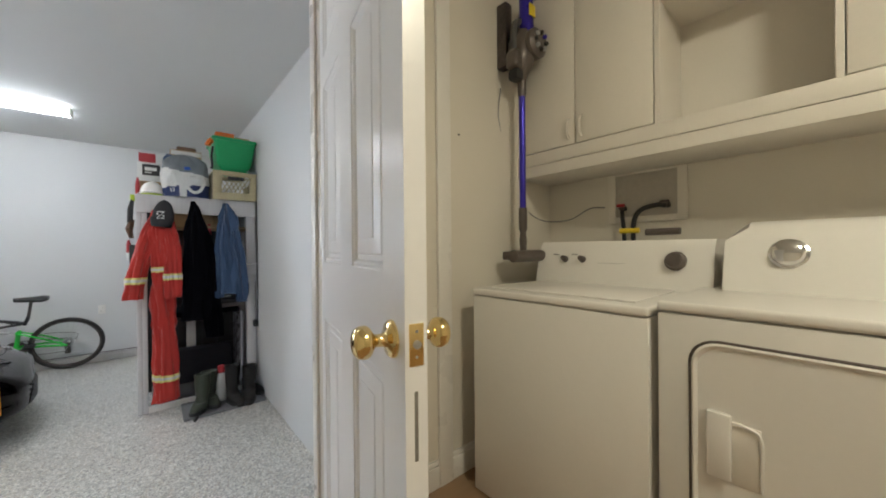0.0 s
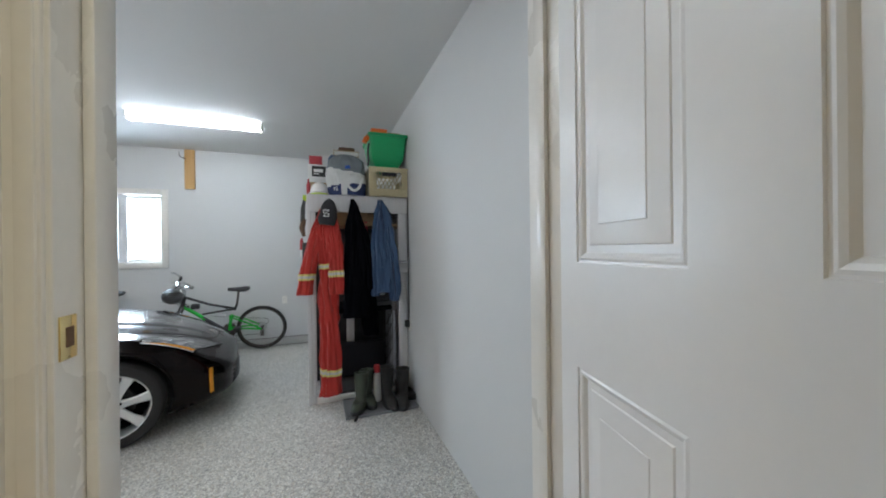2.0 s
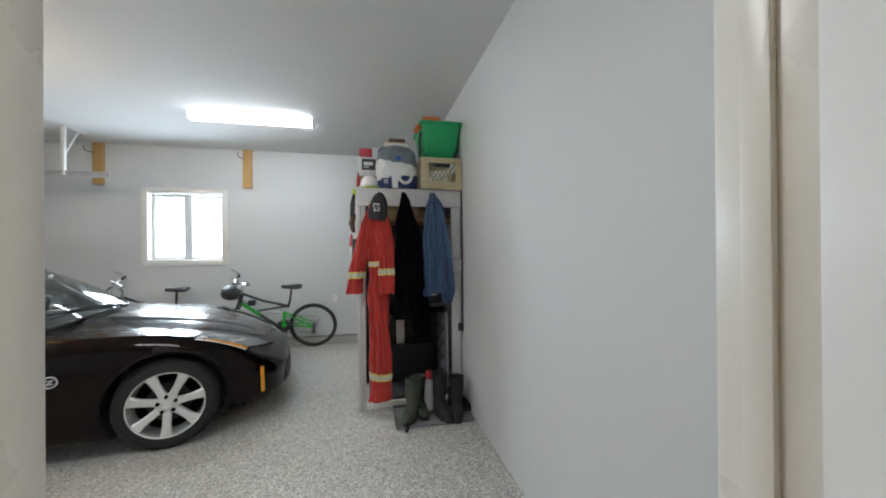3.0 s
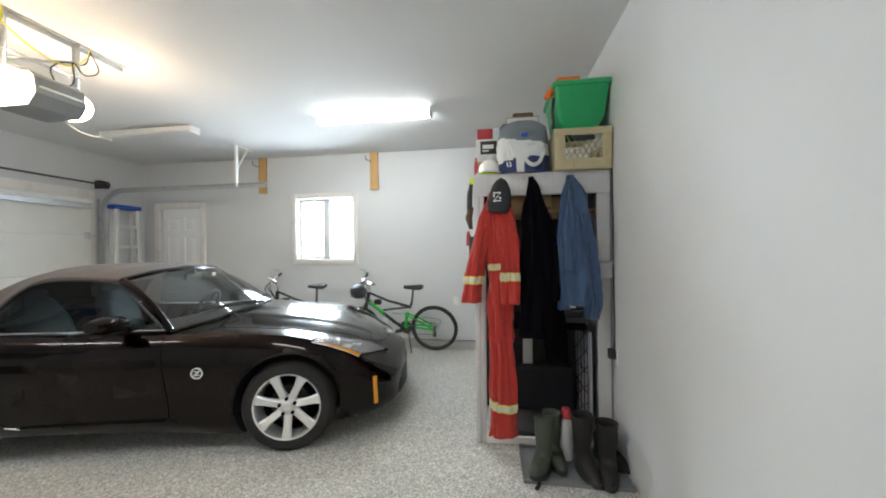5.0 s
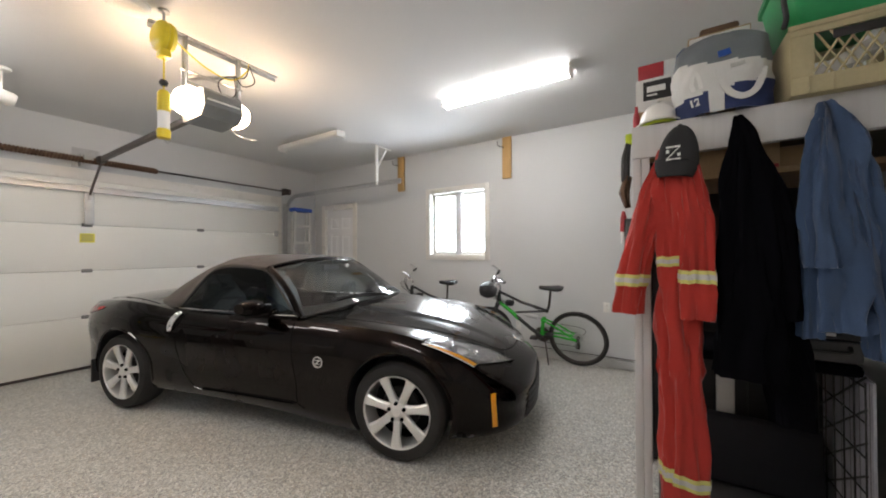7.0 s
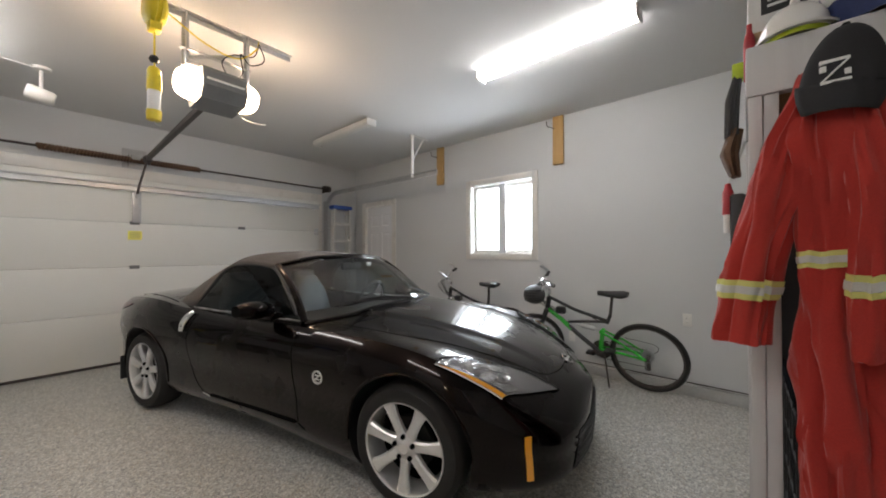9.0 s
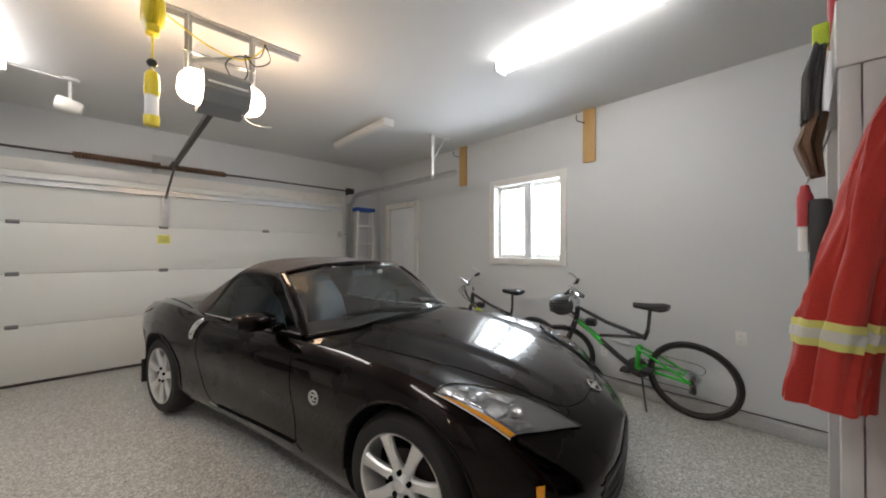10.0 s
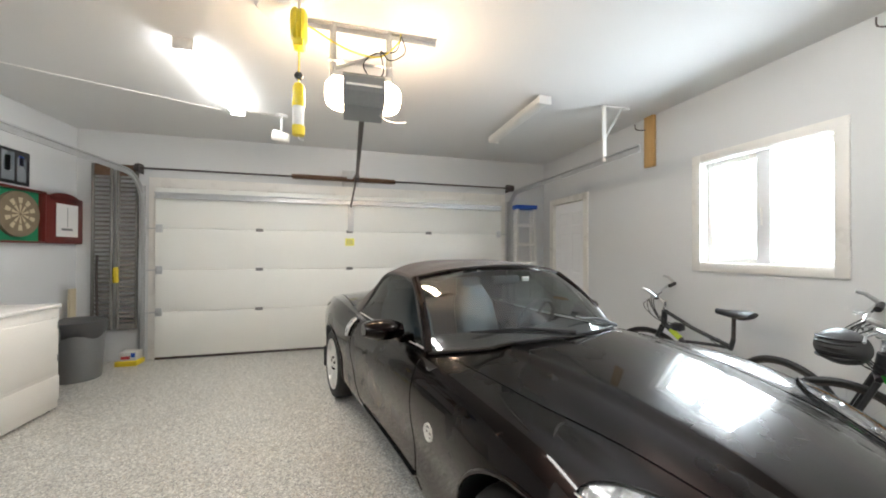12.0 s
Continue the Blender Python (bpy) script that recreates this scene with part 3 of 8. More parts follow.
# garage door: four sections, hinges, struts
PX = -5.575
gd = thing("door_3", "white sectional steel overhead garage door, closed", "garage door", (PX, 3.16, 0), kind="structure")
zj = [0.03, 0.60, 1.13, 1.655, 2.175]
for z0, z1 in zip(zj, zj[1:]):
    bm = B(PX - 0.045, PX, 0.80, 5.52, z0 + 0.002, z1 - 0.002, 0.006)
    sec = part("door_section", bm, M_GD, gd)
bm = B(PX - 0.04, PX - 0.004, 0.80, 5.52, 0.0, 0.031, 0.008)
part("bottom_seal", bm, M_DKSTEEL, gd, "dark rubber bottom seal")
for z in zj[1:4]:
    for y in (1.99, 3.16, 4.32):
        bm = bmesh.new()
        box(bm, PX, PX + 0.006, y - 0.045, y + 0.045, z - 0.02, z + 0.02, 0.002)
        tube(bm, [(PX + 0.008, y - 0.035, z), (PX + 0.008, y + 0.035, z)], 0.008, 8)
        part("hinge", bm, M_HINGE, gd, "dull zinc hinge")
    for y in (0.845, 5.475):
        bm = bmesh.new()
        box(bm, PX, PX + 0.008, y - 0.035, y + 0.035, z - 0.05, z + 0.05, 0.002)
        tube(bm, [(PX + 0.02, y, z), (PX + 0.02, y + (-0.14 if y < 3 else 0.14), z)], 0.007, 8)
        part("roller_bracket", bm, M_STEEL, gd, "steel roller bracket")
bm = bmesh.new()
for z0, z1, d in ((2.035, 2.05, 0.055), (2.05, 2.095, 0.02), (2.095, 2.108, 0.055)):
    box(bm, PX, PX + d, 0.81, 5.51, z0, z1)
part("stiffening_strut", bm, M_STEEL, gd, "galvanised stiffening strut")
bm = bmesh.new()
box(bm, PX + 0.001, PX + 0.03, 3.135, 3.215, 1.66, 2.03, 0.004)
box(bm, PX + 0.03, PX + 0.05, 3.16, 3.19, 1.95, 2.06, 0.004)
part("opener_bracket", bm, M_STEEL, gd, "steel opener arm bracket")
bm = B(PX + 0.0005, PX + 0.0025, 3.10, 3.225, 1.455, 1.56)
st = part("warning_label", bm, M_STICKER, gd, "yellow paper warning label")
bm = bmesh.new()
for k in range(4):
    box(bm, PX + 0.0025, PX + 0.003, 3.115, 3.21, 1.475 + k * 0.02, 1.482 + k * 0.02)
part("print_bar", bm, M_GREYPL, st, smooth=0)
bm = bmesh.new()
for y0, y1 in ((0.70, 0.815), (5.505, 5.62)):
    box(bm, FX0, FX0 + 0.02, y0, y1, 0.0, 2.184, 0.003)
box(bm, FX0, FX0 + 0.02, 0.70, 5.62, 2.185, 2.31, 0.003)
solo("trim_garage_door", bm, M_TRIM, "white boards framing the garage door", "trim", kind="structure")
# tracks, spring shaft
for y, nm in ((5.64, "right"), (0.68, "left")):
    bm = bmesh.new()
    pts = [Vector((-5.545, y, 0.05)), Vector((-5.545, y, 1.0)), Vector((-5.545, y, 1.95))]
    for k in range(9):
        q = math.pi / 2 * k / 8
        pts.append(Vector((-5.545 + 0.33 * (1 - math.cos(q)), y, 1.97 + 0.33 * math.sin(q))))
    pts.append(Vector((-2.96, y, 2.30)))
    prof = [(0.0, -0.022), (0.0, 0.022), (0.028, 0.026), (0.028, 0.018), (0.006, 0.014), (0.006, -0.014), (0.028, -0.018), (0.028, -0.026)]
    rings = []
    for i, p in enumerate(pts):
        t = (pts[min(i + 1, len(pts) - 1)] - pts[max(0, i - 1)]).normalized()
        nrm = Vector((t.z, 0, -t.x))
        s = 1 if y > 3 else -1
        rings.append([p + nrm * b * 1.4 + Vector((0, s * (0.02 - a), 0)) for a, b in prof])
    loft(bm, rings)
    rail = solo("door_track", bm, M_STEEL, "curved galvanised steel garage door track", "door track", group="garage door tracks", smooth=40)
    bm = bmesh.new()
    s = 1 if y > 3 else -1
    for z in (0.3, 0.9, 1.45, 1.9):
        box(bm, FX0 + 0.02, -5.53, y + s * 0.018, y + s * 0.024, z - 0.025, z + 0.025, 0.002)
    box(bm, FX0 + 0.001, FX0 + 0.025, y + s * 0.02, y + s * 0.06, 0.05, 2.2, 0.002)
    part("track_bracket", bm, M_STEEL, rail)
    bm = bmesh.new()
    box(bm, -3.42, -3.38, y - 0.003, y + 0.003, 2.29, 2.855, 0.001)
    box(bm, -3.385, -3.38, y - 0.02, y + 0.02, 2.29, 2.855, 0.001)
    box(bm, -3.42, -3.38, y - 0.02 * s, y + 0.30 * s, 2.845, 2.858, 0.001)
    tube(bm, [(-3.4, y + 0.002, 2.50), (-3.4, y + 0.22 * s, 2.85)], 0.012, 6)
    part("ceiling_hanger", bm, M_WPLAST, rail, "white painted angle-iron hanger")
sp = thing("torsion_spring", "oily torsion spring and shaft above the garage door", "spring", (-5.54, 3.16, 2.40))
bm = tube(bmesh.new(), [(-5.54, 0.60, 2.40), (-5.54, 5.72, 2.40)], 0.0125, 12)
part("shaft", bm, M_DKSTEEL, sp, "dark steel shaft")
bm = bmesh.new()
coil = []
for k in range(52 * 10 + 1):
    q = k / 10 * 2 * math.pi
    coil.append((-5.54 + 0.029 * math.cos(q), 2.40 + k * (1.40 / 520), 2.40 + 0.029 * math.sin(q)))
tube(bm, coil, 0.010, 6)
tube(bm, [(-5.54, 2.40, 2.40), (-5.54, 3.80, 2.40)], 0.025, 12)
part("coil", bm, M_RUST, sp, "oil-darkened coil spring")
for y in (0.66, 5.66):
    bm = bmesh.new()
    lathe(bm, [(0.0, 0), (0.055, 0), (0.055, 0.01), (0.046, 0.014), (0.046, 0.04), (0.052, 0.045), (0.03, 0.06), (0, 0.06)], 20, Matrix.Translation((-5.54, y, 2.40)) @ Matrix.Rotation(radians(90 if y < 3 else -90), 4, "X"))
    box(bm, FX0 + 0.001, -5.53, y - 0.03, y - 0.025, 2.34, 2.46)
    part("cable_drum", bm, M_DKSTEEL, sp, "cable drum")
bm = bmesh.new()
box(bm, FX0 + 0.001, -5.53, 3.10, 3.105, 2.33, 2.47, 0.001)
box(bm, FX0 + 0.001, FX0 + 0.006, 3.05, 3.28, 2.32, 2.55, 0.002)
box(bm, -5.56, -5.50, 3.12, 3.20, 2.40, 2.46, 0.005)
part("centre_bracket", bm, M_STEEL, sp)

# timber blocks on the far wall
for x0, x1, label in ((-3.555, -3.433, "pine board with a hook high on the wall"), (-1.75, -1.63, "pine board with a hook high on the wall")):
    bd = solo("wall_board", B(x0, x1, FY1 - 0.038, FY1 - 0.0005, 2.305, CZ - 0.002, 0.003), M_PINE, label, "board", group="wall boards")
    bm = bmesh.new()
    tube(bm, spline([(x0 + 0.02, FY1 - 0.04, 2.72), (x0 + 0.0, FY1 - 0.10, 2.72), (x0 - 0.03, FY1 - 0.12, 2.74), (x0 - 0.03, FY1 - 0.13, 2.79)], 5), 0.005, 8)
    part("hook", bm, M_DKSTEEL, bd, "dark screw-in hook")


def outlet(name, m, label):
    r = thing(name, label, "outlet", local=True)
    r.matrix_basis = m
    pl = part("cover_plate", B(-0.035, 0.035, -0.006, 0.0, -0.057, 0.057, 0.003), M_WPLAST, r)
    for z in (-0.02, 0.02):
        s = part("socket", B(-0.016, 0.016, -0.0075, -0.004, z - 0.013, z + 0.013, 0.002), M_WPLAST, pl)
        bm = bmesh.new()
        for x in (-0.006, 0.006):
            box(bm, x - 0.001, x + 0.001, -0.0082, -0.007, z - 0.004, z + 0.005)
        part("slot", bm, M_INK, s, smooth=0)
    return r


outlet("wall_outlet", pose(-0.495, FY1, 0.675), "white duplex power outlet on the wall")
outlet("wall_outlet", pose(-1.55, FY1, 0.36), "white duplex power outlet low on the wall")
outlet("wall_outlet", pose(FX1, 3.905, 0.67, 0, 0, -90), "white power outlet with a black plug beside the shelf")
# ---- lamps ----


def tube_fixture(x0, x1, y, lit, label, glass=None):
    f = thing("ceiling_light", label, "ceiling light", ((x0 + x1) / 2, y, CZ), group="fluorescent ceiling fixtures")
    bm = B(x0 + 0.012, x1 - 0.012, y - 0.054, y + 0.054, 2.836, CZ - 0.001, 0.003)
    part("mounting_pan", bm, M_WPLAST, f)
    bm = bmesh.new()
    n = 10
    rings = []
    for x in (x0 + 0.018, x1 - 0.018):
        rings.append([(x, y + 0.064 * math.cos(math.pi * k / n), 2.838 - 0.054 * math.sin(math.pi * k / n) ** 0.6) for k in range(n + 1)])
    loft(bm, rings)
    part("diffuser", bm, glass or (M_TUBE_ON if lit else M_TUBE_OFF), f, "lit ribbed diffuser" if lit else "unlit ribbed diffuser")
    for xa, xb in ((x0, x0 + 0.018), (x1 - 0.018, x1)):
        part("end_cap", B(xa, xb, y - 0.066, y + 0.066, 2.778, CZ - 0.001, 0.005), M_WPLAST, f)
    return f


tube_fixture(-1.82, -0.585, 4.95, True, "lit fluorescent wraparound fixture on the ceiling")
tube_fixture(-4.58, -3.35, 4.95, False, "unlit fluorescent wraparound fixture on the ceiling")
tube_fixture(-4.47, -3.24, 2.04, True, "lit fluorescent wraparound fixture on the ceiling", M_TUBE_SOUTH)
# unseen fourth fixture, assumed from the ceiling grid, added to light the rack's front
tube_fixture(-1.80, -0.57, 2.04, True, "lit fluorescent wraparound fixture on the ceiling", M_TUBE_SOUTH)
# round ceiling lamp of the laundry room
lam = thing("dome_lamp", "lit round ceiling lamp of the laundry room", "ceiling light", (0.45, -0.85, CZ))
bm = lathe(bmesh.new(), [(0, CZ), (0.17, CZ), (0.17, CZ - 0.03), (0.0, CZ - 0.03)], 32)
bm.transform(Matrix.Translation((0.45, -0.85, 0)))
part("base", bm, M_WPLAST, lam)
bm = lathe(bmesh.new(), [(0.155, CZ - 0.03), (0.15, CZ - 0.06), (0.11, CZ - 0.09), (0.05, CZ - 0.105), (0.0, CZ - 0.108)], 32)
bm.transform(Matrix.Translation((0.45, -0.85, 0)))
part("dome", bm, M_WARM, lam, "warm lit glass dome")

# ---- garage door opener ----
op = thing("door_opener", "grey and white garage door opener with lit lamps", "garage door opener", (-2.76, 3.25, 2.30))
bm = bmesh.new()
prof = [(-3.0, 2.505), (-2.71, 2.505), (-2.675, 2.475), (-2.655, 2.37), (-2.71, 2.30), (-2.98, 2.30), (-3.02, 2.35)]
loft(bm, [[(x, y, z) for x, z in prof] for y in (3.125, 3.385)])
part("motor_housing", bm, M_GREYPL, op, "grey plastic motor housing")
bm = bmesh.new()
box(bm, -2.664, -2.655, 3.145, 3.365, 2.405, 2.418, 0.002)
part("grille_line", bm, M_WPLAST, op)
for s, ya in ((-1, 3.125), (1, 3.385)):
    bm = bmesh.new()
    rings = []
    for k in range(8):
        q = k / 7 * math.pi / 2
        sc, d = math.cos(q) ** 0.55, 0.115 * math.sin(q)
        cx, cz = -2.83, 2.41
        rings.append([(cx + 0.135 * max(sc, 0.03) * math.cos(a), ya + s * d, cz + 0.10 * max(sc, 0.03) * math.sin(a)) for a in (2 * math.pi * j / 20 for j in range(20))])
    loft(bm, rings)
    part("lamp_lens", bm, M_BULB, op, "lit white lamp lens")
bm = bmesh.new()
box(bm, -5.45, -2.9, 3.235, 3.275, 2.395, 2.435, 0.004)
part("drive_rail", bm, M_DKSTEEL, op, "dark steel drive rail")
bm = bmesh.new()
tube(bm, [(-2.95, 3.27, 2.44), (-5.4, 3.27, 2.44)], 0.005, 6)
tube(bm, [(-2.95, 3.24, 2.44), (-5.4, 3.24, 2.44)], 0.005, 6)
part("drive_belt", bm, M_BLACK, op, "black drive belt")
bm = bmesh.new()
box(bm, -5.52, -5.40, 3.22, 3.29, 2.38, 2.45, 0.006)
tube(bm, [(-5.42, 3.25, 2.40), (-5.50, 3.19, 2.10), (-5.53, 3.175, 2.0)], 0.012, 8)
part("door_arm", bm, M_DKSTEEL, op, "bent steel door arm")
bm = bmesh.new()
for y in (3.06, 3.42):
    box(bm, -2.80, -2.76, y - 0.003, y + 0.003, 2.50, 2.845, 0.001)
    box(bm, -2.80, -2.795, y - 0.02, y + 0.02, 2.50, 2.845, 0.001)
box(bm, -2.80, -2.76, 3.03, 3.44, 2.60, 2.606, 0.001)
box(bm, -2.80, -2.76, 3.06, 3.2, 2.50, 2.53, 0.001)
box(bm, -2.80, -2.76, 3.3, 3.42, 2.50, 2.53, 0.001)
tube(bm, [(-2.78, 3.07, 2.55), (-2.78, 3.40, 2.70)], 0.012, 6)
part("hanger_bracket", bm, M_STEEL, op, "perforated steel hanger")
bm = bmesh.new()
box(bm, -2.83, -2.79, 2.86, 3.75, 2.853, 2.859, 0.001)
box(bm, -2.83, -2.826, 2.86, 3.75, 2.82, 2.859, 0.001)
part("ceiling_angle", bm, M_STEEL, op, "steel ceiling angle")
bm = bmesh.new()
tube(bm, spline([(-2.79, 3.50, 2.84), (-2.74, 3.52, 2.70), (-2.72, 3.42, 2.62), (-2.73, 3.36, 2.68), (-2.75, 3.38, 2.56), (-2.77, 3.34, 2.50)], 6), 0.004, 6)
tube(bm, spline([(-2.77, 3.30, 2.50), (-2.74, 3.25, 2.58), (-2.74, 3.32, 2.66), (-2.78, 3.46, 2.72), (-2.78, 3.50, 2.83)], 6), 0.004, 6)
part("power_cord", bm, M_BLACK, op, "black power cord")
bm = tube(bmesh.new(), spline([(-2.80, 3.36, 2.29), (-2.76, 3.40, 2.24), (-2.74, 3.47, 2.225), (-2.74, 3.53, 2.235)], 5), 0.004, 6)
part("antenna_wire", bm, M_WPLAST, op, "pale antenna wire")

# ---- retractable work light ----
rl = thing("cord_reel_light", "yellow retractable cord reel with a hanging work light", "work light", (-2.62, 2.88, CZ))
bm = bmesh.new()
lathe(bm, [(0, -0.045), (0.07, -0.045), (0.092, -0.03), (0.098, -0.012), (0.09, -0.006), (0.09, 0.006), (0.098, 0.012), (0.092, 0.03), (0.07, 0.045), (0, 0.045)], 30, Matrix.Translation((-2.62, 2.88, 2.685)) @ Matrix.Rotation(radians(6), 4, "Z") @ Matrix.Rotation(radians(90), 4, "X"))
reel = part("reel", bm, M_YELLOW, rl)
bm = bmesh.new()
box(bm, -2.66, -2.58, 2.85, 2.91, 2.555, 2.61, 0.012)
part("cord_guide", bm, M_YELLOW, reel)
bm = bmesh.new()
tube(bm, [(-2.62, 2.88, 2.77), (-2.62, 2.88, 2.855)], 0.008, 8)
lathe(bm, [(0, 2.845), (0.03, 2.845), (0.03, 2.858), (0, 2.858)], 16, Matrix.Translation((-2.62, 2.88, 0)))
part("swivel_hook", bm, M_STEEL, rl, "steel swivel hook")
bm = tube(bmesh.new(), [(-2.62, 2.88, 2.56), (-2.62, 2.88, 2.36)], 0.005, 8)
part("cord", bm, M_YELLOW, rl, "yellow cord")
bm = lathe(bmesh.new(), [(0, 2.375), (0.018, 2.38), (0.026, 2.396), (0.018, 2.414), (0, 2.42)], 16)
bm.transform(Matrix.Translation((-2.62, 2.88, 0)))
part("stop_ball", bm, M_BLACK, rl, "black stop ball")
bm = lathe(bmesh.new(), [(0, 2.355), (0.022, 2.35), (0.033, 2.33), (0.036, 2.24), (0.034, 2.215)], 20)
bm.transform(Matrix.Translation((-2.62, 2.88, 0)))
body = part("lamp_body", bm, M_YELLOW, rl)
bm = lathe(bmesh.new(), [(0.034, 2.105), (0.037, 2.09), (0.034, 2.05), (0, 2.045)], 20)
bm.transform(Matrix.Translation((-2.62, 2.88, 0)))
part("lamp_foot", bm, M_YELLOW, body)
bm = lathe(bmesh.new(), [(0.030, 2.22), (0.031, 2.10)], 20)
bm.transform(Matrix.Translation((-2.62, 2.88, 0)))
part("lamp_shield", bm, M_WPLAST, body, "clear plastic lamp shield")
bm = tube(bmesh.new(), spline([(-2.62, 2.88, 2.05), (-2.61, 2.885, 2.03), (-2.61, 2.90, 2.02), (-2.62, 2.91, 2.03)], 4), 0.003, 6)
part("hook", bm, M_STEEL, body)
bm = tube(bmesh.new(), spline([(-2.62, 2.93, 2.70), (-2.70, 3.15, 2.64), (-2.75, 3.35, 2.65), (-2.78, 3.48, 2.78), (-2.79, 3.50, 2.85)], 6), 0.005, 6)
part("supply_cord", bm, M_YELLOW, rl, "yellow supply cord")

# spotlight on the ceiling
spt = thing("ceiling_spotlight", "small white ceiling spotlight, off", "spotlight", (-4.55, 2.44, CZ))
bm = lathe(bmesh.new(), [(0, CZ), (0.06, CZ - 0.001), (0.055, CZ - 0.02), (0.012, CZ - 0.025), (0.012, 2.66), (0, 2.66)], 20)
bm.transform(Matrix.Translation((-4.55, 2.44, 0)))
part("stem", bm, M_WPLAST, spt)
bm = lathe(bmesh.new(), [(0, -0.08), (0.045, -0.08), (0.055, -0.06), (0.062, 0.07), (0.055, 0.085), (0.0, 0.08)], 24, Matrix.Translation((-4.53, 2.44, 2.62)) @ Matrix.Rotation(radians(78), 4, "X"))
part("lamp_head", bm, M_WPLAST, spt)
# round ceiling cover near the reel
bm = lathe(bmesh.new(), [(0, CZ - 0.001), (0.11, CZ - 0.001), (0.11, CZ - 0.02), (0.09, CZ - 0.045), (0, CZ - 0.055)], 28)
bm.transform(Matrix.Translation((-2.71, 2.73, 0)))
solo("smoke_alarm", bm, M_WPLAST, "round white smoke alarm on the ceiling", "smoke alarm")
bm = bmesh.new()
tube(bm, spline([(-3.7, 0.0, CZ - 0.008), (-3.99, 0.59, CZ - 0.012), (-4.27, 1.2, CZ - 0.006), (-4.53, 1.86, CZ - 0.01)], 6), 0.005, 6)
tube(bm, spline([(-4.5, 2.1, CZ - 0.008), (-4.55, 2.4, CZ - 0.01)], 4), 0.005, 6)
solo("ceiling_cable", bm, M_WPLAST, "white cable stapled along the ceiling", "cable")

# ---- the car ----
from mathutils.bvhtree import BVHTree

CAR = pose(-1.615, 4.493, 0, 0, 0, 14.6) @ Matrix.Scale(0.97, 4)
car = thing("sports_car", "glossy black-brown two-seat roadster with closed fabric top", "car", local=True)
car.matrix_basis = CAR
WB, TYRE_R = 2.65, 0.325
# half width, shoulder height, centre height and underside along the car (x forward from the front axle)
HALF = [(-3.49, 0.46), (-3.44, 0.62), (-3.34, 0.75), (-3.15, 0.855), (-2.85, 0.905), (-2.6, 0.912), (-2.2, 0.895), (-1.7, 0.875), (-1.1, 0.872), (-0.6, 0.885), (-0.2, 0.908), (0.1, 0.905), (0.35, 0.865), (0.55, 0.785), (0.68, 0.685), (0.77, 0.56), (0.825, 0.40), (0.85, 0.22)]
SHOULDER = [(-3.49, 0.80), (-3.3, 0.885), (-3.0, 0.932), (-2.6, 0.94), (-2.1, 0.885), (-1.5, 0.858), (-0.95, 0.855), (-0.5, 0.85), (-0.2, 0.838), (0.0, 0.818), (0.16, 0.782), (0.3, 0.735), (0.485, 0.645), (0.6, 0.56), (0.68, 0.51), (0.75, 0.465), (0.85, 0.43)]
CENTRE = [(-3.49, 0.84), (-3.38, 0.925), (-3.1, 0.972), (-2.7, 0.982), (-2.3, 0.94), (-1.5, 0.92), (-0.85, 0.945), (-0.5, 0.938), (-0.1, 0.882), (0.25, 0.81), (0.5, 0.735), (0.68, 0.652), (0.78, 0.585), (0.85, 0.53)]
DIP = [(-0.8, 0.0), (-0.45, 0.012), (-0.05, 0.024), (0.3, 0.018), (0.6, 0.0)]
UNDER = [(-3.49, 0.36), (-3.35, 0.27), (-3.0, 0.21), (-2.2, 0.19), (-1.2, 0.165), (-0.6, 0.13), (-0.42, 0.12), (-0.2, 0.125), (0.3, 0.15), (0.6, 0.165), (0.78, 0.19), (0.85, 0.23)]
SIDE = [(0.0, 0.93), (0.08, 0.962), (0.22, 0.975), (0.40, 0.978), (0.62, 1.0), (0.76, 0.996), (0.87, 0.975), (0.95, 0.94), (1.0, 0.90)]


BULGE = [(-0.82, 0.0), (-0.6, 0.011), (0.2, 0.012), (0.5, 0.006), (0.62, 0.0)]


def raised(x, y):
    """How far the middle of the hood stands above its sides."""
    edge = 0.50 - 0.16 * (x + 0.8)
    t = min(1.0, max(0.0, (edge + 0.022 - y) / 0.044))
    return smooth_at(BULGE, x) * t * t * (3 - 2 * t)


def section(x, n_side=16, n_top=40):
    w, zs, zc, zu = (smooth_at(t, x) for t in (HALF, SHOULDER, CENTRE, UNDER))
    half = [(0.0, zu), (w * 0.5, zu), (w * 0.85, zu + 0.003)]
    for i in range(n_side + 1):
        s = i / n_side
        half.append((w * smooth_at(SIDE, s), zu + 0.02 + (zs - zu - 0.02) * s))
    ys = half[-1][0]
    for i in range(1, n_top + 1):
        y = ys * math.cos(math.pi / 2 * i / n_top) ** 0.9 if i < n_top else 0.0
        q = min(1.0, y / ys)
        half.append((y, zs + (zc - zs) * (1 - q ** (2.3 - 0.7 * min(1.0, max(0.0, (x - 0.35) / 0.4)))) - smooth_at(DIP, x) * math.exp(-((q - 0.74) / 0.15) ** 2) + raised(x, y)))
    return [(x, -y, z) for y, z in half] + [(x, y, z) for y, z in half[-2:0:-1]]


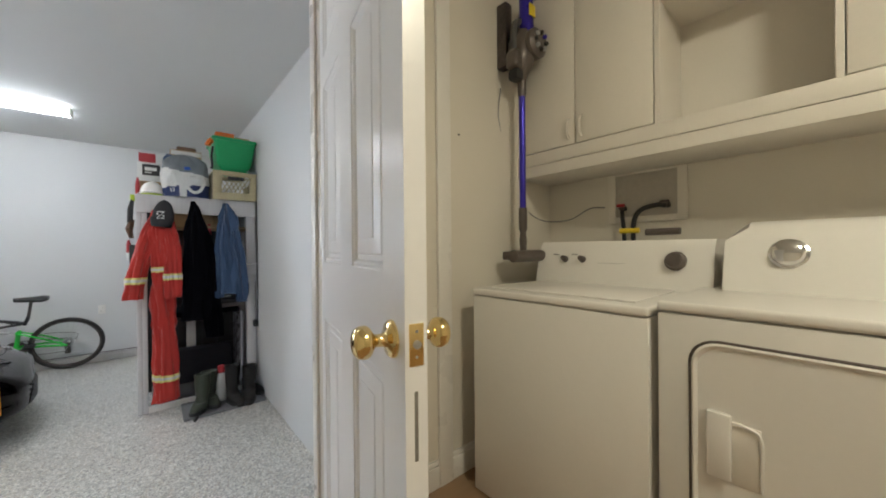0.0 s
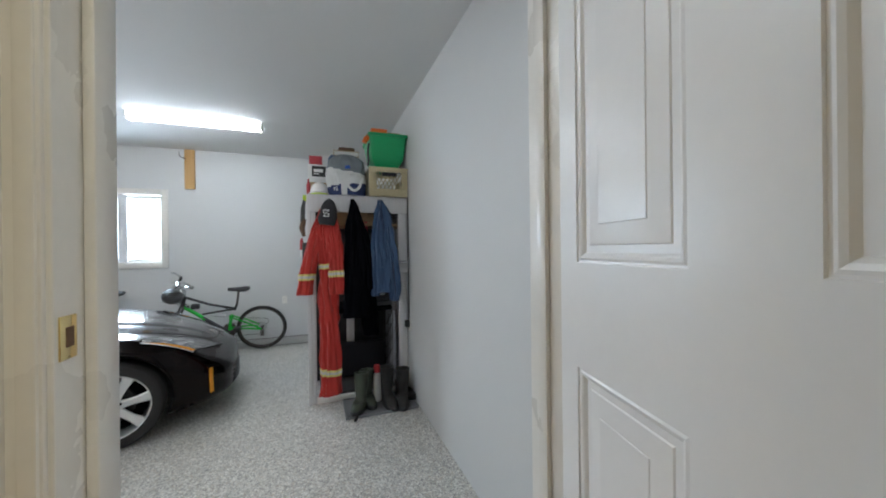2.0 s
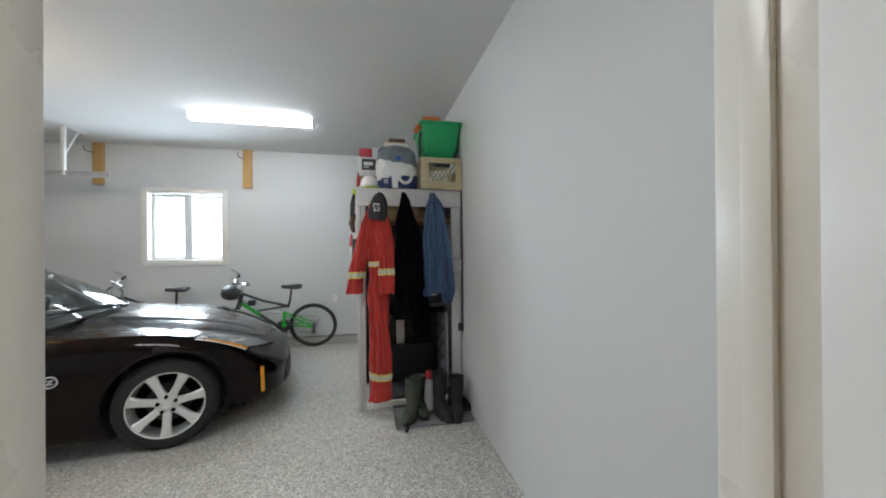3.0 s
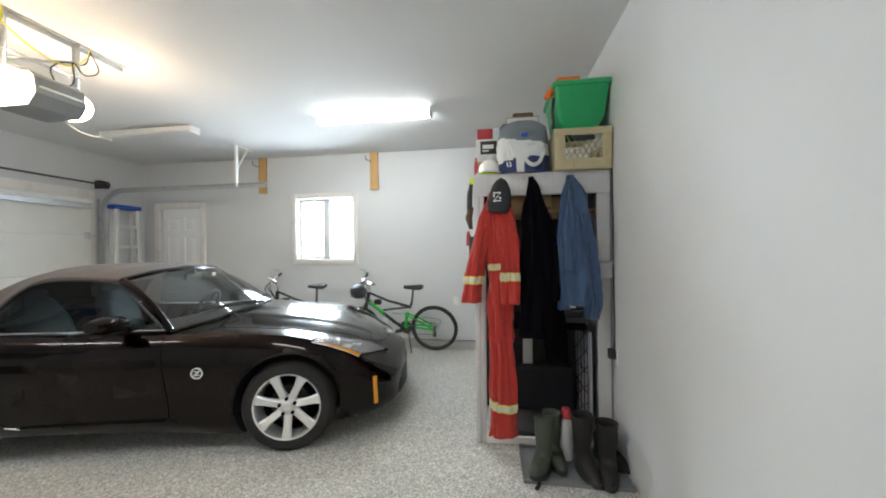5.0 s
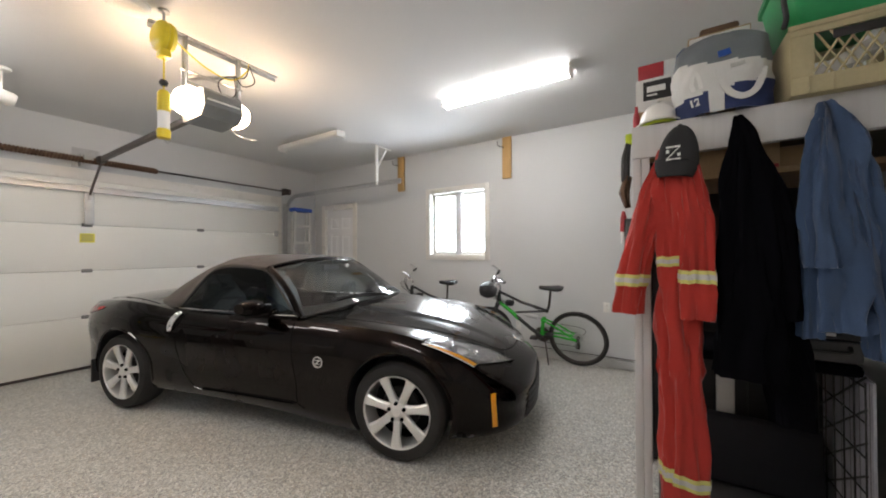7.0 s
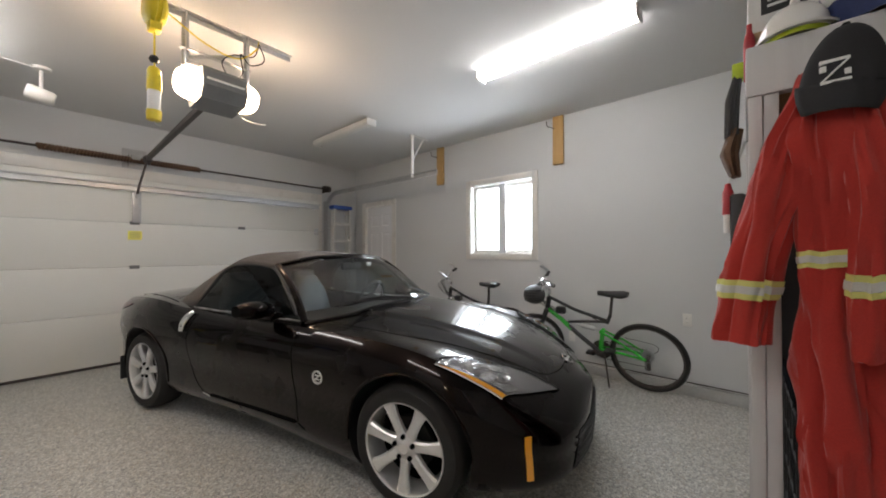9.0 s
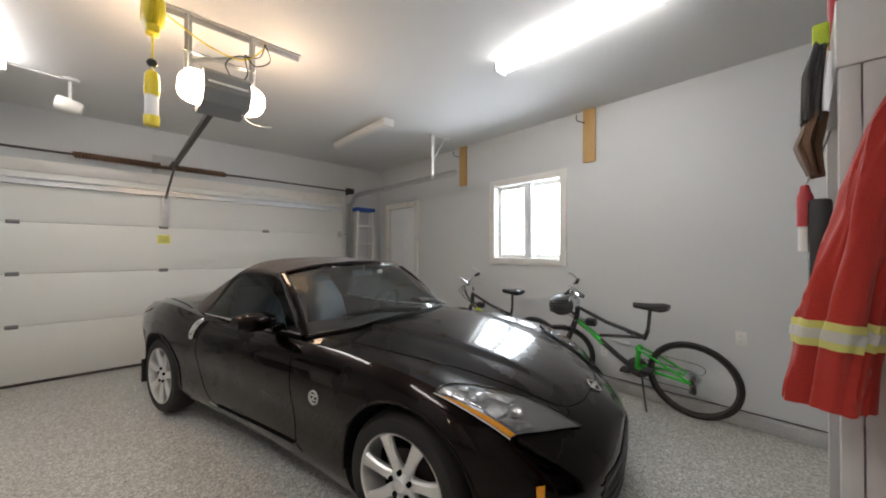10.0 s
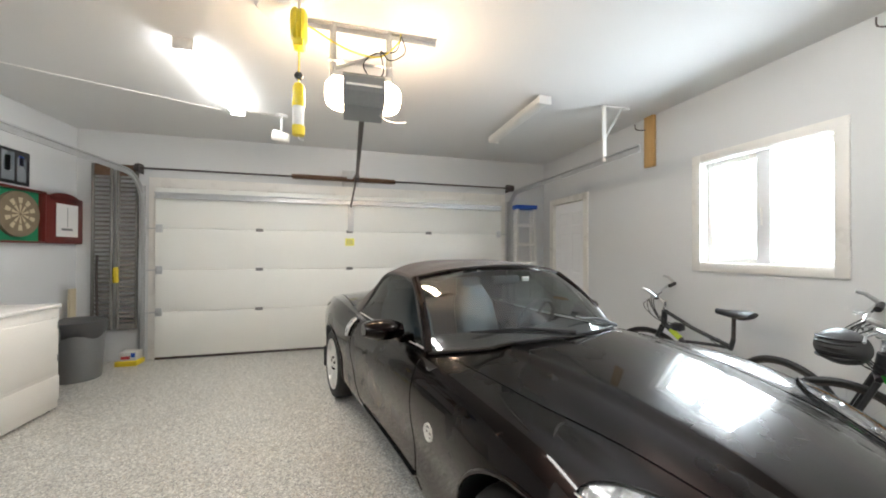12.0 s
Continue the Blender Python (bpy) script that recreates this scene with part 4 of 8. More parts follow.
stations = [-3.49 + 4.34 * i / 96 for i in range(97)]
stations[-1:] = [0.835, 0.845, 0.85]
bm = bmesh.new()
loft(bm, [section(x) for x in stations])
bmesh.ops.recalc_face_normals(bm, faces=bm.faces[:])
me = bpy.data.meshes.new("shell")
bm.to_mesh(me)
bm.free()
shell = new("tmp_shell", me)
cuts = []
for ax, rad in ((0.0, 0.365), (-WB, 0.362)):
    for s in (-1, 1):
        cb = bmesh.new()
        lathe(cb, [(0.0, -0.33), (rad, -0.33), (rad, 0.33), (0.0, 0.33)], 56, Matrix.Translation((ax, s * 0.87, TYRE_R + 0.012)) @ Matrix.Rotation(radians(90), 4, "X"))
        bmesh.ops.remove_doubles(cb, verts=cb.verts[:], dist=1e-5)
        bmesh.ops.recalc_face_normals(cb, faces=cb.faces[:])
        cm = bpy.data.meshes.new("cut")
        cb.to_mesh(cm)
        cb.free()
        co = new("tmp_cut", cm)
        mod = shell.modifiers.new("cut", "BOOLEAN")
        mod.operation, mod.object, mod.solver = "DIFFERENCE", co, "EXACT"
        cuts.append(co)
bpy.context.view_layer.update()
me = bpy.data.meshes.new_from_object(shell.evaluated_get(bpy.context.evaluated_depsgraph_get()))
for ob in cuts + [shell]:
    bpy.data.objects.remove(ob)
bm = bmesh.new()
bm.from_mesh(me)
tree = BVHTree.FromBMesh(bm)


def on_body(p, d, lift=0.0):
    """Where the ray from p along d meets the body, lifted off it."""
    hit, nrm, _, _ = tree.ray_cast(Vector(p), Vector(d).normalized())
    if hit is None:
        return None
    if nrm.dot(Vector(d)) > 0:
        nrm = -nrm
    return hit + nrm * lift


def from_side(x, z, lift=0.0, s=-1):
    return on_body((x, s * 2, z), (0, -s, 0), lift)


def from_top(x, y, lift=0.0):
    return on_body((x, y, 3), (0, 0, -1), lift)


# cockpit opening, and dark liners in the wheel wells
def cowl(y):
    """How far forward the windshield's foot stands at y."""
    return -0.50 - 0.35 * (abs(y) / 0.755) ** 2.4


drop = [f for f in bm.faces if -2.38 < f.calc_center_median().x < cowl(f.calc_center_median().y) - 0.02 and f.normal.z > 0.35 and abs(f.calc_center_median().y) < 0.74 and f.calc_center_median().z > 0.8]
bmesh.ops.delete(bm, geom=drop, context="FACES")
for f in bm.faces:
    c = f.calc_center_median()
    for ax in (0.0, -WB):
        d = math.hypot(c.x - ax, c.z - TYRE_R - 0.012)
        if d < 0.3655 and 0.52 < abs(c.y) < 0.93:
            f.material_index = 1
    if c.z < 0.23 and f.normal.z < -0.7:
        f.material_index = 1
body = part("body", bm, [M_PAINT, M_BLACK], car, "glossy black-brown paint", smooth=40)


def seam(name, pts, r=0.004, mat=None, parent=None, label=""):
    pts = [p for p in pts if p is not None]
    b = tube(bmesh.new(), pts, r, 6)
    return part(name, b, mat or M_GAP, parent or body, label)


# door outlines, sill strip, hood line, arches
for s in (-1, 1):
    edge = [(-0.865, 0.84), (-0.84, 0.70), (-0.82, 0.50), (-0.805, 0.33), (-0.84, 0.268), (-1.2, 0.262), (-1.72, 0.266), (-1.84, 0.30), (-1.95, 0.44), (-1.99, 0.62), (-1.98, 0.78), (-1.96, 0.862)]
    dr = seam("door_gap", [from_side(x, z, -0.001, s) for x, z in [tuple(v)[:2] for v in spline([(a, b, 0) for a, b in edge], 7)]], 0.004)
    # the shade under the door, drawn as a solid dark strip
    seam("sill_shadow", [from_side(-0.83 - 0.045 * k, 0.272, 0.001, s) for k in range(21)], 0.011)
    seam("sill_chrome", [from_side(-1.74 - 0.02 * k, 0.262 + 0.004 * k, 0.004, s) for k in range(5)], 0.005, M_CHROME)
    seam("belt_trim", [(x, s * y, z) for x, y, z in ((-0.88, 0.757, 0.884), (-1.4, 0.757, 0.884), (-1.9, 0.762, 0.887), (-2.12, 0.762, 0.893))], 0.008, M_CHROME)
    for ax in (0.0, -WB):
        arc = []
        for k in range(33):
            q = radians(-8 + 196 * k / 32)
            x, z = ax + 0.372 * math.cos(q), TYRE_R + 0.012 + 0.372 * math.sin(q)
            arc.append(from_side(x, z, 0.0, s))
        seam("arch_lip", arc, 0.009, M_PAINT)
    seam("fender_gap", [from_side(-0.80 + 0.012 * k, 0.27 - 0.006 * k, 0, s) for k in range(6)], 0.003)
hood = [(-0.74, 0.70), (-0.50, 0.69), (-0.2, 0.65), (0.10, 0.565), (0.35, 0.50), (0.58, 0.40), (0.675, 0.23), (0.70, 0.0)]
line = [tuple(v)[:2] for v in spline([(a, b, 0) for a, b in hood], 6)]
seam("hood_gap", [from_top(x, y, -0.001) for x, y in line] + [from_top(x, -y, -0.001) for x, y in line[::-1]], 0.0035)
seam("trunk_gap", [from_top(x, y, 0.0) for x, y in [(-2.85, -0.70), (-3.1, -0.69), (-3.3, -0.62), (-3.38, -0.4), (-3.4, 0.0), (-3.38, 0.4), (-3.3, 0.62), (-3.1, 0.69), (-2.85, 0.70)]], 0.004)
for s in (-1, 1):
    seam("quarter_gap", [from_top(-2.36 - 0.05 * k, s * (0.76 - 0.004 * k), 0.0) for k in range(11)], 0.004)


def patch(corners, nu, nv, lift, cast, thick=0.0):
    """A grid between four corners of a flat map, laid onto the body."""
    b = bmesh.new()
    a0, a1, a2, a3 = [Vector((*c, 0)) for c in corners]
    grid = []
    for i in range(nu + 1):
        row = []
        for j in range(nv + 1):
            u, v = i / nu, j / nv
            p = (a0 * (1 - u) + a1 * u) * (1 - v) + (a3 * (1 - u) + a2 * u) * v
            row.append(b.verts.new(cast(p.x, p.y, lift) or Vector((p.x, p.y, 0.6))))
        grid.append(row)
    for i in range(nu):
        for j in range(nv):
            b.faces.new((grid[i][j], grid[i + 1][j], grid[i + 1][j + 1], grid[i][j + 1]))
    return b


# headlights: long almond units wrapped over the front corners
M_HLBACK = material("headlight_reflector", (0.50, 0.50, 0.505), 0.22, 0.9, 0.6, 11, 0.9, 22)
M_HLDARK = material("headlight_bezel", (0.30, 0.30, 0.31), 0.22, 0.7, 0.3, 20, 0.1, 60)


def almond(lift, cast, u0=0.0, u1=1.0, v0=0.0, v1=1.0, nu=22, nv=10):
    """A part of the almond outline, laid onto the front corner: u runs forward, v inward."""
    rows = []
    for i in range(nu + 1):
        u = u0 + (u1 - u0) * i / nu
        row = []
        for j in range(nv + 1):
            v = v0 + (v1 - v0) * j / nv
            ox, oy = 0.16 + 0.325 * u, 0.83 - 0.065 * u + 0.008 * math.sin(math.pi * u)
            ix = (1 - u) ** 2 * 0.165 + 2 * u * (1 - u) * 0.205 + u * u * 0.70
            iy = (1 - u) ** 2 * 0.812 + 2 * u * (1 - u) * 0.60 + u * u * 0.39
            x, y = ox + (ix - ox) * v, oy + (iy - oy) * v
            row.append(cast(x, y, lift))
        rows.append(row)
    return rows


def almond_mesh(*args, **kw):
    b = bmesh.new()
    loft(b, almond(*args, **kw), close=False, cap=False)
    return b


for s in (-1, 1):
    def cast_top(x, y, lift, s=s):
        return from_top(x, s * y, lift)
    hl = part("headlight", almond_mesh(0.003, cast_top), M_HLDARK, car, "clear-lensed almond headlight", smooth=50)
    # stepped silver reflectors behind the lens
    for u0, u1, v0, v1, lf in ((0.04, 0.22, 0.18, 0.92, 0.006), (0.26, 0.36, 0.60, 0.92, 0.007), (0.38, 0.56, 0.15, 0.44, 0.007), (0.46, 0.70, 0.62, 0.84, 0.006), (0.62, 0.76, 0.14, 0.46, 0.006), (0.80, 0.95, 0.14, 0.40, 0.007), (0.05, 0.95, 0.955, 1.0, 0.008)):
        part("reflector", almond_mesh(lf, cast_top, u0, u1, v0, v1, 8, 5), M_HLBACK, hl, "stepped silver reflector", smooth=20)
    for cx, cy, r in ((0.31, 0.705, 0.046), (0.46, 0.64, 0.042)):
        c = cast_top(cx, cy, 0.0)
        nrm = (cast_top(cx, cy, 0.1) - c).normalized()
        rot = nrm.to_track_quat("Z", "Y").to_matrix().to_4x4()
        b = lathe(bmesh.new(), [(r, 0.003), (r, 0.011), (r * 0.88, 0.014), (r * 0.78, 0.010), (r * 0.4, 0.006), (0.0, 0.006)], 24, Matrix.Translation(c) @ rot @ Matrix.Diagonal((1.25, 0.8, 1, 1)))
        part("projector", b, M_HLBACK, hl, "oval silver lamp bowl")
        b = lathe(bmesh.new(), [(r * 0.26, 0.006), (r * 0.22, 0.014), (0.0, 0.016)], 16, Matrix.Translation(c) @ rot)
        part("bulb_shield", b, M_CHROME, hl, "chrome bulb shield")
    part("turn_signal", almond_mesh(0.012, cast_top, 0.03, 0.985, 0.02, 0.085, 22, 2), M_AMBER, hl, "thin amber turn signal strip", smooth=50)
    part("lens", almond_mesh(0.018, cast_top), M_LENS, hl, "clear plastic lens", smooth=50)
    g = almond(0.010, cast_top)
    rim = [r_[0] for r_ in g] + g[-1][1:] + [r_[-1] for r_ in g[::-1]][1:] + g[0][::-1][1:]
    seam("lens_rim", rim, 0.004, M_GAP, hl)
    seam("lens_edge", [r_[0] for r_ in almond(0.014, cast_top)], 0.003, M_ALLOY, hl, "silver lower edge")
    # side marker reflector on the bumper corner
    mk = [(0.594, 0.468), (0.622, 0.468), (0.628, 0.25), (0.600, 0.25)]
    part("side_marker", patch(mk, 3, 10, 0.008, lambda x, z, l, s=s: from_side(x, z, l, s)), M_AMBER, car, "amber side marker")
    tl = [(-3.22, 0.858), (-2.90, 0.888), (-2.94, 0.862), (-3.26, 0.79)]
    part("tail_light", patch(tl, 8, 5, 0.006, lambda x, z, l, s=s: from_side(x, z, l, s)), M_REDLENS, car, "red tail light")
    # round badge on the fender
    c = from_side(-0.60, 0.598, 0.002, s)
    b = lathe(bmesh.new(), [(0.040, -0.004), (0.040, 0.005), (0.038, 0.007), (0.032, 0.006), (0.031, -0.004)], 28, Matrix.Translation(c) @ Matrix.Rotation(radians(-90 * s), 4, "X"))
    for q in ((-0.018, 0.018, 0.010, 0.015), (-0.018, 0.018, -0.015, -0.010)):
        box(b, c.x + q[0], c.x + q[1], c.y - 0.006, c.y + 0.006, c.z + q[2], c.z + q[3])
    tube(b, [c + Vector((-0.016, 0, -0.012)), c + Vector((0.016, 0, 0.012))], 0.005, 6)
    part("fender_badge", b, M_ALLOY, car, "round silver badge")
    # upright aluminium door handle at the rear edge of the door
    pts = [(-2.0, 0.862), (-2.025, 0.83), (-2.042, 0.775), (-2.042, 0.725)]
    b = bmesh.new()
    path = [from_side(x, z, 0.012, s) for x, z in [tuple(v)[:2] for v in spline([(a, c2, 0) for a, c2 in pts], 6)]]
    tube(b, path, [0.012 + 0.016 * math.sin(math.pi * min(1, 0.12 + 0.76 * i / (len(path) - 1))) for i in range(len(path))], 12)
    part("door_handle", b, M_CHROME, car, "upright brushed aluminium handle")
    # black strip drawn for the finger recess beside the handle
    seam("painted_recess", [p + Vector((0.012, s * 0.016, 0)) for p in path[4:-4]], 0.007, M_BLACK)
# front badge, grille, splitter
c = from_top(0.70, 0.0, 0.004)
b = lathe(bmesh.new(), [(0.045, -0.003), (0.045, 0.004), (0.038, 0.006), (0.034, 0.003)], 30, Matrix.Translation(c) @ (from_top(0.70, 0, 0.1) - c).normalized().to_track_quat("Z", "Y").to_matrix().to_4x4())
box(b, c.x - 0.012, c.x + 0.012, -0.05, 0.05, c.z - 0.004, c.z + 0.006, 0.003)
part("front_badge", b, M_CHROME, car, "chrome nose badge")


def from_front(y, z, lift=0.0):
    return on_body((3, y, z), (-1, 0, 0), lift)


grill = patch([(-0.50, 0.225), (0.50, 0.225), (0.44, 0.40), (-0.44, 0.40)], 24, 6, 0.004, lambda y, z, l: from_front(y, z, l))
gr = part("grille", grill, M_BLACK, car, "black lower grille opening")
for k in range(4):
    z = 0.25 + 0.042 * k
    seam("grille_bar", [from_front(-0.47 + 0.94 * i / 20, z, 0.008) for i in range(21)], 0.006, M_DKGREYPL, gr)

# windshield and side glass
foot = []
for k in range(31):
    y = -0.755 + 1.51 * k / 30
    foot.append(from_top(cowl(y), y, 0.012))
head = [(-1.245, -0.655, 1.240), (-1.17, -0.45, 1.283), (-1.125, -0.2, 1.303), (-1.115, 0.0, 1.308), (-1.125, 0.2, 1.303), (-1.17, 0.45, 1.283), (-1.245, 0.655, 1.240)]
pb, ph = foot, spline(head, 5)
b = bmesh.new()
rows = []
for i in range(9):
    t = i / 8
    bulge = 0.022 * math.sin(math.pi * t)
    rows.append([p.lerp(q, t) + Vector((bulge, 0, bulge)) for p, q in zip(pb, ph)])
loft(b, rows, close=False)
part("windshield", b, M_GLASS, car, "curved tinted windshield", smooth=60).visible_shadow = False
seam("windshield_header", ph, 0.02, M_PAINT, car)
seam("windshield_base", pb, 0.008, M_BLACK, car)
for s in (-1, 1):
    pts = [rows[i][0 if s < 0 else -1] for i in range(9)]
    part("a_pillar", tube(bmesh.new(), pts, 0.026, 10), M_PAINT, car)
    b = bmesh.new()
    low = spline([(-0.90, s * 0.752, 0.888), (-1.4, s * 0.755, 0.886), (-1.9, s * 0.760, 0.890), (-2.10, s * 0.760, 0.895)], 6)
    top = spline([(-0.93, s * 0.745, 0.915), (-1.10, s * 0.698, 1.075), (-1.28, s * 0.657, 1.215), (-1.60, s * 0.642, 1.245), (-1.84, s * 0.645, 1.212), (-1.99, s * 0.678, 1.085), (-2.09, s * 0.747, 0.915)], 6)
    n = len(top)
    low = [low[0].lerp(low[-1], i / (n - 1)) for i in range(n)]
    loft(b, [[a.lerp(c2, t) + Vector((0, s * 0.012 * math.sin(math.pi * t), 0)) for a, c2 in zip(low, top)] for t in (0, 0.25, 0.5, 0.75, 1)], close=False)
    part("side_window", b, M_SIDEGLASS, car, "tinted side window", smooth=60).visible_shadow = False
    seam("window_seal", [p + Vector((0, s * 0.004, 0.003)) for p in top], 0.010, M_BLACK, car)

# fabric top
b = bmesh.new()
ROOF = [(-2.54, 0.968), (-2.45, 1.065), (-2.32, 1.175), (-2.15, 1.27), (-1.96, 1.328), (-1.75, 1.350), (-1.5, 1.344), (-1.3, 1.330), (-1.12, 1.312)]
EDGE = [(-2.54, 0.94), (-2.42, 0.92), (-2.22, 0.90), (-2.09, 0.928), (-1.99, 1.10), (-1.85, 1.225), (-1.70, 1.258), (-1.43, 1.252), (-1.25, 1.238), (-1.12, 1.236)]
EDGEY = [(-2.54, 0.60), (-2.42, 0.71), (-2.22, 0.767), (-2.09, 0.755), (-1.99, 0.688), (-1.85, 0.650), (-1.70, 0.647), (-1.43, 0.654), (-1.25, 0.656), (-1.12, 0.50)]
rings = []
for i in range(49):
    x = -2.54 + 1.41 * i / 48
    zc, ze, ye = smooth_at(ROOF, x), smooth_at(EDGE, x), smooth_at(EDGEY, x)
    ring = []
    for k in range(33):
        t = -1 + 2 * k / 32
        a = abs(t)
        y = ye * math.copysign(a ** 0.85, t)
        z = ze + (zc - ze) * (1 - a ** (2.6 if zc - ze < 0.15 else 3.2))
        sag = 0.004 * math.sin(x * 26) * (1 - a * a)
        ring.append((x, y, z + sag))
    rings.append(ring)
loft(b, rings, close=False)
top_ob = part("soft_top", b, M_TOP, car, "dark brown fabric soft top, closed", smooth=60)
sol = top_ob.modifiers.new("thickness", "SOLIDIFY")
sol.thickness, sol.offset = 0.018, -1
seam("top_seam", [(x, 0.40, smooth_at(EDGE, x) + (smooth_at(ROOF, x) - smooth_at(EDGE, x)) * 0.72 + 0.006) for x in [-2.42 + 0.05 * k for k in range(23)]], 0.003, M_TOP, top_ob)

# cabin
b = bmesh.new()
box(b, -2.5, -0.75, -0.70, 0.70, 0.30, 0.34)
box(b, -2.55, -2.45, -0.72, 0.72, 0.32, 0.94, 0.02)
part("cabin_tub", b, M_BLACK, car, "black cabin lining")
b = bmesh.new()
prof = [(-0.60, 0.60), (-0.56, 0.895), (-0.80, 0.905), (-1.00, 0.895), (-1.08, 0.81), (-1.04, 0.62)]
loft(b, [[(x - (0.26 if abs(y) > 0.6 else 0.10 if abs(y) > 0.4 else 0), y, z - (0.035 if abs(y) > 0.6 else 0)) for x, z in prof] for y in (-0.70, -0.5, -0.1, 0.2, 0.5, 0.70)])
part("dashboard", b, M_BLACK, car, "black dashboard")
for s in (-1, 1):
    b = bmesh.new()
    box(b, -1.95, -1.42, s * 0.37 - 0.25, s * 0.37 + 0.25, 0.36, 0.54, 0.06, 3)
    rings = []
    for i in range(9):
        t = i / 8
        w = 0.25 - 0.03 * t - (0.09 * max(0, t - 0.72) / 0.28)
        x, z = -1.92 - 0.20 * t, 0.46 + 0.62 * t
        rings.append([(x + 0.055 * math.cos(q) * (1.3 if math.cos(q) > 0 else 1) * (1 + 0.25 * abs(math.sin(q))), s * 0.37 + w * math.copysign(abs(math.sin(q)) ** 0.6, math.sin(q)), z) for q in (2 * math.pi * k / 16 for k in range(16))])
    loft(b, rings)
    box(b, -2.21, -2.10, s * 0.37 - 0.13, s * 0.37 + 0.13, 1.02, 1.155, 0.035, 3)
    part("seat", b, M_SEAT, car, "grey leather bucket seat tinted with blue daylight", smooth=50)
b = bmesh.new()
m = Matrix.Translation((-1.20, 0.37, 0.89)) @ Matrix.Rotation(radians(-66), 4, "Y")
tube(b, [m @ Vector((0.175 * math.cos(q), 0.175 * math.sin(q), 0)) for q in (2 * math.pi * k / 32 for k in range(33))], 0.015, 8)
for q in (0.3, 2.84, 4.71):
    tube(b, [m @ Vector((0, 0, 0.01)), m @ Vector((0.17 * math.cos(q), 0.17 * math.sin(q), 0))], 0.014, 6)
tube(b, [m @ Vector((0, 0, 0.02)), m @ Vector((0, 0, -0.2))], 0.05, 12)
part("steering_wheel", b, M_BLACK, car, "black steering wheel")
b = bmesh.new()
box(b, -1.14, -1.11, -0.12, 0.12, 1.19, 1.25, 0.012, 3)
tube(b, [(-1.115, 0, 1.24), (-1.11, 0, 1.29)], 0.01, 8)
part("rear_view_mirror", b, M_BLACK, car, "black interior mirror")
g = rows[6][len(rows[6]) // 2 + 1]
b = B(g.x - 0.022, g.x - 0.016, g.y - 0.03, g.y + 0.03, g.z - 0.016, g.z + 0.014, 0.002)
part("inspection_sticker", b, M_PAPER, car, "small white sticker on the windshield")
# door mirrors
for s in (-1, 1):
    b = bmesh.new()
    rings = []
    for i in range(9):
        t = i / 8
        k = math.sin(math.pi * (0.12 + 0.76 * t)) ** 0.5
        y = s * (0.80 + 0.225 * t)
        rings.append([(-1.13 + 0.075 * k * math.cos(q) - 0.03 * t, y, 0.955 + 0.062 * k * math.sin(q) + 0.008 * t) for q in (2 * math.pi * j / 20 for j in range(20))])
    loft(b, rings)
    mr = part("door_mirror", b, M_PAINT, car)
    b = bmesh.new()
    box(b, -1.17, -1.07, s * 0.74, s * 0.84, 0.885, 0.93, 0.012)
    part("mirror_stem", b, M_PAINT, mr)
    b = lathe(bmesh.new(), [(0.0, 0.0), (0.07, 0.0), (0.07, 0.004), (0, 0.004)], 24, Matrix.Translation((-1.205, s * 0.915, 0.958)) @ Matrix.Diagonal((1, 1.25, 0.72, 1)) @ Matrix.Rotation(radians(-90), 4, "Y"))
    part("mirror_glass", b, M_CHROME, mr, "mirror glass")
# flaps behind the rear wheels
for s in (-1, 1):
    part("mud_flap", B(-3.06, -3.035, s * 0.70, s * 0.89, 0.19, 0.40, 0.006), M_BLACK, car, "black rubber mud flap")
# wipers
for pv, tip in ((foot[14] + Vector((0.02, 0, 0.018)), rows[1][4] + Vector((0.02, 0, 0.028))), (foot[25] + Vector((0.02, 0, 0.018)), rows[1][16] + Vector((0.02, 0, 0.028)))):
    b = bmesh.new()
    pv, tip = Vector(pv), Vector(tip)
    tube(b, [pv, pv.lerp(tip, 0.5) + Vector((0, 0, 0.02)), tip], [0.012, 0.007, 0.005], 8)
    tube(b, [pv.lerp(tip, 0.08) + Vector((0.01, 0, 0.0)), tip + (tip - pv) * 0.06], 0.0055, 6)
    part("wiper", b, M_BLACK, car, "black windshield wiper")


M_DISC = material("dark_brake_steel", (0.05, 0.047, 0.045), 0.45, 0.8, 0.2, 20, 0.1, 60)


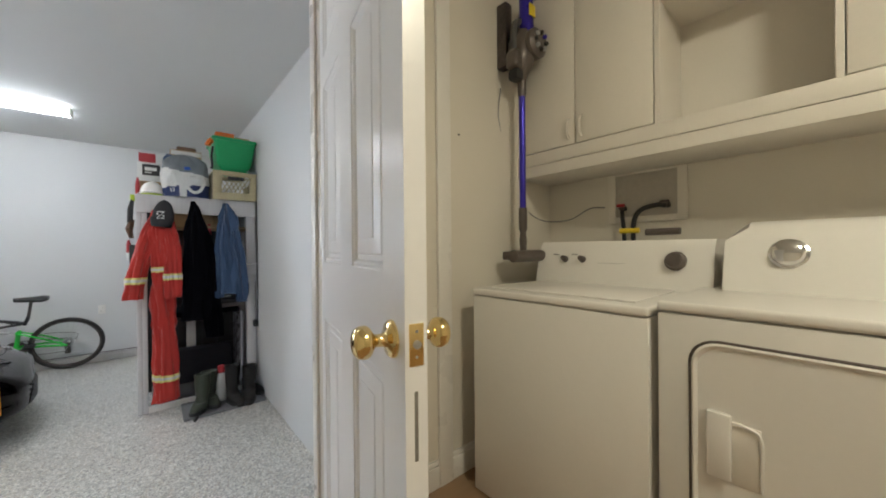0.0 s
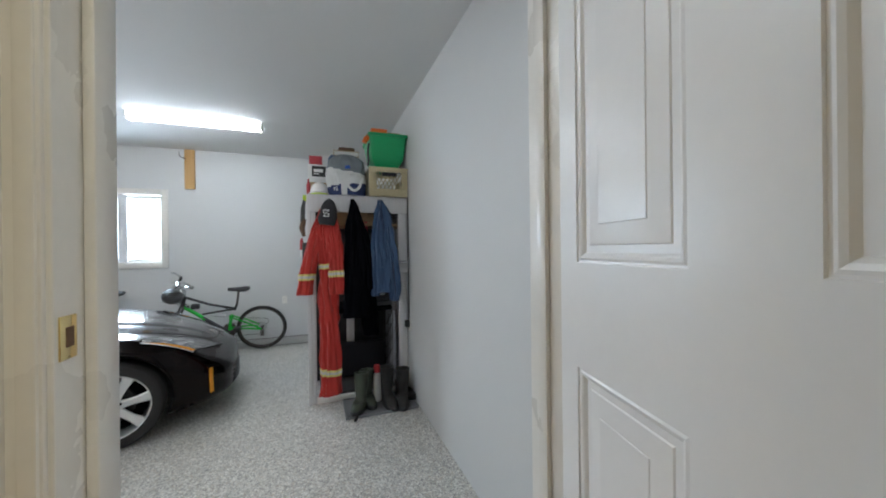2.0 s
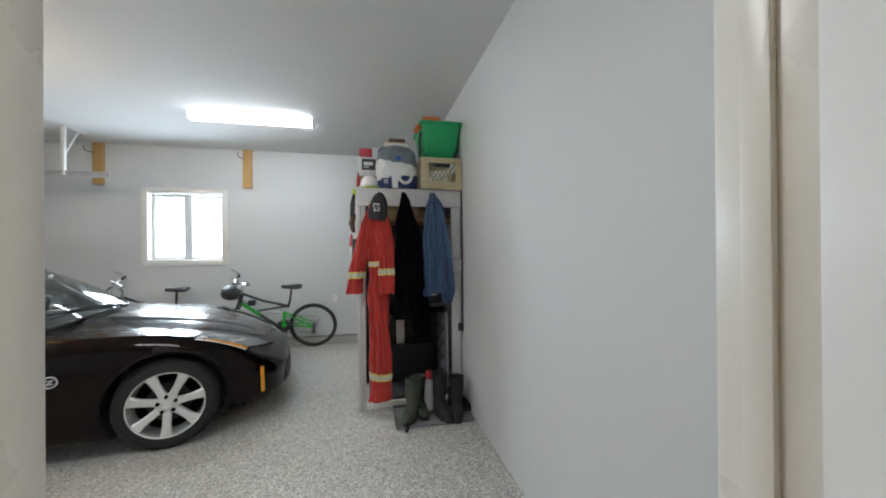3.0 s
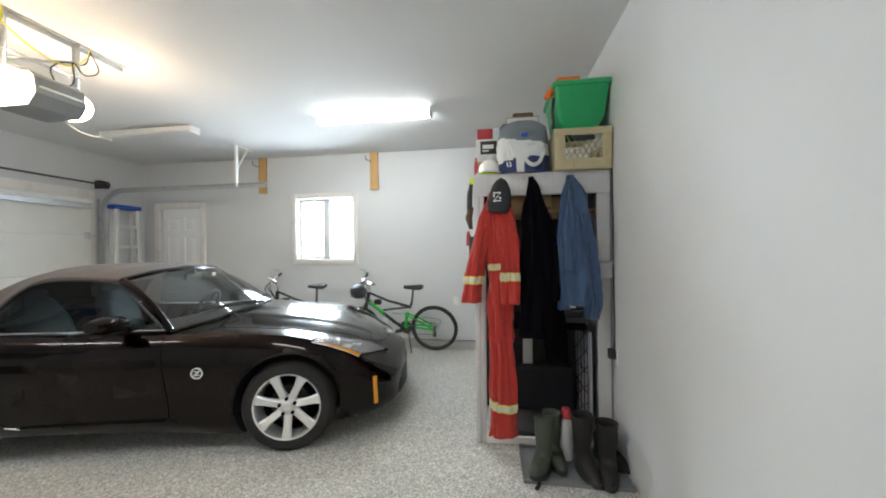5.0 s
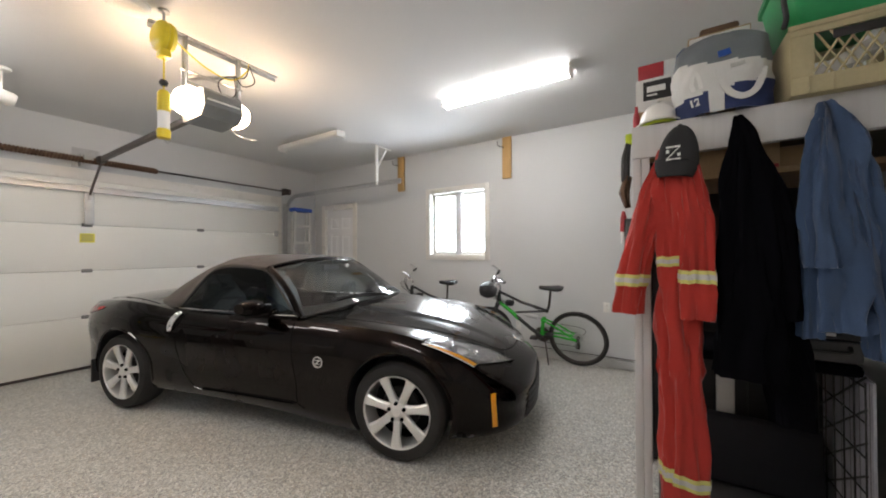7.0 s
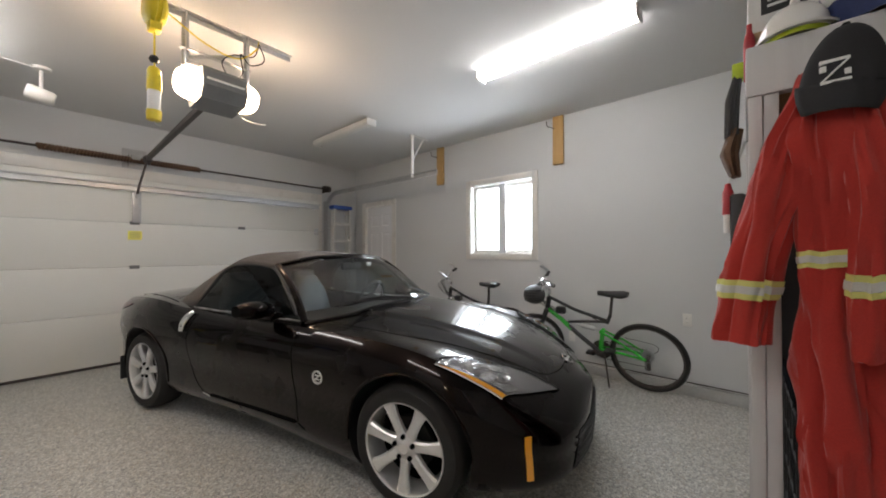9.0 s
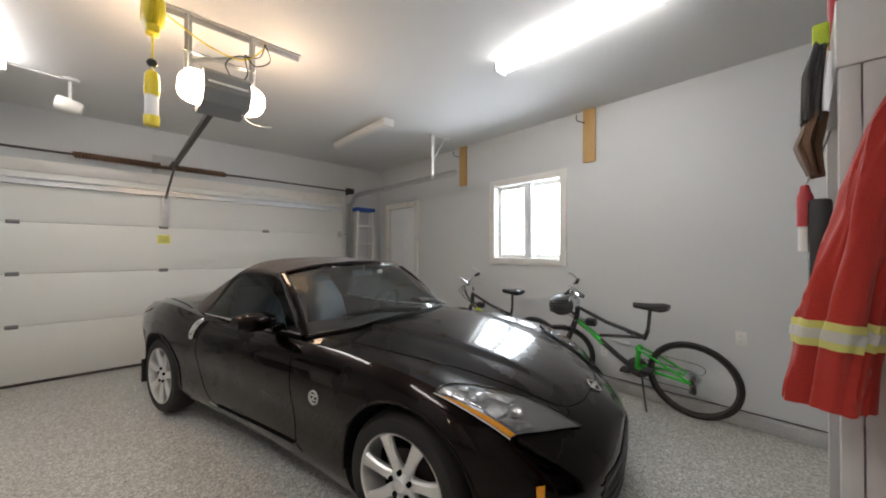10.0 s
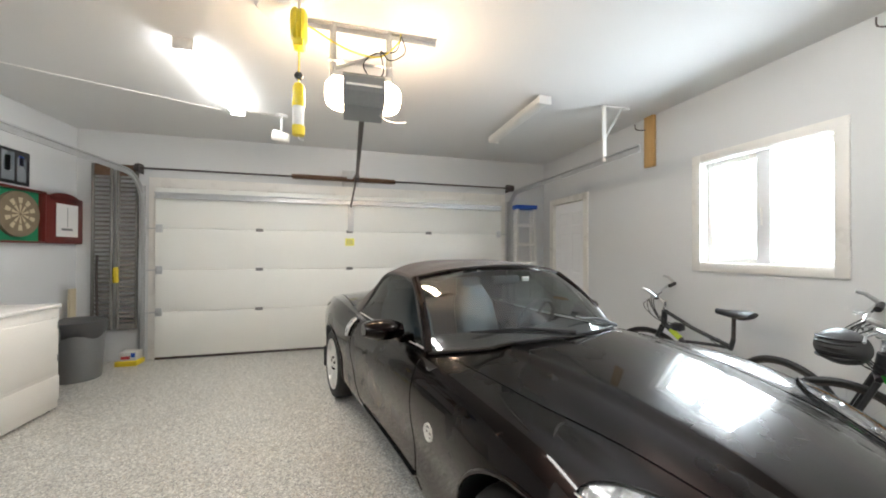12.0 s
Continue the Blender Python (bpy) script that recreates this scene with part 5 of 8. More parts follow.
def wheel(parent, c, s):
    """A road wheel at c; s is the side it faces."""
    m = Matrix.Translation(c) @ Matrix.Rotation(radians(90 if s < 0 else -90), 4, "X")
    b = lathe(bmesh.new(), [(0.236, -0.21), (0.27, -0.222), (0.30, -0.216), (0.318, -0.195), (0.325, -0.16), (0.325, -0.06), (0.318, -0.028), (0.30, -0.006), (0.27, 0.002), (0.240, -0.004), (0.232, -0.016)], 64, m)
    wh = part("wheel", lathe(bmesh.new(), [(0.215, -0.19), (0.222, -0.10), (0.224, -0.02), (0.229, -0.006), (0.236, -0.002), (0.238, -0.012), (0.238, -0.20)], 56, m), M_ALLOY, parent, "silver seven-spoke alloy wheel")
    part("tyre", b, M_RUBBER, wh, "black rubber tyre")
    b = bmesh.new()
    n = 7
    for k in range(n):
        q0 = 2 * math.pi * k / n + 0.2
        r_m = m @ Matrix.Rotation(q0, 4, "Z")
        rings = []
        for r, w, z, th in ((0.045, 0.032, -0.026, 0.035), (0.09, 0.025, -0.019, 0.032), (0.15, 0.026, -0.012, 0.028), (0.20, 0.032, -0.010, 0.026), (0.229, 0.040, -0.010, 0.024)):
            rings.append([r_m @ Vector(v) for v in ((r, -w, z - th), (r, -w * 1.05, z - 0.010), (r, -w * 0.72, z), (r, w * 0.72, z), (r, w * 1.05, z - 0.010), (r, w, z - th))])
        loft(b, rings)
    lathe(b, [(0.0, -0.008), (0.028, -0.008), (0.033, -0.014), (0.066, -0.024), (0.072, -0.034), (0.062, -0.06), (0, -0.06)], 36, m)
    part("spokes", b, M_ALLOY, wh)
    for k in range(5):
        q = 2 * math.pi * k / 5 + 0.4
        p = Vector((0.056 * math.cos(q), 0.056 * math.sin(q), 0.004))
        part("lug_nut", tube(bmesh.new(), [m @ (p + Vector((0, 0, -0.03))), m @ (p + Vector((0, 0, -0.014)))], 0.0125, 10), M_GAP, wh, "dark lug nut")
    b = lathe(bmesh.new(), [(0.0, -0.085), (0.135, -0.085), (0.138, -0.09), (0.138, -0.105), (0.0, -0.105)], 40, m)
    part("brake_disc", b, M_DISC, wh, "dark steel brake disc")
    # added near-black disc, stands for the deep shade between the spokes
    b = bmesh.new()
    lathe(b, [(0, -0.12), (0.21, -0.12), (0.21, -0.2), (0, -0.2)], 30, m)
    part("spoke_shade_disc", b, M_GAP, wh)
    return wh


for ax in (0.0, -WB):
    for s in (-1, 1):
        wheel(car, (ax, s * 0.893, TYRE_R), s)

# ---- coat rack by the wall ----
rack = thing("storage_rack", "grey painted timber rack with dark mats inside", "shelf unit", (0.37, 4.25, 0))
part("top_beam", B(-0.10, 0.84, 3.95, 3.99, 1.787, 1.945, 0.004), M_GREYWOOD, rack)
part("side_beam", B(-0.10, -0.06, 3.991, 4.56, 1.787, 1.943, 0.004), M_GREYWOOD, rack)
part("post", B(-0.096, -0.062, 3.952, 3.99, 0.0, 1.786, 0.003), M_GREYWOOD, rack)
part("post", B(-0.060, -0.025, 3.956, 3.99, 0.0, 1.786, 0.003), M_GREYWOOD, rack)
part("post", B(0.75, 0.835, 3.955, 3.99, 0.0, 1.786, 0.003), M_GREYWOOD, rack)
part("post", B(-0.096, -0.03, 4.52, 4.56, 0.0, 1.786, 0.003), M_GREYWOOD, rack)
part("post", B(0.76, 0.84, 4.52, 4.56, 0.0, 1.889, 0.003), M_GREYWOOD, rack)
part("post_block", B(0.745, 0.845, 3.925, 3.954, 1.20, 1.31, 0.003), M_GREYWOOD, rack)
part("bottom_sill", B(-0.024, 0.749, 3.958, 3.988, 0.0, 0.055, 0.003), M_TRIM, rack, "white bottom sill")
part("shelf_top", B(-0.09, 0.84, 3.991, 4.56, 1.89, 1.917, 0.002), M_CARD, rack, "bare wood top shelf")
part("inner_shelf", B(-0.05, 0.83, 4.0, 4.54, 1.66, 1.685, 0.002), M_CARD, rack, "bare wood inner shelf")
part("back_panel", B(-0.055, 0.84, 4.561, 4.58, 0.0, 1.89), M_BLACK, rack, "dark back panel")
# wire kennel inside the rack
M_MATNAVY = material("dark_navy_mat", (0.011, 0.012, 0.018), 0.8, 0, 0.2, 12, 0.4, 160)
M_PALEBOARD = material("pale_lavender_board", (0.52, 0.52, 0.58), 0.6, 0, 0.08, 9, 0.2, 60)
ken = thing("wire_kennel", "black wire dog crate with a dark tray, inside the rack", "dog crate", (0.35, 4.3, 0.0))
part("tray", B(0.0, 0.70, 4.02, 4.50, 0.02, 0.075, 0.01), M_DKGREYPL, ken, "dark plastic tray")
for fixed, (a0, a1), lab in (("y", (0.02, 0.69), 4.50), ("x", (4.02, 4.50), 0.695), ("x", (4.02, 4.50), 0.01)):
    wires = []
    n = 5
    for k in range(n + 1):
        q = a0 + (a1 - a0) * k / n
        p = (lambda z: (q, lab, z)) if fixed == "y" else (lambda z: (lab, q, z))
        wires.append(tube(bmesh.new(), [p(0.06), p(0.80)], 0.0035, 5))
    for k in range(6):
        z = 0.08 + 0.14 * k
        ends = [(a0, lab, z), (a1, lab, z)] if fixed == "y" else [(lab, a0, z), (lab, a1, z)]
        wires.append(tube(bmesh.new(), ends, 0.0035, 5))
    panel = part("wire_panel", wires[0], M_BLACK, ken)
    for w in wires[1:]:
        part("wire", w, M_BLACK, panel)
part("roof_pad", B(0.0, 0.70, 4.02, 4.50, 0.81, 0.86, 0.02), M_BLKCLOTH, ken, "black folded pad")
part("bedding", B(0.02, 0.68, 4.34, 4.43, 0.076, 0.44, 0.03, 3), M_MATNAVY, ken, "dark folded bedding")
bm = B(0.28, 0.36, 4.445, 4.48, 0.08, 0.80, 0.008)
solo("wooden_board", bm, M_CARDWHT, "pale painted board standing in the rack", "board")
tc = thing("tool_case", "black plastic tool case with a pale edge, inside the rack", "tool case", (0.60, 4.14, 0.862))
part("case_body", B(0.46, 0.70, 4.03, 4.26, 0.862, 0.955, 0.012, 3), M_DKGREYPL, tc)
part("case_lid", B(0.462, 0.698, 4.032, 4.258, 0.957, 0.985, 0.010, 3), M_BLACK, tc)
part("pale_edge", B(0.47, 0.62, 4.026, 4.034, 0.972, 0.986, 0.002), M_BAGWHT, tc, "pale front edge")
part("case_handle", tube(bmesh.new(), spline([(0.52, 4.03, 0.93), (0.53, 4.005, 0.915), (0.60, 4.0, 0.912), (0.65, 4.005, 0.915), (0.66, 4.03, 0.93)], 5), 0.008, 8), M_BLACK, tc, "black carry handle")
bm = bmesh.new()
tube(bm, [(0.44, 4.02, 1.70), (0.445, 4.0, 1.55)], 0.014, 10)
solo("screwdriver", bm, M_CARDRED, "red-handled screwdriver hanging under the inner shelf", "screwdriver")
solo("cardboard_box", B(0.10, 0.46, 4.03, 4.40, 1.686, 1.80, 0.003), M_CARD, "brown cardboard box on the rack's inner shelf", "box")
solo("cardboard_box", B(0.47, 0.70, 4.10, 4.40, 1.686, 1.79, 0.003), M_CARD, "brown cardboard box on the rack's inner shelf", "box")
bm = B(0.718, 0.728, 4.03, 4.52, 0.0, 0.80, 0.003)
lp = solo("leaning_panel", bm, M_PALEBOARD, "pale lavender board leaning inside the rack", "board")
for k in range(6):
    part("board_seam", B(0.7165, 0.7185, 4.05 + 0.085 * k, 4.056 + 0.085 * k, 0.01, 0.79), M_GREYPL, lp, "grey seam", smooth=0)
for k in range(5):
    part("brace_wire", tube(bmesh.new(), [(0.700, 4.03, 0.30 + 0.13 * k), (0.700, 4.49, 0.02 + 0.13 * k)], 0.0045, 5), M_BLACK, ken, "black diagonal brace wire")


def folds(base, mat_rings, seg=36, amp=0.012, freq=5, seed=0.0):
    """Rings of a hanging cloth tube: (x, y, z, half width, half depth) each, rippled with folds that run down it."""
    rings = []
    for x, y, z, a, b in mat_rings:
        ring = []
        for k in range(seg):
            q = 2 * math.pi * k / seg
            c, s_ = math.cos(q), math.sin(q)
            drape = math.sin(freq * q + 4 * noise.noise(Vector((seed, z * 1.5, 0.3))) + seed)
            crease = 0.35 - abs(noise.noise(Vector((c * 2.4 + seed, s_ * 2.4, z * 2.6 + seed)))) * 2.2
            small = noise.noise(Vector((c * 5 + seed, s_ * 5, z * 9)))
            vee = abs(((freq * 0.5 * q / math.pi + 0.35 * math.sin(z * 5 + seed * 2) + seed) % 1) * 2 - 1) - 0.5
            f = 1 + amp / max(a, 0.03) * (0.35 * drape + 1.2 * vee + 1.1 * crease + 0.5 * small)
            e = 0.8
            cx, cy = math.copysign(abs(c) ** e, c), math.copysign(abs(s_) ** e, s_)
            ring.append((x + a * f * cx + 0.006 * noise.noise(Vector((z * 6, seed, 1))), y + b * f * cy, z + 0.008 * noise.noise(Vector((c * 3, s_ * 3, seed)))))
        rings.append(ring)
    return rings


def dense(rings, n=6):
    """More rings between the given ones."""
    out = []
    for a, b in zip(rings, rings[1:]):
        for k in range(n):
            t = k / n
            out.append(tuple(p + (q - p) * t for p, q in zip(a, b)))
    return out + [rings[-1]]


def garment(parent, name, knots, mat, amp=0.012, freq=5, seed=0.0, label="", n=12):
    bm = bmesh.new()
    loft(bm, folds(None, dense(knots, n), 64, amp, freq, seed))
    return part(name, bm, mat, parent, label, smooth=70)


def band(parent, knots, z0, z1, seed, amp, freq, stripe=True):
    """A reflective band round a garment tube, between two heights."""
    ks = dense(knots, 24)

    def at_z(z):
        return min(ks, key=lambda r: abs(r[2] - z))
    for za, zb, mt, off in ((z0, z1, M_TAPEY, 0.0035), (z0 + (z1 - z0) * 0.3, z0 + (z1 - z0) * 0.7, M_TAPES, 0.006)):
        rr = []
        for k in range(5):
            z = za + (zb - za) * k / 4
            r = at_z(z)
            rr.append((r[0], r[1], z, r[3] + off, r[4] + off))
        bm = bmesh.new()
        loft(bm, folds(None, rr, 64, amp, freq, seed))
        part("reflective_band", bm, mt, parent, "yellow and silver reflective band" if mt is M_TAPEY else "silver stripe", smooth=70)


# red coverall on a hook
cov = thing("coverall", "red work coverall with reflective bands hung on a hook", "coverall", (0.07, 3.86, 1.8))
torso = [(0.06, 3.885, 1.80, 0.03, 0.03), (0.06, 3.875, 1.72, 0.062, 0.05), (0.07, 3.87, 1.60, 0.085, 0.06), (0.075, 3.88, 1.40, 0.072, 0.050), (0.075, 3.88, 1.15, 0.068, 0.050), (0.078, 3.875, 0.95, 0.074, 0.056), (0.083, 3.87, 0.80, 0.076, 0.056), (0.085, 3.87, 0.72, 0.055, 0.045)]
garment(cov, "torso", torso, M_RED, 0.020, 4, 0.3)
lleg = [(0.06, 3.875, 0.92, 0.035, 0.03), (0.062, 3.872, 0.80, 0.055, 0.05), (0.07, 3.87, 0.6, 0.064, 0.05), (0.085, 3.865, 0.35, 0.078, 0.05), (0.085, 3.86, 0.11, 0.085, 0.045)]
rleg = [(0.10, 3.87, 0.92, 0.035, 0.03), (0.106, 3.862, 0.80, 0.055, 0.05), (0.112, 3.855, 0.6, 0.066, 0.05), (0.11, 3.845, 0.35, 0.08, 0.05), (0.105, 3.84, 0.135, 0.085, 0.045)]
garment(cov, "leg", lleg, M_RED, 0.012, 5, 1.1)
garment(cov, "leg", rleg, M_RED, 0.012, 5, 2.2)
lsl = [(0.045, 3.88, 1.80, 0.018, 0.02), (0.02, 3.88, 1.70, 0.045, 0.04), (-0.005, 3.88, 1.62, 0.055, 0.045), (-0.035, 3.875, 1.50, 0.058, 0.048), (-0.075, 3.87, 1.32, 0.058, 0.046), (-0.105, 3.865, 1.16, 0.058, 0.045), (-0.118, 3.86, 1.03, 0.058, 0.042)]
rsl = [(0.085, 3.87, 1.80, 0.018, 0.02), (0.115, 3.855, 1.70, 0.042, 0.04), (0.13, 3.845, 1.60, 0.052, 0.045), (0.142, 3.835, 1.48, 0.060, 0.048), (0.15, 3.83, 1.32, 0.064, 0.048), (0.15, 3.825, 1.15, 0.066, 0.048), (0.148, 3.825, 1.03, 0.058, 0.042)]
garment(cov, "sleeve", lsl, M_RED, 0.014, 4, 3.1)
garment(cov, "sleeve", rsl, M_RED, 0.014, 4, 4.2)
band(cov, lsl, 1.16, 1.215, 3.1, 0.014, 4)
band(cov, rsl, 1.185, 1.24, 4.2, 0.014, 4)
band(cov, torso, 1.255, 1.30, 0.3, 0.016, 4)
band(cov, rleg, 0.295, 0.35, 2.2, 0.012, 5)
band(cov, lleg, 0.305, 0.36, 1.1, 0.012, 5)
# black coat
coat = thing("black_coat", "long black coat hung on a hook", "coat", (0.31, 3.87, 1.9))
garment(coat, "coat_body", [(0.305, 3.91, 1.905, 0.012, 0.012), (0.312, 3.90, 1.86, 0.024, 0.024), (0.316, 3.89, 1.80, 0.042, 0.036), (0.318, 3.88, 1.70, 0.062, 0.05), (0.325, 3.87, 1.40, 0.090, 0.062), (0.325, 3.87, 1.05, 0.105, 0.066), (0.32, 3.87, 0.80, 0.115, 0.066)], M_BLKCLOTH, 0.02, 6, 5.0)
garment(coat, "sleeve", [(0.345, 3.89, 1.80, 0.015, 0.02), (0.375, 3.89, 1.66, 0.045, 0.042), (0.42, 3.875, 1.40, 0.052, 0.045), (0.43, 3.87, 1.05, 0.05, 0.045)], M_BLKCLOTH, 0.012, 4, 6.0)
garment(coat, "coat_lining", [(0.36, 3.93, 1.2, 0.06, 0.04), (0.42, 3.95, 1.0, 0.09, 0.05), (0.47, 3.96, 0.78, 0.085, 0.05), (0.475, 3.96, 0.60, 0.07, 0.045)], M_BLKCLOTH, 0.014, 5, 6.7)
# blue jacket
jac = thing("blue_jacket", "faded blue denim work shirt hung on a hook", "jacket", (0.57, 3.87, 1.9))
garment(jac, "jacket_body", [(0.565, 3.91, 1.905, 0.012, 0.012), (0.572, 3.90, 1.865, 0.022, 0.024), (0.575, 3.89, 1.80, 0.043, 0.036), (0.578, 3.885, 1.72, 0.062, 0.044), (0.582, 3.88, 1.45, 0.078, 0.05), (0.592, 3.875, 1.2, 0.08, 0.05), (0.60, 3.87, 1.02, 0.07, 0.044)], M_BLUE, 0.034, 6, 8.0)
garment(jac, "sleeve", [(0.55, 3.88, 1.83, 0.015, 0.015), (0.53, 3.86, 1.70, 0.034, 0.032), (0.525, 3.845, 1.50, 0.045, 0.038), (0.535, 3.84, 1.26, 0.046, 0.036)], M_BLUE, 0.018, 4, 9.0)
garment(jac, "sleeve", [(0.60, 3.88, 1.80, 0.015, 0.015), (0.635, 3.87, 1.62, 0.04, 0.036), (0.67, 3.875, 1.35, 0.045, 0.04), (0.69, 3.87, 1.10, 0.042, 0.038), (0.695, 3.87, 0.93, 0.036, 0.036)], M_BLUE, 0.020, 4, 10.0)
garment(jac, "jacket_tail", [(0.51, 3.885, 1.35, 0.04, 0.03), (0.505, 3.885, 1.15, 0.038, 0.03), (0.505, 3.885, 0.985, 0.035, 0.028)], M_BLUE, 0.008, 4, 11.0)
# cap over the coverall's hook
cap = thing("baseball_cap", "charcoal baseball cap with white emblem on the hook", "cap", (0.09, 3.87, 1.78))
CAP_TOP, CAP_TALL = 1.892, 0.182


def cap_front(z):
    """Where the crown's front lies at a height, and the crown's swell there."""
    t = min(1.0, max(0.0, (CAP_TOP - z) / CAP_TALL))
    k = max(0.06, math.sqrt(max(0.0, 1 - (1 - t) ** 2.0)))
    return 3.862 - 0.056 * k - 0.022 * t, k, t


bm = bmesh.new()
rings = []
for i in range(14):
    z = CAP_TOP - CAP_TALL * (i / 13) ** 1.3
    front, k, t = cap_front(z)
    ring = []
    for j in range(36):
        q = 2 * math.pi * j / 36
        crease = 1 - 0.035 * math.exp(-((math.cos(q) - 0.35) / 0.12) ** 2) * (1 - t)
        ring.append((0.096 - 0.014 * t + 0.080 * k * crease * math.cos(q), front + 0.056 * k * (1 + crease * math.sin(q)), z - 0.004 * math.sin(3 * q) * t))
    rings.append(ring)
loft(bm, rings)
part("crown", bm, M_CAP, cap)
part("button", lathe(bmesh.new(), [(0, 0.004), (0.006, 0.003), (0.008, 0.0), (0, -0.002)], 14, Matrix.Translation((0.095, 3.858, CAP_TOP))), M_CAP, cap)
bm = bmesh.new()
rings = []
for i in range(9):
    t = i / 8
    w = 0.083 * math.cos(t * 0.85) ** 0.6
    rings.append([(0.080 + w * u - 0.008 * t, 3.782 - 0.022 * t + 0.045 * u * u, 1.722 - 0.074 * t - 0.006 * u + 0.014 * u * u * (1 - t)) for u in [-1 + k / 7 for k in range(15)]])
loft(bm, rings, close=False)
vis = part("visor", bm, M_CAP, cap, smooth=60)
vis.modifiers.new("thickness", "SOLIDIFY").thickness = 0.004
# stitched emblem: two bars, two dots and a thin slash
for x0, x1, z0, z1 in ((0.040, 0.092, 1.779, 1.786), (0.040, 0.092, 1.722, 1.729), (0.040, 0.051, 1.756, 1.770), (0.081, 0.092, 1.738, 1.752)):
    front = cap_front((z0 + z1) / 2)[0]
    part("emblem", B(x0, x1, front - 0.0015, front + 0.010, z0, z1), M_PAPER, cap, "white stitched emblem")
part("emblem", tube(bmesh.new(), [(0.043, cap_front(1.729)[0], 1.729), (0.066, cap_front(1.754)[0], 1.754), (0.089, cap_front(1.779)[0], 1.779)], 0.0022, 6), M_PAPER, cap, "white stitched emblem")

# ---- on top of the rack ----
TZ = 1.945


def hollow(bm, x0, x1, y0, y1, z0, z1, taper=0.02, wall=0.006, rim=0.012, chin=(0.5, 0.5)):
    """An open tub with a rim."""
    def ring(s, z, grow=0.0):
        a, b, c, d = x0 + s - grow, x1 - s + grow, y0 + s - grow, y1 - s + grow
        r = 0.03
        pts = []
        for cx, cy, q0 in ((b - r, d - r, 0), (a + r, d - r, 90), (a + r, c + r, 180), (b - r, c + r, 270)):
            for k in range(5):
                q = radians(q0 + 22.5 * k)
                pts.append((cx + r * math.cos(q), cy + r * math.sin(q), z))
        return pts
    loft(bm, [ring(taper, z0), ring(taper * chin[0], z0 + (z1 - z0) * chin[1]), ring(0.0, z1 - 0.03), ring(0.0, z1 - 0.03, rim), ring(0.0, z1, rim), ring(wall, z1), ring(taper + wall, z0 + wall)])
    return bm


crate = thing("milk_crate", "tan plastic milk crate holding papers", "crate", (0.65, 4.05, TZ))
y0, y1, x0, x1, z0, z1 = 3.90, 4.22, 0.465, 0.838, TZ, 2.225
for ya, yb in ((y0, y0 + 0.012), (y1 - 0.012, y1)):
    part("rim", B(x0, x1, ya, yb, z1 - 0.045, z1, 0.003), M_TANPL, crate)
    part("lower_wall", B(x0, x1, ya, yb, z0, z0 + 0.07, 0.003), M_TANPL, crate)
    part("corner_post", B(x0, x0 + 0.07, ya, yb, z0 + 0.07, z1 - 0.045, 0.003), M_TANPL, crate)
    part("corner_post", B(x1 - 0.06, x1, ya, yb, z0 + 0.07, z1 - 0.045, 0.003), M_TANPL, crate)
for xx in (x0, x1 - 0.012):
    part("side_wall", B(xx, xx + 0.012, y0 + 0.012, y1 - 0.012, z0, z1, 0.003), M_TANPL, crate)
part("crate_floor", B(x0 + 0.012, x1 - 0.012, y0 + 0.012, y1 - 0.012, z0, z0 + 0.012), M_TANPL, crate)
for xx in (x0 + 0.05, x0 + 0.12, x1 - 0.12, x1 - 0.05):
    part("wall_rib", B(xx, xx + 0.008, y0 - 0.005, y0 + 0.001, z0 + 0.004, z0 + 0.066, 0.002), M_TANPL, crate)
part("rim_lip", B(x0 - 0.006, x1 + 0.004, y0 - 0.006, y0 + 0.001, z1 - 0.02, z1, 0.002), M_TANPL, crate)
for k in range(6):
    xa = x0 + 0.06 + k * 0.038
    part("lattice_bar", tube(bmesh.new(), [(xa, y0 + 0.006, z0 + 0.07), (xa + 0.10, y0 + 0.006, z1 - 0.045)], 0.0045, 4), M_TANPL, crate)
    part("lattice_bar", tube(bmesh.new(), [(xa + 0.06, y0 + 0.008, z0 + 0.07), (xa - 0.02, y0 + 0.008, z1 - 0.045)], 0.0045, 4), M_TANPL, crate)
part("hand_slot", B(x0 + 0.12, x1 - 0.11, y0 - 0.002, y0 + 0.003, z1 - 0.085, z1 - 0.05, 0.012), M_BLACK, crate, "dark hand slot")
for k in range(3):
    bm = B(-0.13, 0.13, -0.003, 0.003, -0.026, 0.026)
    bm.transform(pose(0.66 + 0.03 * k, 3.93 + 0.02 * k, 2.08 + 0.01 * k, 0, -28, 0))
    solo("paper_roll", bm, M_PAPER, "white papers stuffed in the crate", "paper", group="papers in the crate", smooth=0)
tote = thing("plastic_tote", "green plastic recycling tote, open top", "tote", (0.66, 4.08, 2.227))
part("tub", hollow(bmesh.new(), 0.475, 0.845, 3.93, 4.40, 2.227, 2.565, 0.085, 0.006, 0.014, (0.36, 0.27)), M_GREEN, tote)
for x0, x1, y0, y1, zz, mt, tx in ((0.50, 0.66, 4.0, 4.2, 2.63, M_ORANGE, "orange printed box in the tote"), (0.67, 0.80, 4.02, 4.3, 2.61, M_CARD, "brown box in the tote")):
    solo("small_box", B(x0, x1, y0, y1, 2.42, zz, 0.004), mt, tx, "box")
bm = bmesh.new()
tube(bm, spline([(0.47, 4.0, 2.55), (0.455, 3.99, 2.50), (0.44, 3.98, 2.52), (0.43, 3.98, 2.47)], 5), [0.02 + 0.006 * math.sin(i) for i in range(16)], 8)
solo("orange_strap", bm, M_ORANGE, "orange strap hanging over the tote", "strap")
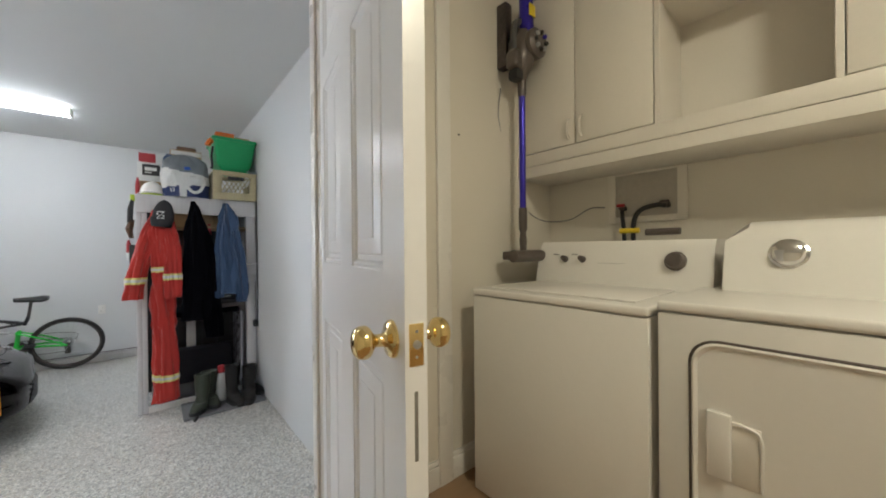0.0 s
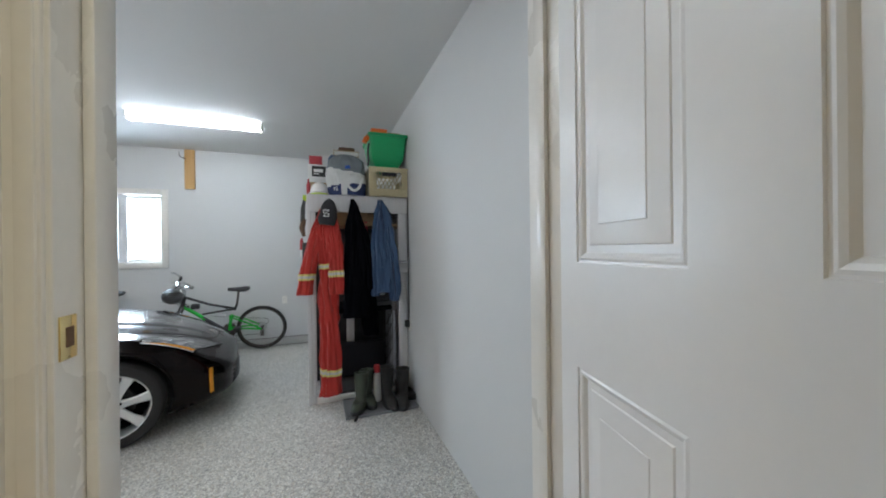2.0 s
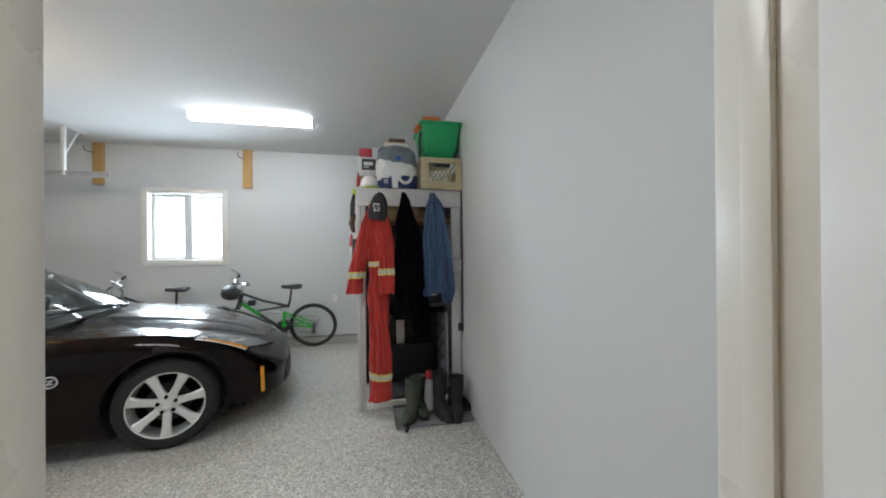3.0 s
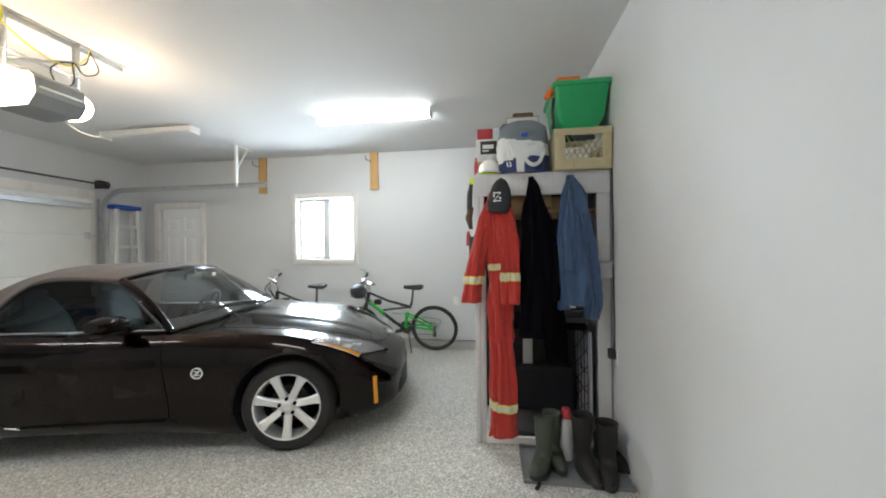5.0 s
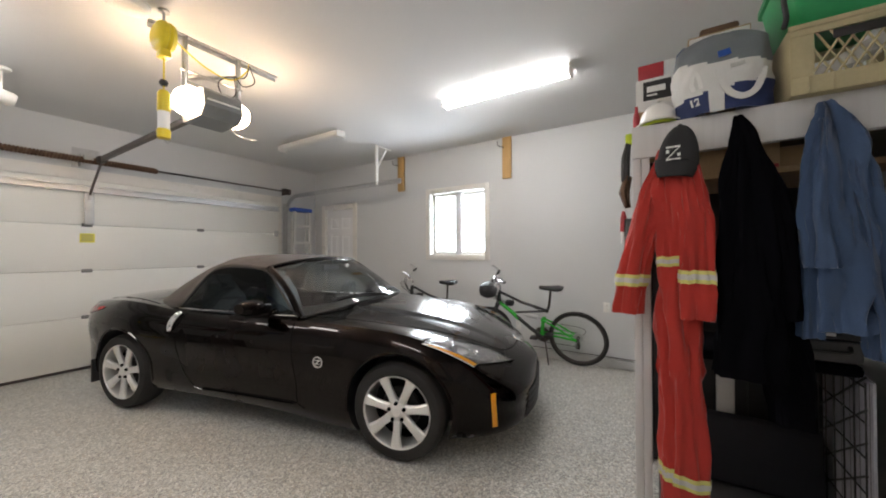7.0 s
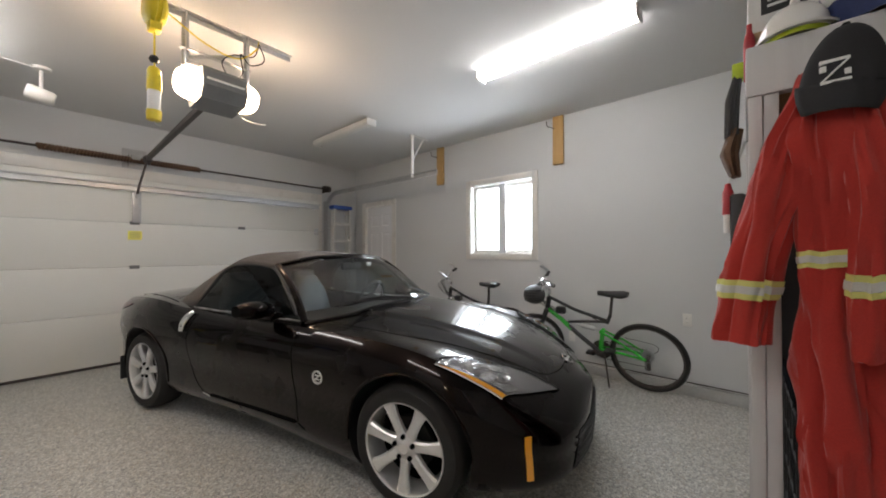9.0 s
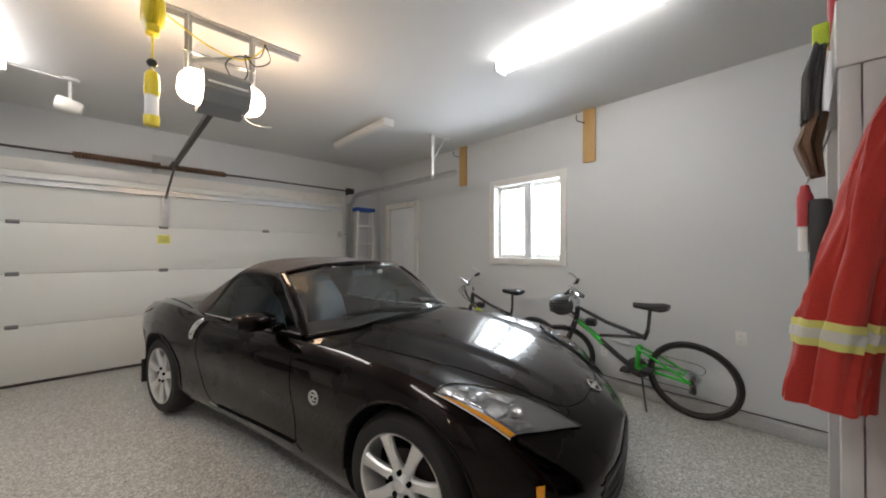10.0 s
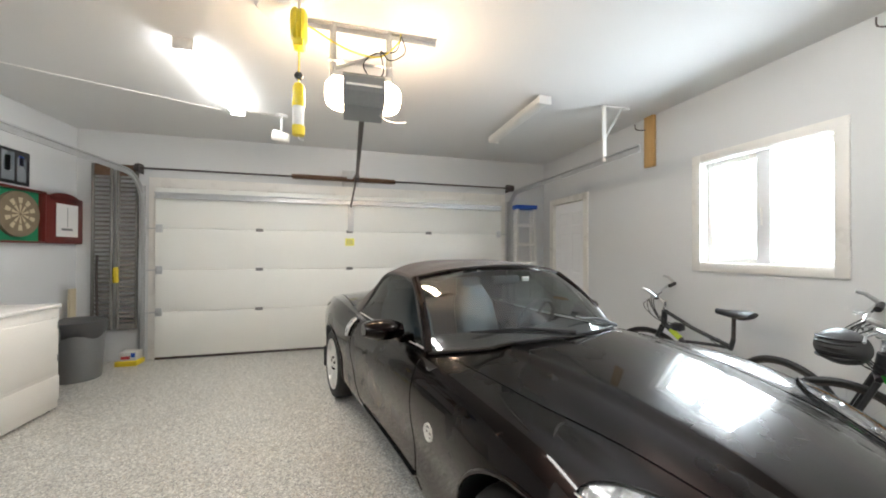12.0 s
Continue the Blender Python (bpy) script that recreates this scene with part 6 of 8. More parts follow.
bm = tube(bmesh.new(), spline([(0.47, 3.96, 2.46), (0.455, 3.93, 2.36), (0.46, 3.92, 2.28), (0.452, 3.92, 2.235)], 5), 0.010, 8)
solo("black_strap", bm, M_BLACK, "black buckle strap hanging beside the tote", "strap")
# soft bag, puffed out and leaning back
bag = thing("duffel_bag", "puffy grey, white and navy bag with white webbing", "bag", (0.26, 4.05, TZ))


def bag_point(h, q):
    """A point of the bag: h runs up from 0 to 1, q round it."""
    w = 0.182 * (0.90 + 0.42 * h - 0.52 * h * h) * max(0.0, 1 - max(0.0, (h - 0.70) / 0.30) ** 2.6) ** 0.55
    d = 0.135 * (0.92 + 0.35 * h - 0.62 * h * h) * max(0.0, 1 - max(0.0, (h - 0.66) / 0.34) ** 2.4) ** 0.6
    c, n = math.cos(q), math.sin(q)
    x = 0.26 + (w + 0.004) * math.copysign(abs(c) ** 0.72, c)
    y = 4.045 + 0.06 * h + (d + 0.004) * math.copysign(abs(n) ** 0.78, n)
    v = Vector((c * 1.7, n * 1.7, h * 2.6))
    puff = 0.020 * noise.noise(v + Vector((3, 1, 2))) + 0.008 * noise.noise(v * 3.1)
    return Vector((x + puff * c, y + puff * n, TZ + 0.425 * h + 0.012 * noise.noise(v * 1.5) * h))


def bag_zone(h, q):
    """Which cloth covers the bag there: navy foot, white front, grey mesh top."""
    front, x = math.sin(q) < 0.2, math.cos(q)
    if h > 0.56 - 0.07 * x:
        return "grey"
    if h < 0.24 + 0.07 * x and front and not -0.18 < x < 0.02:
        return "navy"
    return "white"


BAG_U, BAG_V = 64, 34
cloth = {}
grid = [[bag_point(j / BAG_V, 2 * math.pi * i / BAG_U) for i in range(BAG_U)] for j in range(BAG_V + 1)]
for key in ("navy", "white", "grey"):
    bm = bmesh.new()
    vs = {}
    for j in range(BAG_V):
        for i in range(BAG_U):
            if bag_zone((j + 0.5) / BAG_V, 2 * math.pi * (i + 0.5) / BAG_U) != key:
                continue
            loop = []
            for a, b in ((j, i), (j, (i + 1) % BAG_U), (j + 1, (i + 1) % BAG_U), (j + 1, i)):
                if (a, b) not in vs:
                    vs[a, b] = bm.verts.new(grid[a][b])
                loop.append(vs[a, b])
            bm.faces.new(loop)
    cloth[key] = bm
part("navy_foot", cloth["navy"], M_BAGNAVY, bag, "navy lower panels", smooth=70)
part("white_front", cloth["white"], M_BAGWHT, bag, "white front panel", smooth=70)
part("grey_mesh", cloth["grey"], M_BAGGREY, bag, "grey mesh top", smooth=70)


def on_bag(x, z, lift=0.006):
    """The front of the bag at x, z, lifted off it."""
    best = min((bag_point(j / 60, math.pi + math.pi * i / 60) for j in range(56) for i in range(61)), key=lambda p: (p.x - x) ** 2 + (p.z - z) ** 2)
    return Vector((x, best.y - lift, z))


def webbing(pts, w=0.011):
    """A flat strap laid along points on the bag's front."""
    bm = bmesh.new()
    line = spline([on_bag(x, z) for x, z in pts], 6)
    rings = []
    for k, p in enumerate(line):
        t = (line[min(k + 1, len(line) - 1)] - line[max(k - 1, 0)]).normalized()
        n = t.cross(Vector((0, -1, 0))).normalized() * w
        rings.append([p - n + Vector((0, 0.003, 0)), p - n - Vector((0, 0.003, 0)), p + n - Vector((0, 0.003, 0)), p + n + Vector((0, 0.003, 0))])
    loft(bm, rings)
    return bm


part("handle", webbing([(0.245, 2.17), (0.25, 2.09), (0.275, 2.02), (0.32, 1.99), (0.365, 2.015), (0.39, 2.07), (0.40, 2.12)], 0.013), M_BAGWHT, bag, "white webbing handle")
part("strap_loop", webbing([(0.152, 2.055), (0.145, 2.10), (0.157, 2.145), (0.172, 2.10), (0.178, 2.055)], 0.008), M_PAPER, bag, "white webbing loop")
part("blue_tab", webbing([(0.245, 2.215), (0.29, 2.222)], 0.014), M_BLUEPL, bag, "blue tab")
part("pale_patch", webbing([(0.285, 2.14), (0.335, 2.147)], 0.008), M_TAPES, bag, "silver print bar")
b_at = on_bag(0.155, 2.0, 0.010)
words("12", 0.045, Matrix.Translation(b_at) @ Matrix.Rotation(radians(90), 4, "X") @ Matrix.Rotation(radians(12), 4, "Z"), M_PAPER, bag, "number_print", 0.002)
bm = bmesh.new()
loft(bm, folds(None, [(0.135, 4.17, 2.0, 0.05, 0.06), (0.135, 4.17, 2.25, 0.055, 0.06), (0.14, 4.16, 2.33, 0.05, 0.05), (0.14, 4.16, 2.37, 0.02, 0.02)], 24, 0.01, 4, 3.0))
solo("blue_bundle", bm, M_BLUE, "blue folded cloth behind the bag on the rack", "cloth", smooth=70)
# boxes behind
bx = solo("cardboard_box", B(-0.095, 0.105, 4.185, 4.50, TZ - 0.027, 2.098, 0.003), M_CARD, "plain brown cardboard box on the rack", "box", group="boxes on the rack")
bw = solo("cardboard_box", B(-0.090, 0.098, 4.19, 4.49, 2.099, 2.276, 0.003), M_CARDWHT, "white printed carton with a black label", "box", group="boxes on the rack")
lab = part("printed_label", B(-0.055, 0.076, 4.187, 4.1905, 2.155, 2.258), M_INK, bw, "black printed label", smooth=0)
for z0, z1, xa, xb in ((2.198, 2.230, -0.038, 0.049), (2.177, 2.186, -0.038, 0.012)):
    part("print_bar", B(xa, xb, 4.1862, 4.1872, z0, z1), M_PAPER, lab, "white print bar", smooth=0)
br = solo("cardboard_box", B(-0.080, 0.042, 4.21, 4.46, 2.277, 2.365, 0.003), M_CARDRED, "dark red printed carton", "box", group="boxes on the rack")
bw2 = solo("cardboard_box", B(0.043, 0.146, 4.22, 4.46, 2.277, 2.372, 0.003), M_CARDWHT, "plain white printed carton on the rack", "box", group="boxes on the rack")
b4 = solo("cardboard_box", B(0.15, 0.40, 4.19, 4.45, 1.918, 2.435, 0.003), M_CARD, "tall tan cardboard carton behind the bag", "box", group="boxes on the rack")
part("print_band", B(0.155, 0.395, 4.186, 4.1895, 2.385, 2.425), M_CARDWHT, b4, "pale printed band", smooth=0)
b5 = solo("dark_bundle", B(0.20, 0.36, 4.2, 4.36, 2.436, 2.475, 0.015), M_RUST, "brown bundle on top of the carton", "bundle")
solo("red_bottle", lathe(bmesh.new(), [(0, 1.918), (0.016, 1.918), (0.017, 2.05), (0.014, 2.075), (0.008, 2.095), (0.008, 2.12), (0, 2.12)], 16, Matrix.Translation((-0.088, 4.158, 0))), M_CARDRED, "slim red bottle on the rack", "bottle")
# hard hat
hat = thing("hard_hat", "white hard hat with a lime strap", "hard hat", (0.015, 4.045, TZ))
bm = bmesh.new()
rings = []
for i in range(10):
    q1 = math.pi / 2 * i / 9
    rings.append([(0.015 + 0.088 * max(math.cos(q1), 0.03) * math.cos(q), 4.05 + 0.112 * max(math.cos(q1), 0.03) * math.sin(q), TZ + 0.016 + 0.115 * math.sin(q1)) for q in (2 * math.pi * k / 36 for k in range(36))])
loft(bm, rings)
sh = part("shell", bm, M_WHITE, hat)
bm = bmesh.new()
box(bm, 0.004, 0.026, 3.985, 4.115, TZ + 0.118, TZ + 0.133, 0.004)
part("ridge", bm, M_WHITE, sh)
bm = lathe(bmesh.new(), [(0.104, 0.020), (0.128, 0.012), (0.130, 0.018), (0.104, 0.028)], 36, Matrix.Translation((0.015, 4.045, TZ - 0.002)) @ Matrix.Diagonal((0.80, 1.04, 1, 1)))
part("brim", bm, M_WHITE, hat)
bm = lathe(bmesh.new(), [(0.106, 0.0), (0.109, 0.0), (0.109, 0.014), (0.106, 0.014)], 32, Matrix.Translation((0.015, 4.045, TZ)) @ Matrix.Diagonal((0.78, 1.0, 1, 1)))
part("lime_band", bm, M_HIVIS, hat, "lime reflective band")

# ---- hanging on the rack's side ----
gl = thing("work_gloves", "dark work gloves clipped to the rack's side", "gloves", (-0.12, 4.05, 1.5))
garment(gl, "glove", [(-0.122, 4.06, 1.90, 0.012, 0.02), (-0.135, 4.06, 1.82, 0.02, 0.035), (-0.138, 4.06, 1.70, 0.02, 0.04)], M_DKGREYPL, 0.006, 4, 12)
garment(gl, "glove", [(-0.13, 4.06, 1.72, 0.018, 0.03), (-0.145, 4.06, 1.64, 0.022, 0.04), (-0.13, 4.07, 1.56, 0.014, 0.03)], M_RUST, 0.008, 4, 13)
part("clip", B(-0.135, -0.105, 4.04, 4.08, 1.89, 1.945, 0.004), M_HIVIS, gl, "lime glove clip")
fx = thing("fire_torch", "small red and white handheld tool on a cord", "tool", (-0.12, 4.1, 1.3))
bm = lathe(bmesh.new(), [(0, 1.54), (0.008, 1.54), (0.012, 1.52), (0.016, 1.51), (0.017, 1.43), (0, 1.43)], 16, Matrix.Translation((-0.15, 4.08, 0)))
part("red_grip", bm, M_CARDRED, fx, "red grip")
part("white_barrel", lathe(bmesh.new(), [(0, 1.43), (0.013, 1.43), (0.013, 1.365), (0, 1.365)], 16, Matrix.Translation((-0.15, 4.08, 0))), M_PAPER, fx, "white barrel")
part("cord", tube(bmesh.new(), [(-0.15, 4.08, 1.54), (-0.12, 4.08, 1.62), (-0.103, 4.08, 1.68)], 0.003, 6), M_BAGWHT, fx)
bm = B(-0.145, -0.101, 4.05, 4.12, 1.12, 1.50, 0.010)
solo("black_pouch", bm, M_BLACK, "black nylon tool pouch hung on the rack", "pouch")

# ---- boots on a tray ----
tray = thing("boot_tray", "shallow grey boot tray on the floor", "tray", (0.52, 3.74, 0))
bm = bmesh.new()
box(bm, 0.20, 0.83, 3.55, 3.94, 0.0, 0.008, 0.002)
for a in ((0.20, 0.83, 3.55, 3.558), (0.20, 0.83, 3.932, 3.94), (0.20, 0.208, 3.558, 3.932), (0.822, 0.83, 3.558, 3.932)):
    box(bm, *a, 0.008, 0.022, 0.002)
part("tray_pan", bm, M_GREYPL, tray)


def boot(x, y, rz, mat, h, label, tilt=0.0):
    r = thing("rubber_boot", label, "boot", group="boots on the tray", local=True)
    r.matrix_basis = pose(x, y, 0.010, tilt, 0, rz)
    bm = bmesh.new()
    rings = []
    ks = [(0.0, 0.060, 0.058, h), (0.0, 0.061, 0.060, h * 0.8), (-0.004, 0.055, 0.056, h * 0.55), (-0.008, 0.048, 0.052, h * 0.36), (0.0, 0.050, 0.062, h * 0.26), (0.03, 0.05, 0.09, 0.075), (0.055, 0.052, 0.122, 0.05), (0.06, 0.053, 0.13, 0.028)]
    for cy, a, b, z in dense(ks, 3):
        rings.append([(a * math.cos(q), -cy + b * math.sin(q), z) for q in (2 * math.pi * k / 24 for k in range(24))])
    loft(bm, rings, cap=False)
    up = part("upper", bm, mat, r, smooth=60)
    up.modifiers.new("thickness", "SOLIDIFY").thickness = 0.005
    bm = bmesh.new()
    rings = [[(0.056 * g * math.cos(q), -0.06 + 0.135 * g * math.sin(q), z) for q in (2 * math.pi * k / 24 for k in range(24))] for g, z in ((0.98, 0.0), (1.02, 0.004), (1.02, 0.026), (0.98, 0.030))]
    loft(bm, rings)
    part("sole", bm, M_BLACK, r, "black ribbed sole")
    bm = bmesh.new()
    lathe(bm, [(0.058, h - 0.02), (0.065, h - 0.02), (0.065, h + 0.004), (0.058, h + 0.004)], 24)
    part("cuff", bm, mat, r)
    return r


boot(0.335, 3.70, -25, M_OLIVE, 0.31, "olive green rubber boot on the tray", -7)
boot(0.41, 3.80, 10, M_OLIVE, 0.30, "olive green rubber boot on the tray", -4)
boot(0.58, 3.72, 15, M_RUBBER, 0.34, "black rubber boot on the tray", 0)
boot(0.72, 3.70, -12, M_RUBBER, 0.31, "black rubber boot on the tray", 0)
boot(0.745, 3.86, 35, M_RUBBER, 0.14, "low black rubber boot on the tray", 0)
bt = thing("spray_bottle", "white bottle with a red cap on the tray", "bottle", (0.505, 3.83, 0.01))
part("bottle", lathe(bmesh.new(), [(0, 0.01), (0.038, 0.01), (0.040, 0.03), (0.040, 0.22), (0.03, 0.26), (0.018, 0.275), (0, 0.275)], 20, Matrix.Translation((0.505, 3.83, 0))), M_BAGWHT, bt)
part("cap", lathe(bmesh.new(), [(0, 0.275), (0.030, 0.275), (0.030, 0.33), (0.024, 0.34), (0, 0.34)], 20, Matrix.Translation((0.505, 3.83, 0))), M_CARDRED, bt, "red cap")
bm = tube(bmesh.new(), spline([(0.30, 3.60, 0.02), (0.29, 3.54, 0.012), (0.27, 3.50, 0.010)], 4), [0.012] * 9, 6)
solo("boot_strap", bm, M_BLACK, "black strap trailing onto the floor", "strap")
# cable and plug by the wall
pc = thing("power_cable", "dark cable down the wall with a black plug", "cable", (0.84, 3.92, 0.7))
bm = tube(bmesh.new(), spline([(0.843, 3.935, 1.95), (0.845, 3.93, 1.6), (0.84, 3.92, 1.30), (0.845, 3.925, 1.0), (0.843, 3.92, 0.80), (0.838, 3.91, 0.70)], 6), 0.006, 6)
part("cord", bm, M_DKGREYPL, pc)
part("plug", B(0.80, 0.843, 3.88, 3.935, 0.655, 0.72, 0.008), M_BLACK, pc, "black plug")
bm = bmesh.new()
tube(bm, spline([(0.72, 3.945, 1.305), (0.75, 3.91, 1.30), (0.80, 3.90, 1.30), (0.84, 3.91, 1.305)], 5), 0.007, 6)
tube(bm, spline([(0.72, 3.94, 1.30), (0.76, 3.90, 1.25), (0.80, 3.90, 1.25), (0.835, 3.91, 1.29)], 5), 0.003, 6)
part("cable_hook", bm, M_STEEL, pc, "steel wire hook")

# ---- bicycles ----


def bicycle(m, green, label, group):
    """A mountain bicycle in its own axes: x forward, z up, rear axle at x = 0."""
    r = thing("bicycle", label, "bicycle", local=True, group=group)
    r.matrix_basis = m
    main = M_BIKEGREEN if green else M_BIKEBLACK
    R = 0.325
    # fork, front wheel and bar turned towards the room
    turned = Matrix.Translation((0.925, 0, 0)) @ Matrix.Rotation(radians(29), 4, "Z") @ Matrix.Translation((-0.925, 0, 0))

    def swung(b):
        bmesh.ops.transform(b, matrix=turned, verts=b.verts[:])
        return b
    for x in (0.0, 1.12):
        bm = bmesh.new()
        prof = [(R - 0.036, -0.011), (R - 0.026, -0.021), (R - 0.009, -0.021), (R, -0.008), (R, 0.008), (R - 0.009, 0.021), (R - 0.026, 0.021), (R - 0.036, 0.011)]
        mm = (turned if x else Matrix()) @ Matrix.Translation((x, 0, R)) @ Matrix.Rotation(radians(90), 4, "X")
        lathe(bm, prof, 56, mm, closed=True)
        w = part("wheel", bm, M_RUBBER, r, "knobbly black tyre")
        bm = lathe(bmesh.new(), [(R - 0.050, -0.012), (R - 0.034, -0.013), (R - 0.034, 0.013), (R - 0.050, 0.012)], 48, mm, closed=True)
        part("rim", bm, M_DKSTEEL, w, "dark alloy rim")
        bm = bmesh.new()
        for k in range(32):
            q = 2 * math.pi * k / 32
            s = 0.028 if k % 2 else -0.028
            p0 = mm @ Vector((0.02 * math.cos(q + 0.9 * (1 if k % 4 < 2 else -1)), 0.02 * math.sin(q + 0.9 * (1 if k % 4 < 2 else -1)), s))
            tube(bm, [p0, mm @ Vector(((R - 0.05) * math.cos(q), (R - 0.05) * math.sin(q), 0))], 0.0011, 4, False)
        sp_ = part("spokes", bm, M_STEEL, w, "thin steel spokes")
        sp_["kind"] = "stuff"
        bm = tube(bmesh.new(), [mm @ Vector((0, 0, -0.05)), mm @ Vector((0, 0, 0.05))], 0.02, 12)
        part("hub", bm, M_DKSTEEL, w)
    bb, st, hd0, hd1 = (0.42, 0, 0.30), (0.30, 0, 0.70), (0.94, 0, 0.70), (0.91, 0, 0.83)
    bm = bmesh.new()
    tube(bm, [(0.335, 0, 0.61), st], 0.017, 10)
    tube(bm, [hd1, (0.64, 0, 0.715), (0.335, 0, 0.635)], 0.017, 10)
    tube(bm, [(0.72, 0, 0.575), (0.55, 0, 0.60), (0.335, 0, 0.625)], 0.014, 10)
    part("top_tube", bm, M_BIKEBLACK, r)
    part("down_tube", tube(bmesh.new(), [hd0, (0.80, 0, 0.60), (0.69, 0, 0.50)], 0.024, 10), main, r)
    part("lower_tube", tube(bmesh.new(), [(0.72, 0, 0.53), (0.56, 0, 0.40), bb], 0.023, 10), M_BIKEBLACK, r)
    if not green:
        part("frame_decal", tube(bmesh.new(), [(0.87, 0, 0.650), (0.78, 0, 0.584)], 0.0252, 10), M_HIVIS, r, "lime frame decal")
    part("head_tube", tube(bmesh.new(), [hd0, hd1], 0.026, 12), M_BIKEBLACK, r)
    bm = bmesh.new()
    for s in (-1, 1):
        tube(bm, [(0.40, s * 0.03, 0.34), (0.2, s * 0.05, 0.345), (0, s * 0.062, R)], 0.012, 8)
        tube(bm, [(0.38, s * 0.03, 0.52), (0.2, s * 0.05, 0.44), (0, s * 0.062, R)], 0.011, 8)
    tube(bm, [(0.41, 0, 0.33), (0.38, 0, 0.53)], 0.022, 8)
    tube(bm, [(0.38, -0.03, 0.52), (0.38, 0.03, 0.52)], 0.025, 10)
    part("swingarm", bm, main, r)
    bm = bmesh.new()
    tube(bm, [(0.40, 0, 0.53), (0.62, 0, 0.555)], 0.010, 10)
    tube(bm, [(0.45, 0, 0.536), (0.58, 0, 0.55)], 0.022, 10)
    part("shock", bm, M_STEEL, r, "rear shock spring")
    bm = bmesh.new()
    for s in (-1, 1):
        tube(bm, [(0.95, s * 0.06, 0.68), (1.08, s * 0.06, 0.40), (1.12, s * 0.06, R)], 0.016, 8)
    tube(bm, [(0.945, -0.06, 0.69), (0.945, 0.06, 0.69)], 0.016, 8)
    part("fork", swung(bm), M_BIKEBLACK, r, "black suspension fork")
    bm = bmesh.new()
    tube(bm, [hd1, (0.90, 0, 0.91), (0.97, 0, 0.96)], 0.018, 8)
    part("stem", swung(bm), M_CHROME, r)
    bm = bmesh.new()
    tube(bm, spline([(0.89, -0.29, 1.025), (0.94, -0.15, 1.01), (0.97, 0, 0.965), (0.94, 0.15, 1.01), (0.89, 0.29, 1.025)], 6), 0.0135, 8)
    hb = part("handlebar", swung(bm), M_CHROME if green else M_STEEL, r, "silver handlebar")
    for s in (-1, 1):
        part("grip", swung(tube(bmesh.new(), [(0.875, s * 0.305, 1.027), (0.90, s * 0.20, 1.022)], 0.018, 10)), M_BLACK, hb)
        bm = bmesh.new()
        tube(bm, [(0.92, s * 0.19, 1.015), (0.98, s * 0.22, 0.99), (0.99, s * 0.28, 0.98)], 0.007, 6)
        part("brake_lever", swung(bm), M_STEEL, hb)
        part("bar_end", swung(tube(bmesh.new(), [(0.875, s * 0.30, 1.027), (0.93, s * 0.31, 1.09), (0.97, s * 0.30, 1.11)], 0.013, 8)), M_STEEL, hb)
    bm = bmesh.new()
    for s in (-1, 1):
        tube(bm, spline([(0.95, s * 0.12, 1.0), (1.07, s * 0.06, 0.90), (1.02, 0.02, 0.78), (0.90, 0.0, 0.68)], 5), 0.0035, 5)
    for k in range(3):
        tube(bm, spline([(0.94, -0.08 + 0.06 * k, 0.99), (1.0 + 0.02 * k, -0.02, 0.93), (0.97, 0.03, 0.80 - 0.02 * k), (0.86, 0.028, 0.70 - 0.02 * k)], 5), 0.0045, 5)
    part("brake_cable", swung(bm), M_BLACK, r)
    part("cable_clamp", B(0.74, 0.84, -0.035, 0.035, 0.66, 0.73, 0.015), M_BIKEBLACK, r)
    bm = bmesh.new()
    tube(bm, spline([(0.03, -0.07, 0.30), (-0.07, -0.07, 0.37), (-0.04, -0.07, 0.43), (0.2, -0.06, 0.46)], 6), 0.003, 5)
    part("gear_cable", bm, M_BLACK, r)
    part("seat_post", tube(bmesh.new(), [st, (0.272, 0, 0.885)], 0.014, 10), M_DKSTEEL, r)
    bm = bmesh.new()
    rings = []
    for i in range(11):
        t = i / 10
        x = 0.135 + 0.265 * t
        w = (0.072 * (1 - t) ** 1.3 + 0.022) * (0.55 + 0.45 * min(1, t * 5 + 0.1))
        th = (0.036 - 0.014 * t) * (0.5 + 0.5 * min(1, t * 5 + 0.1))
        rings.append([(x, w * math.cos(q), 0.905 + th * math.sin(q) * (1.0 if math.sin(q) > 0 else 1.1) + 0.012 * (1 - t) ** 2 + 0.01 * t * t) for q in (2 * math.pi * k / 16 for k in range(16))])
    loft(bm, rings)
    part("saddle", bm, M_BLACK, r, "black padded saddle")
    bm = lathe(bmesh.new(), [(0.0, -0.002), (0.088, -0.002), (0.095, 0.0), (0.088, 0.002), (0, 0.002)], 36, Matrix.Translation((0.42, -0.06, 0.30)) @ Matrix.Rotation(radians(90), 4, "X"))
    part("chainring", bm, M_DKSTEEL, r)
    bm = lathe(bmesh.new(), [(0, -0.012), (0.05, -0.012), (0.055, 0.0), (0.04, 0.014), (0, 0.014)], 28, Matrix.Translation((0, -0.05, R)) @ Matrix.Rotation(radians(90), 4, "X"))
    part("cassette", bm, M_STEEL, r)
    bm = bmesh.new()
    tube(bm, [(0.42, -0.06, 0.395), (0, -0.05, R + 0.05)], 0.004, 5)
    tube(bm, [(0.42, -0.06, 0.205), (0.03, -0.06, 0.20), (0.0, -0.05, R - 0.05)], 0.004, 5)
    part("chain", bm, M_DKSTEEL, r)
    bm = B(-0.01, 0.04, -0.075, -0.045, 0.17, 0.30, 0.01)
    part("derailleur", bm, M_DKSTEEL, r)
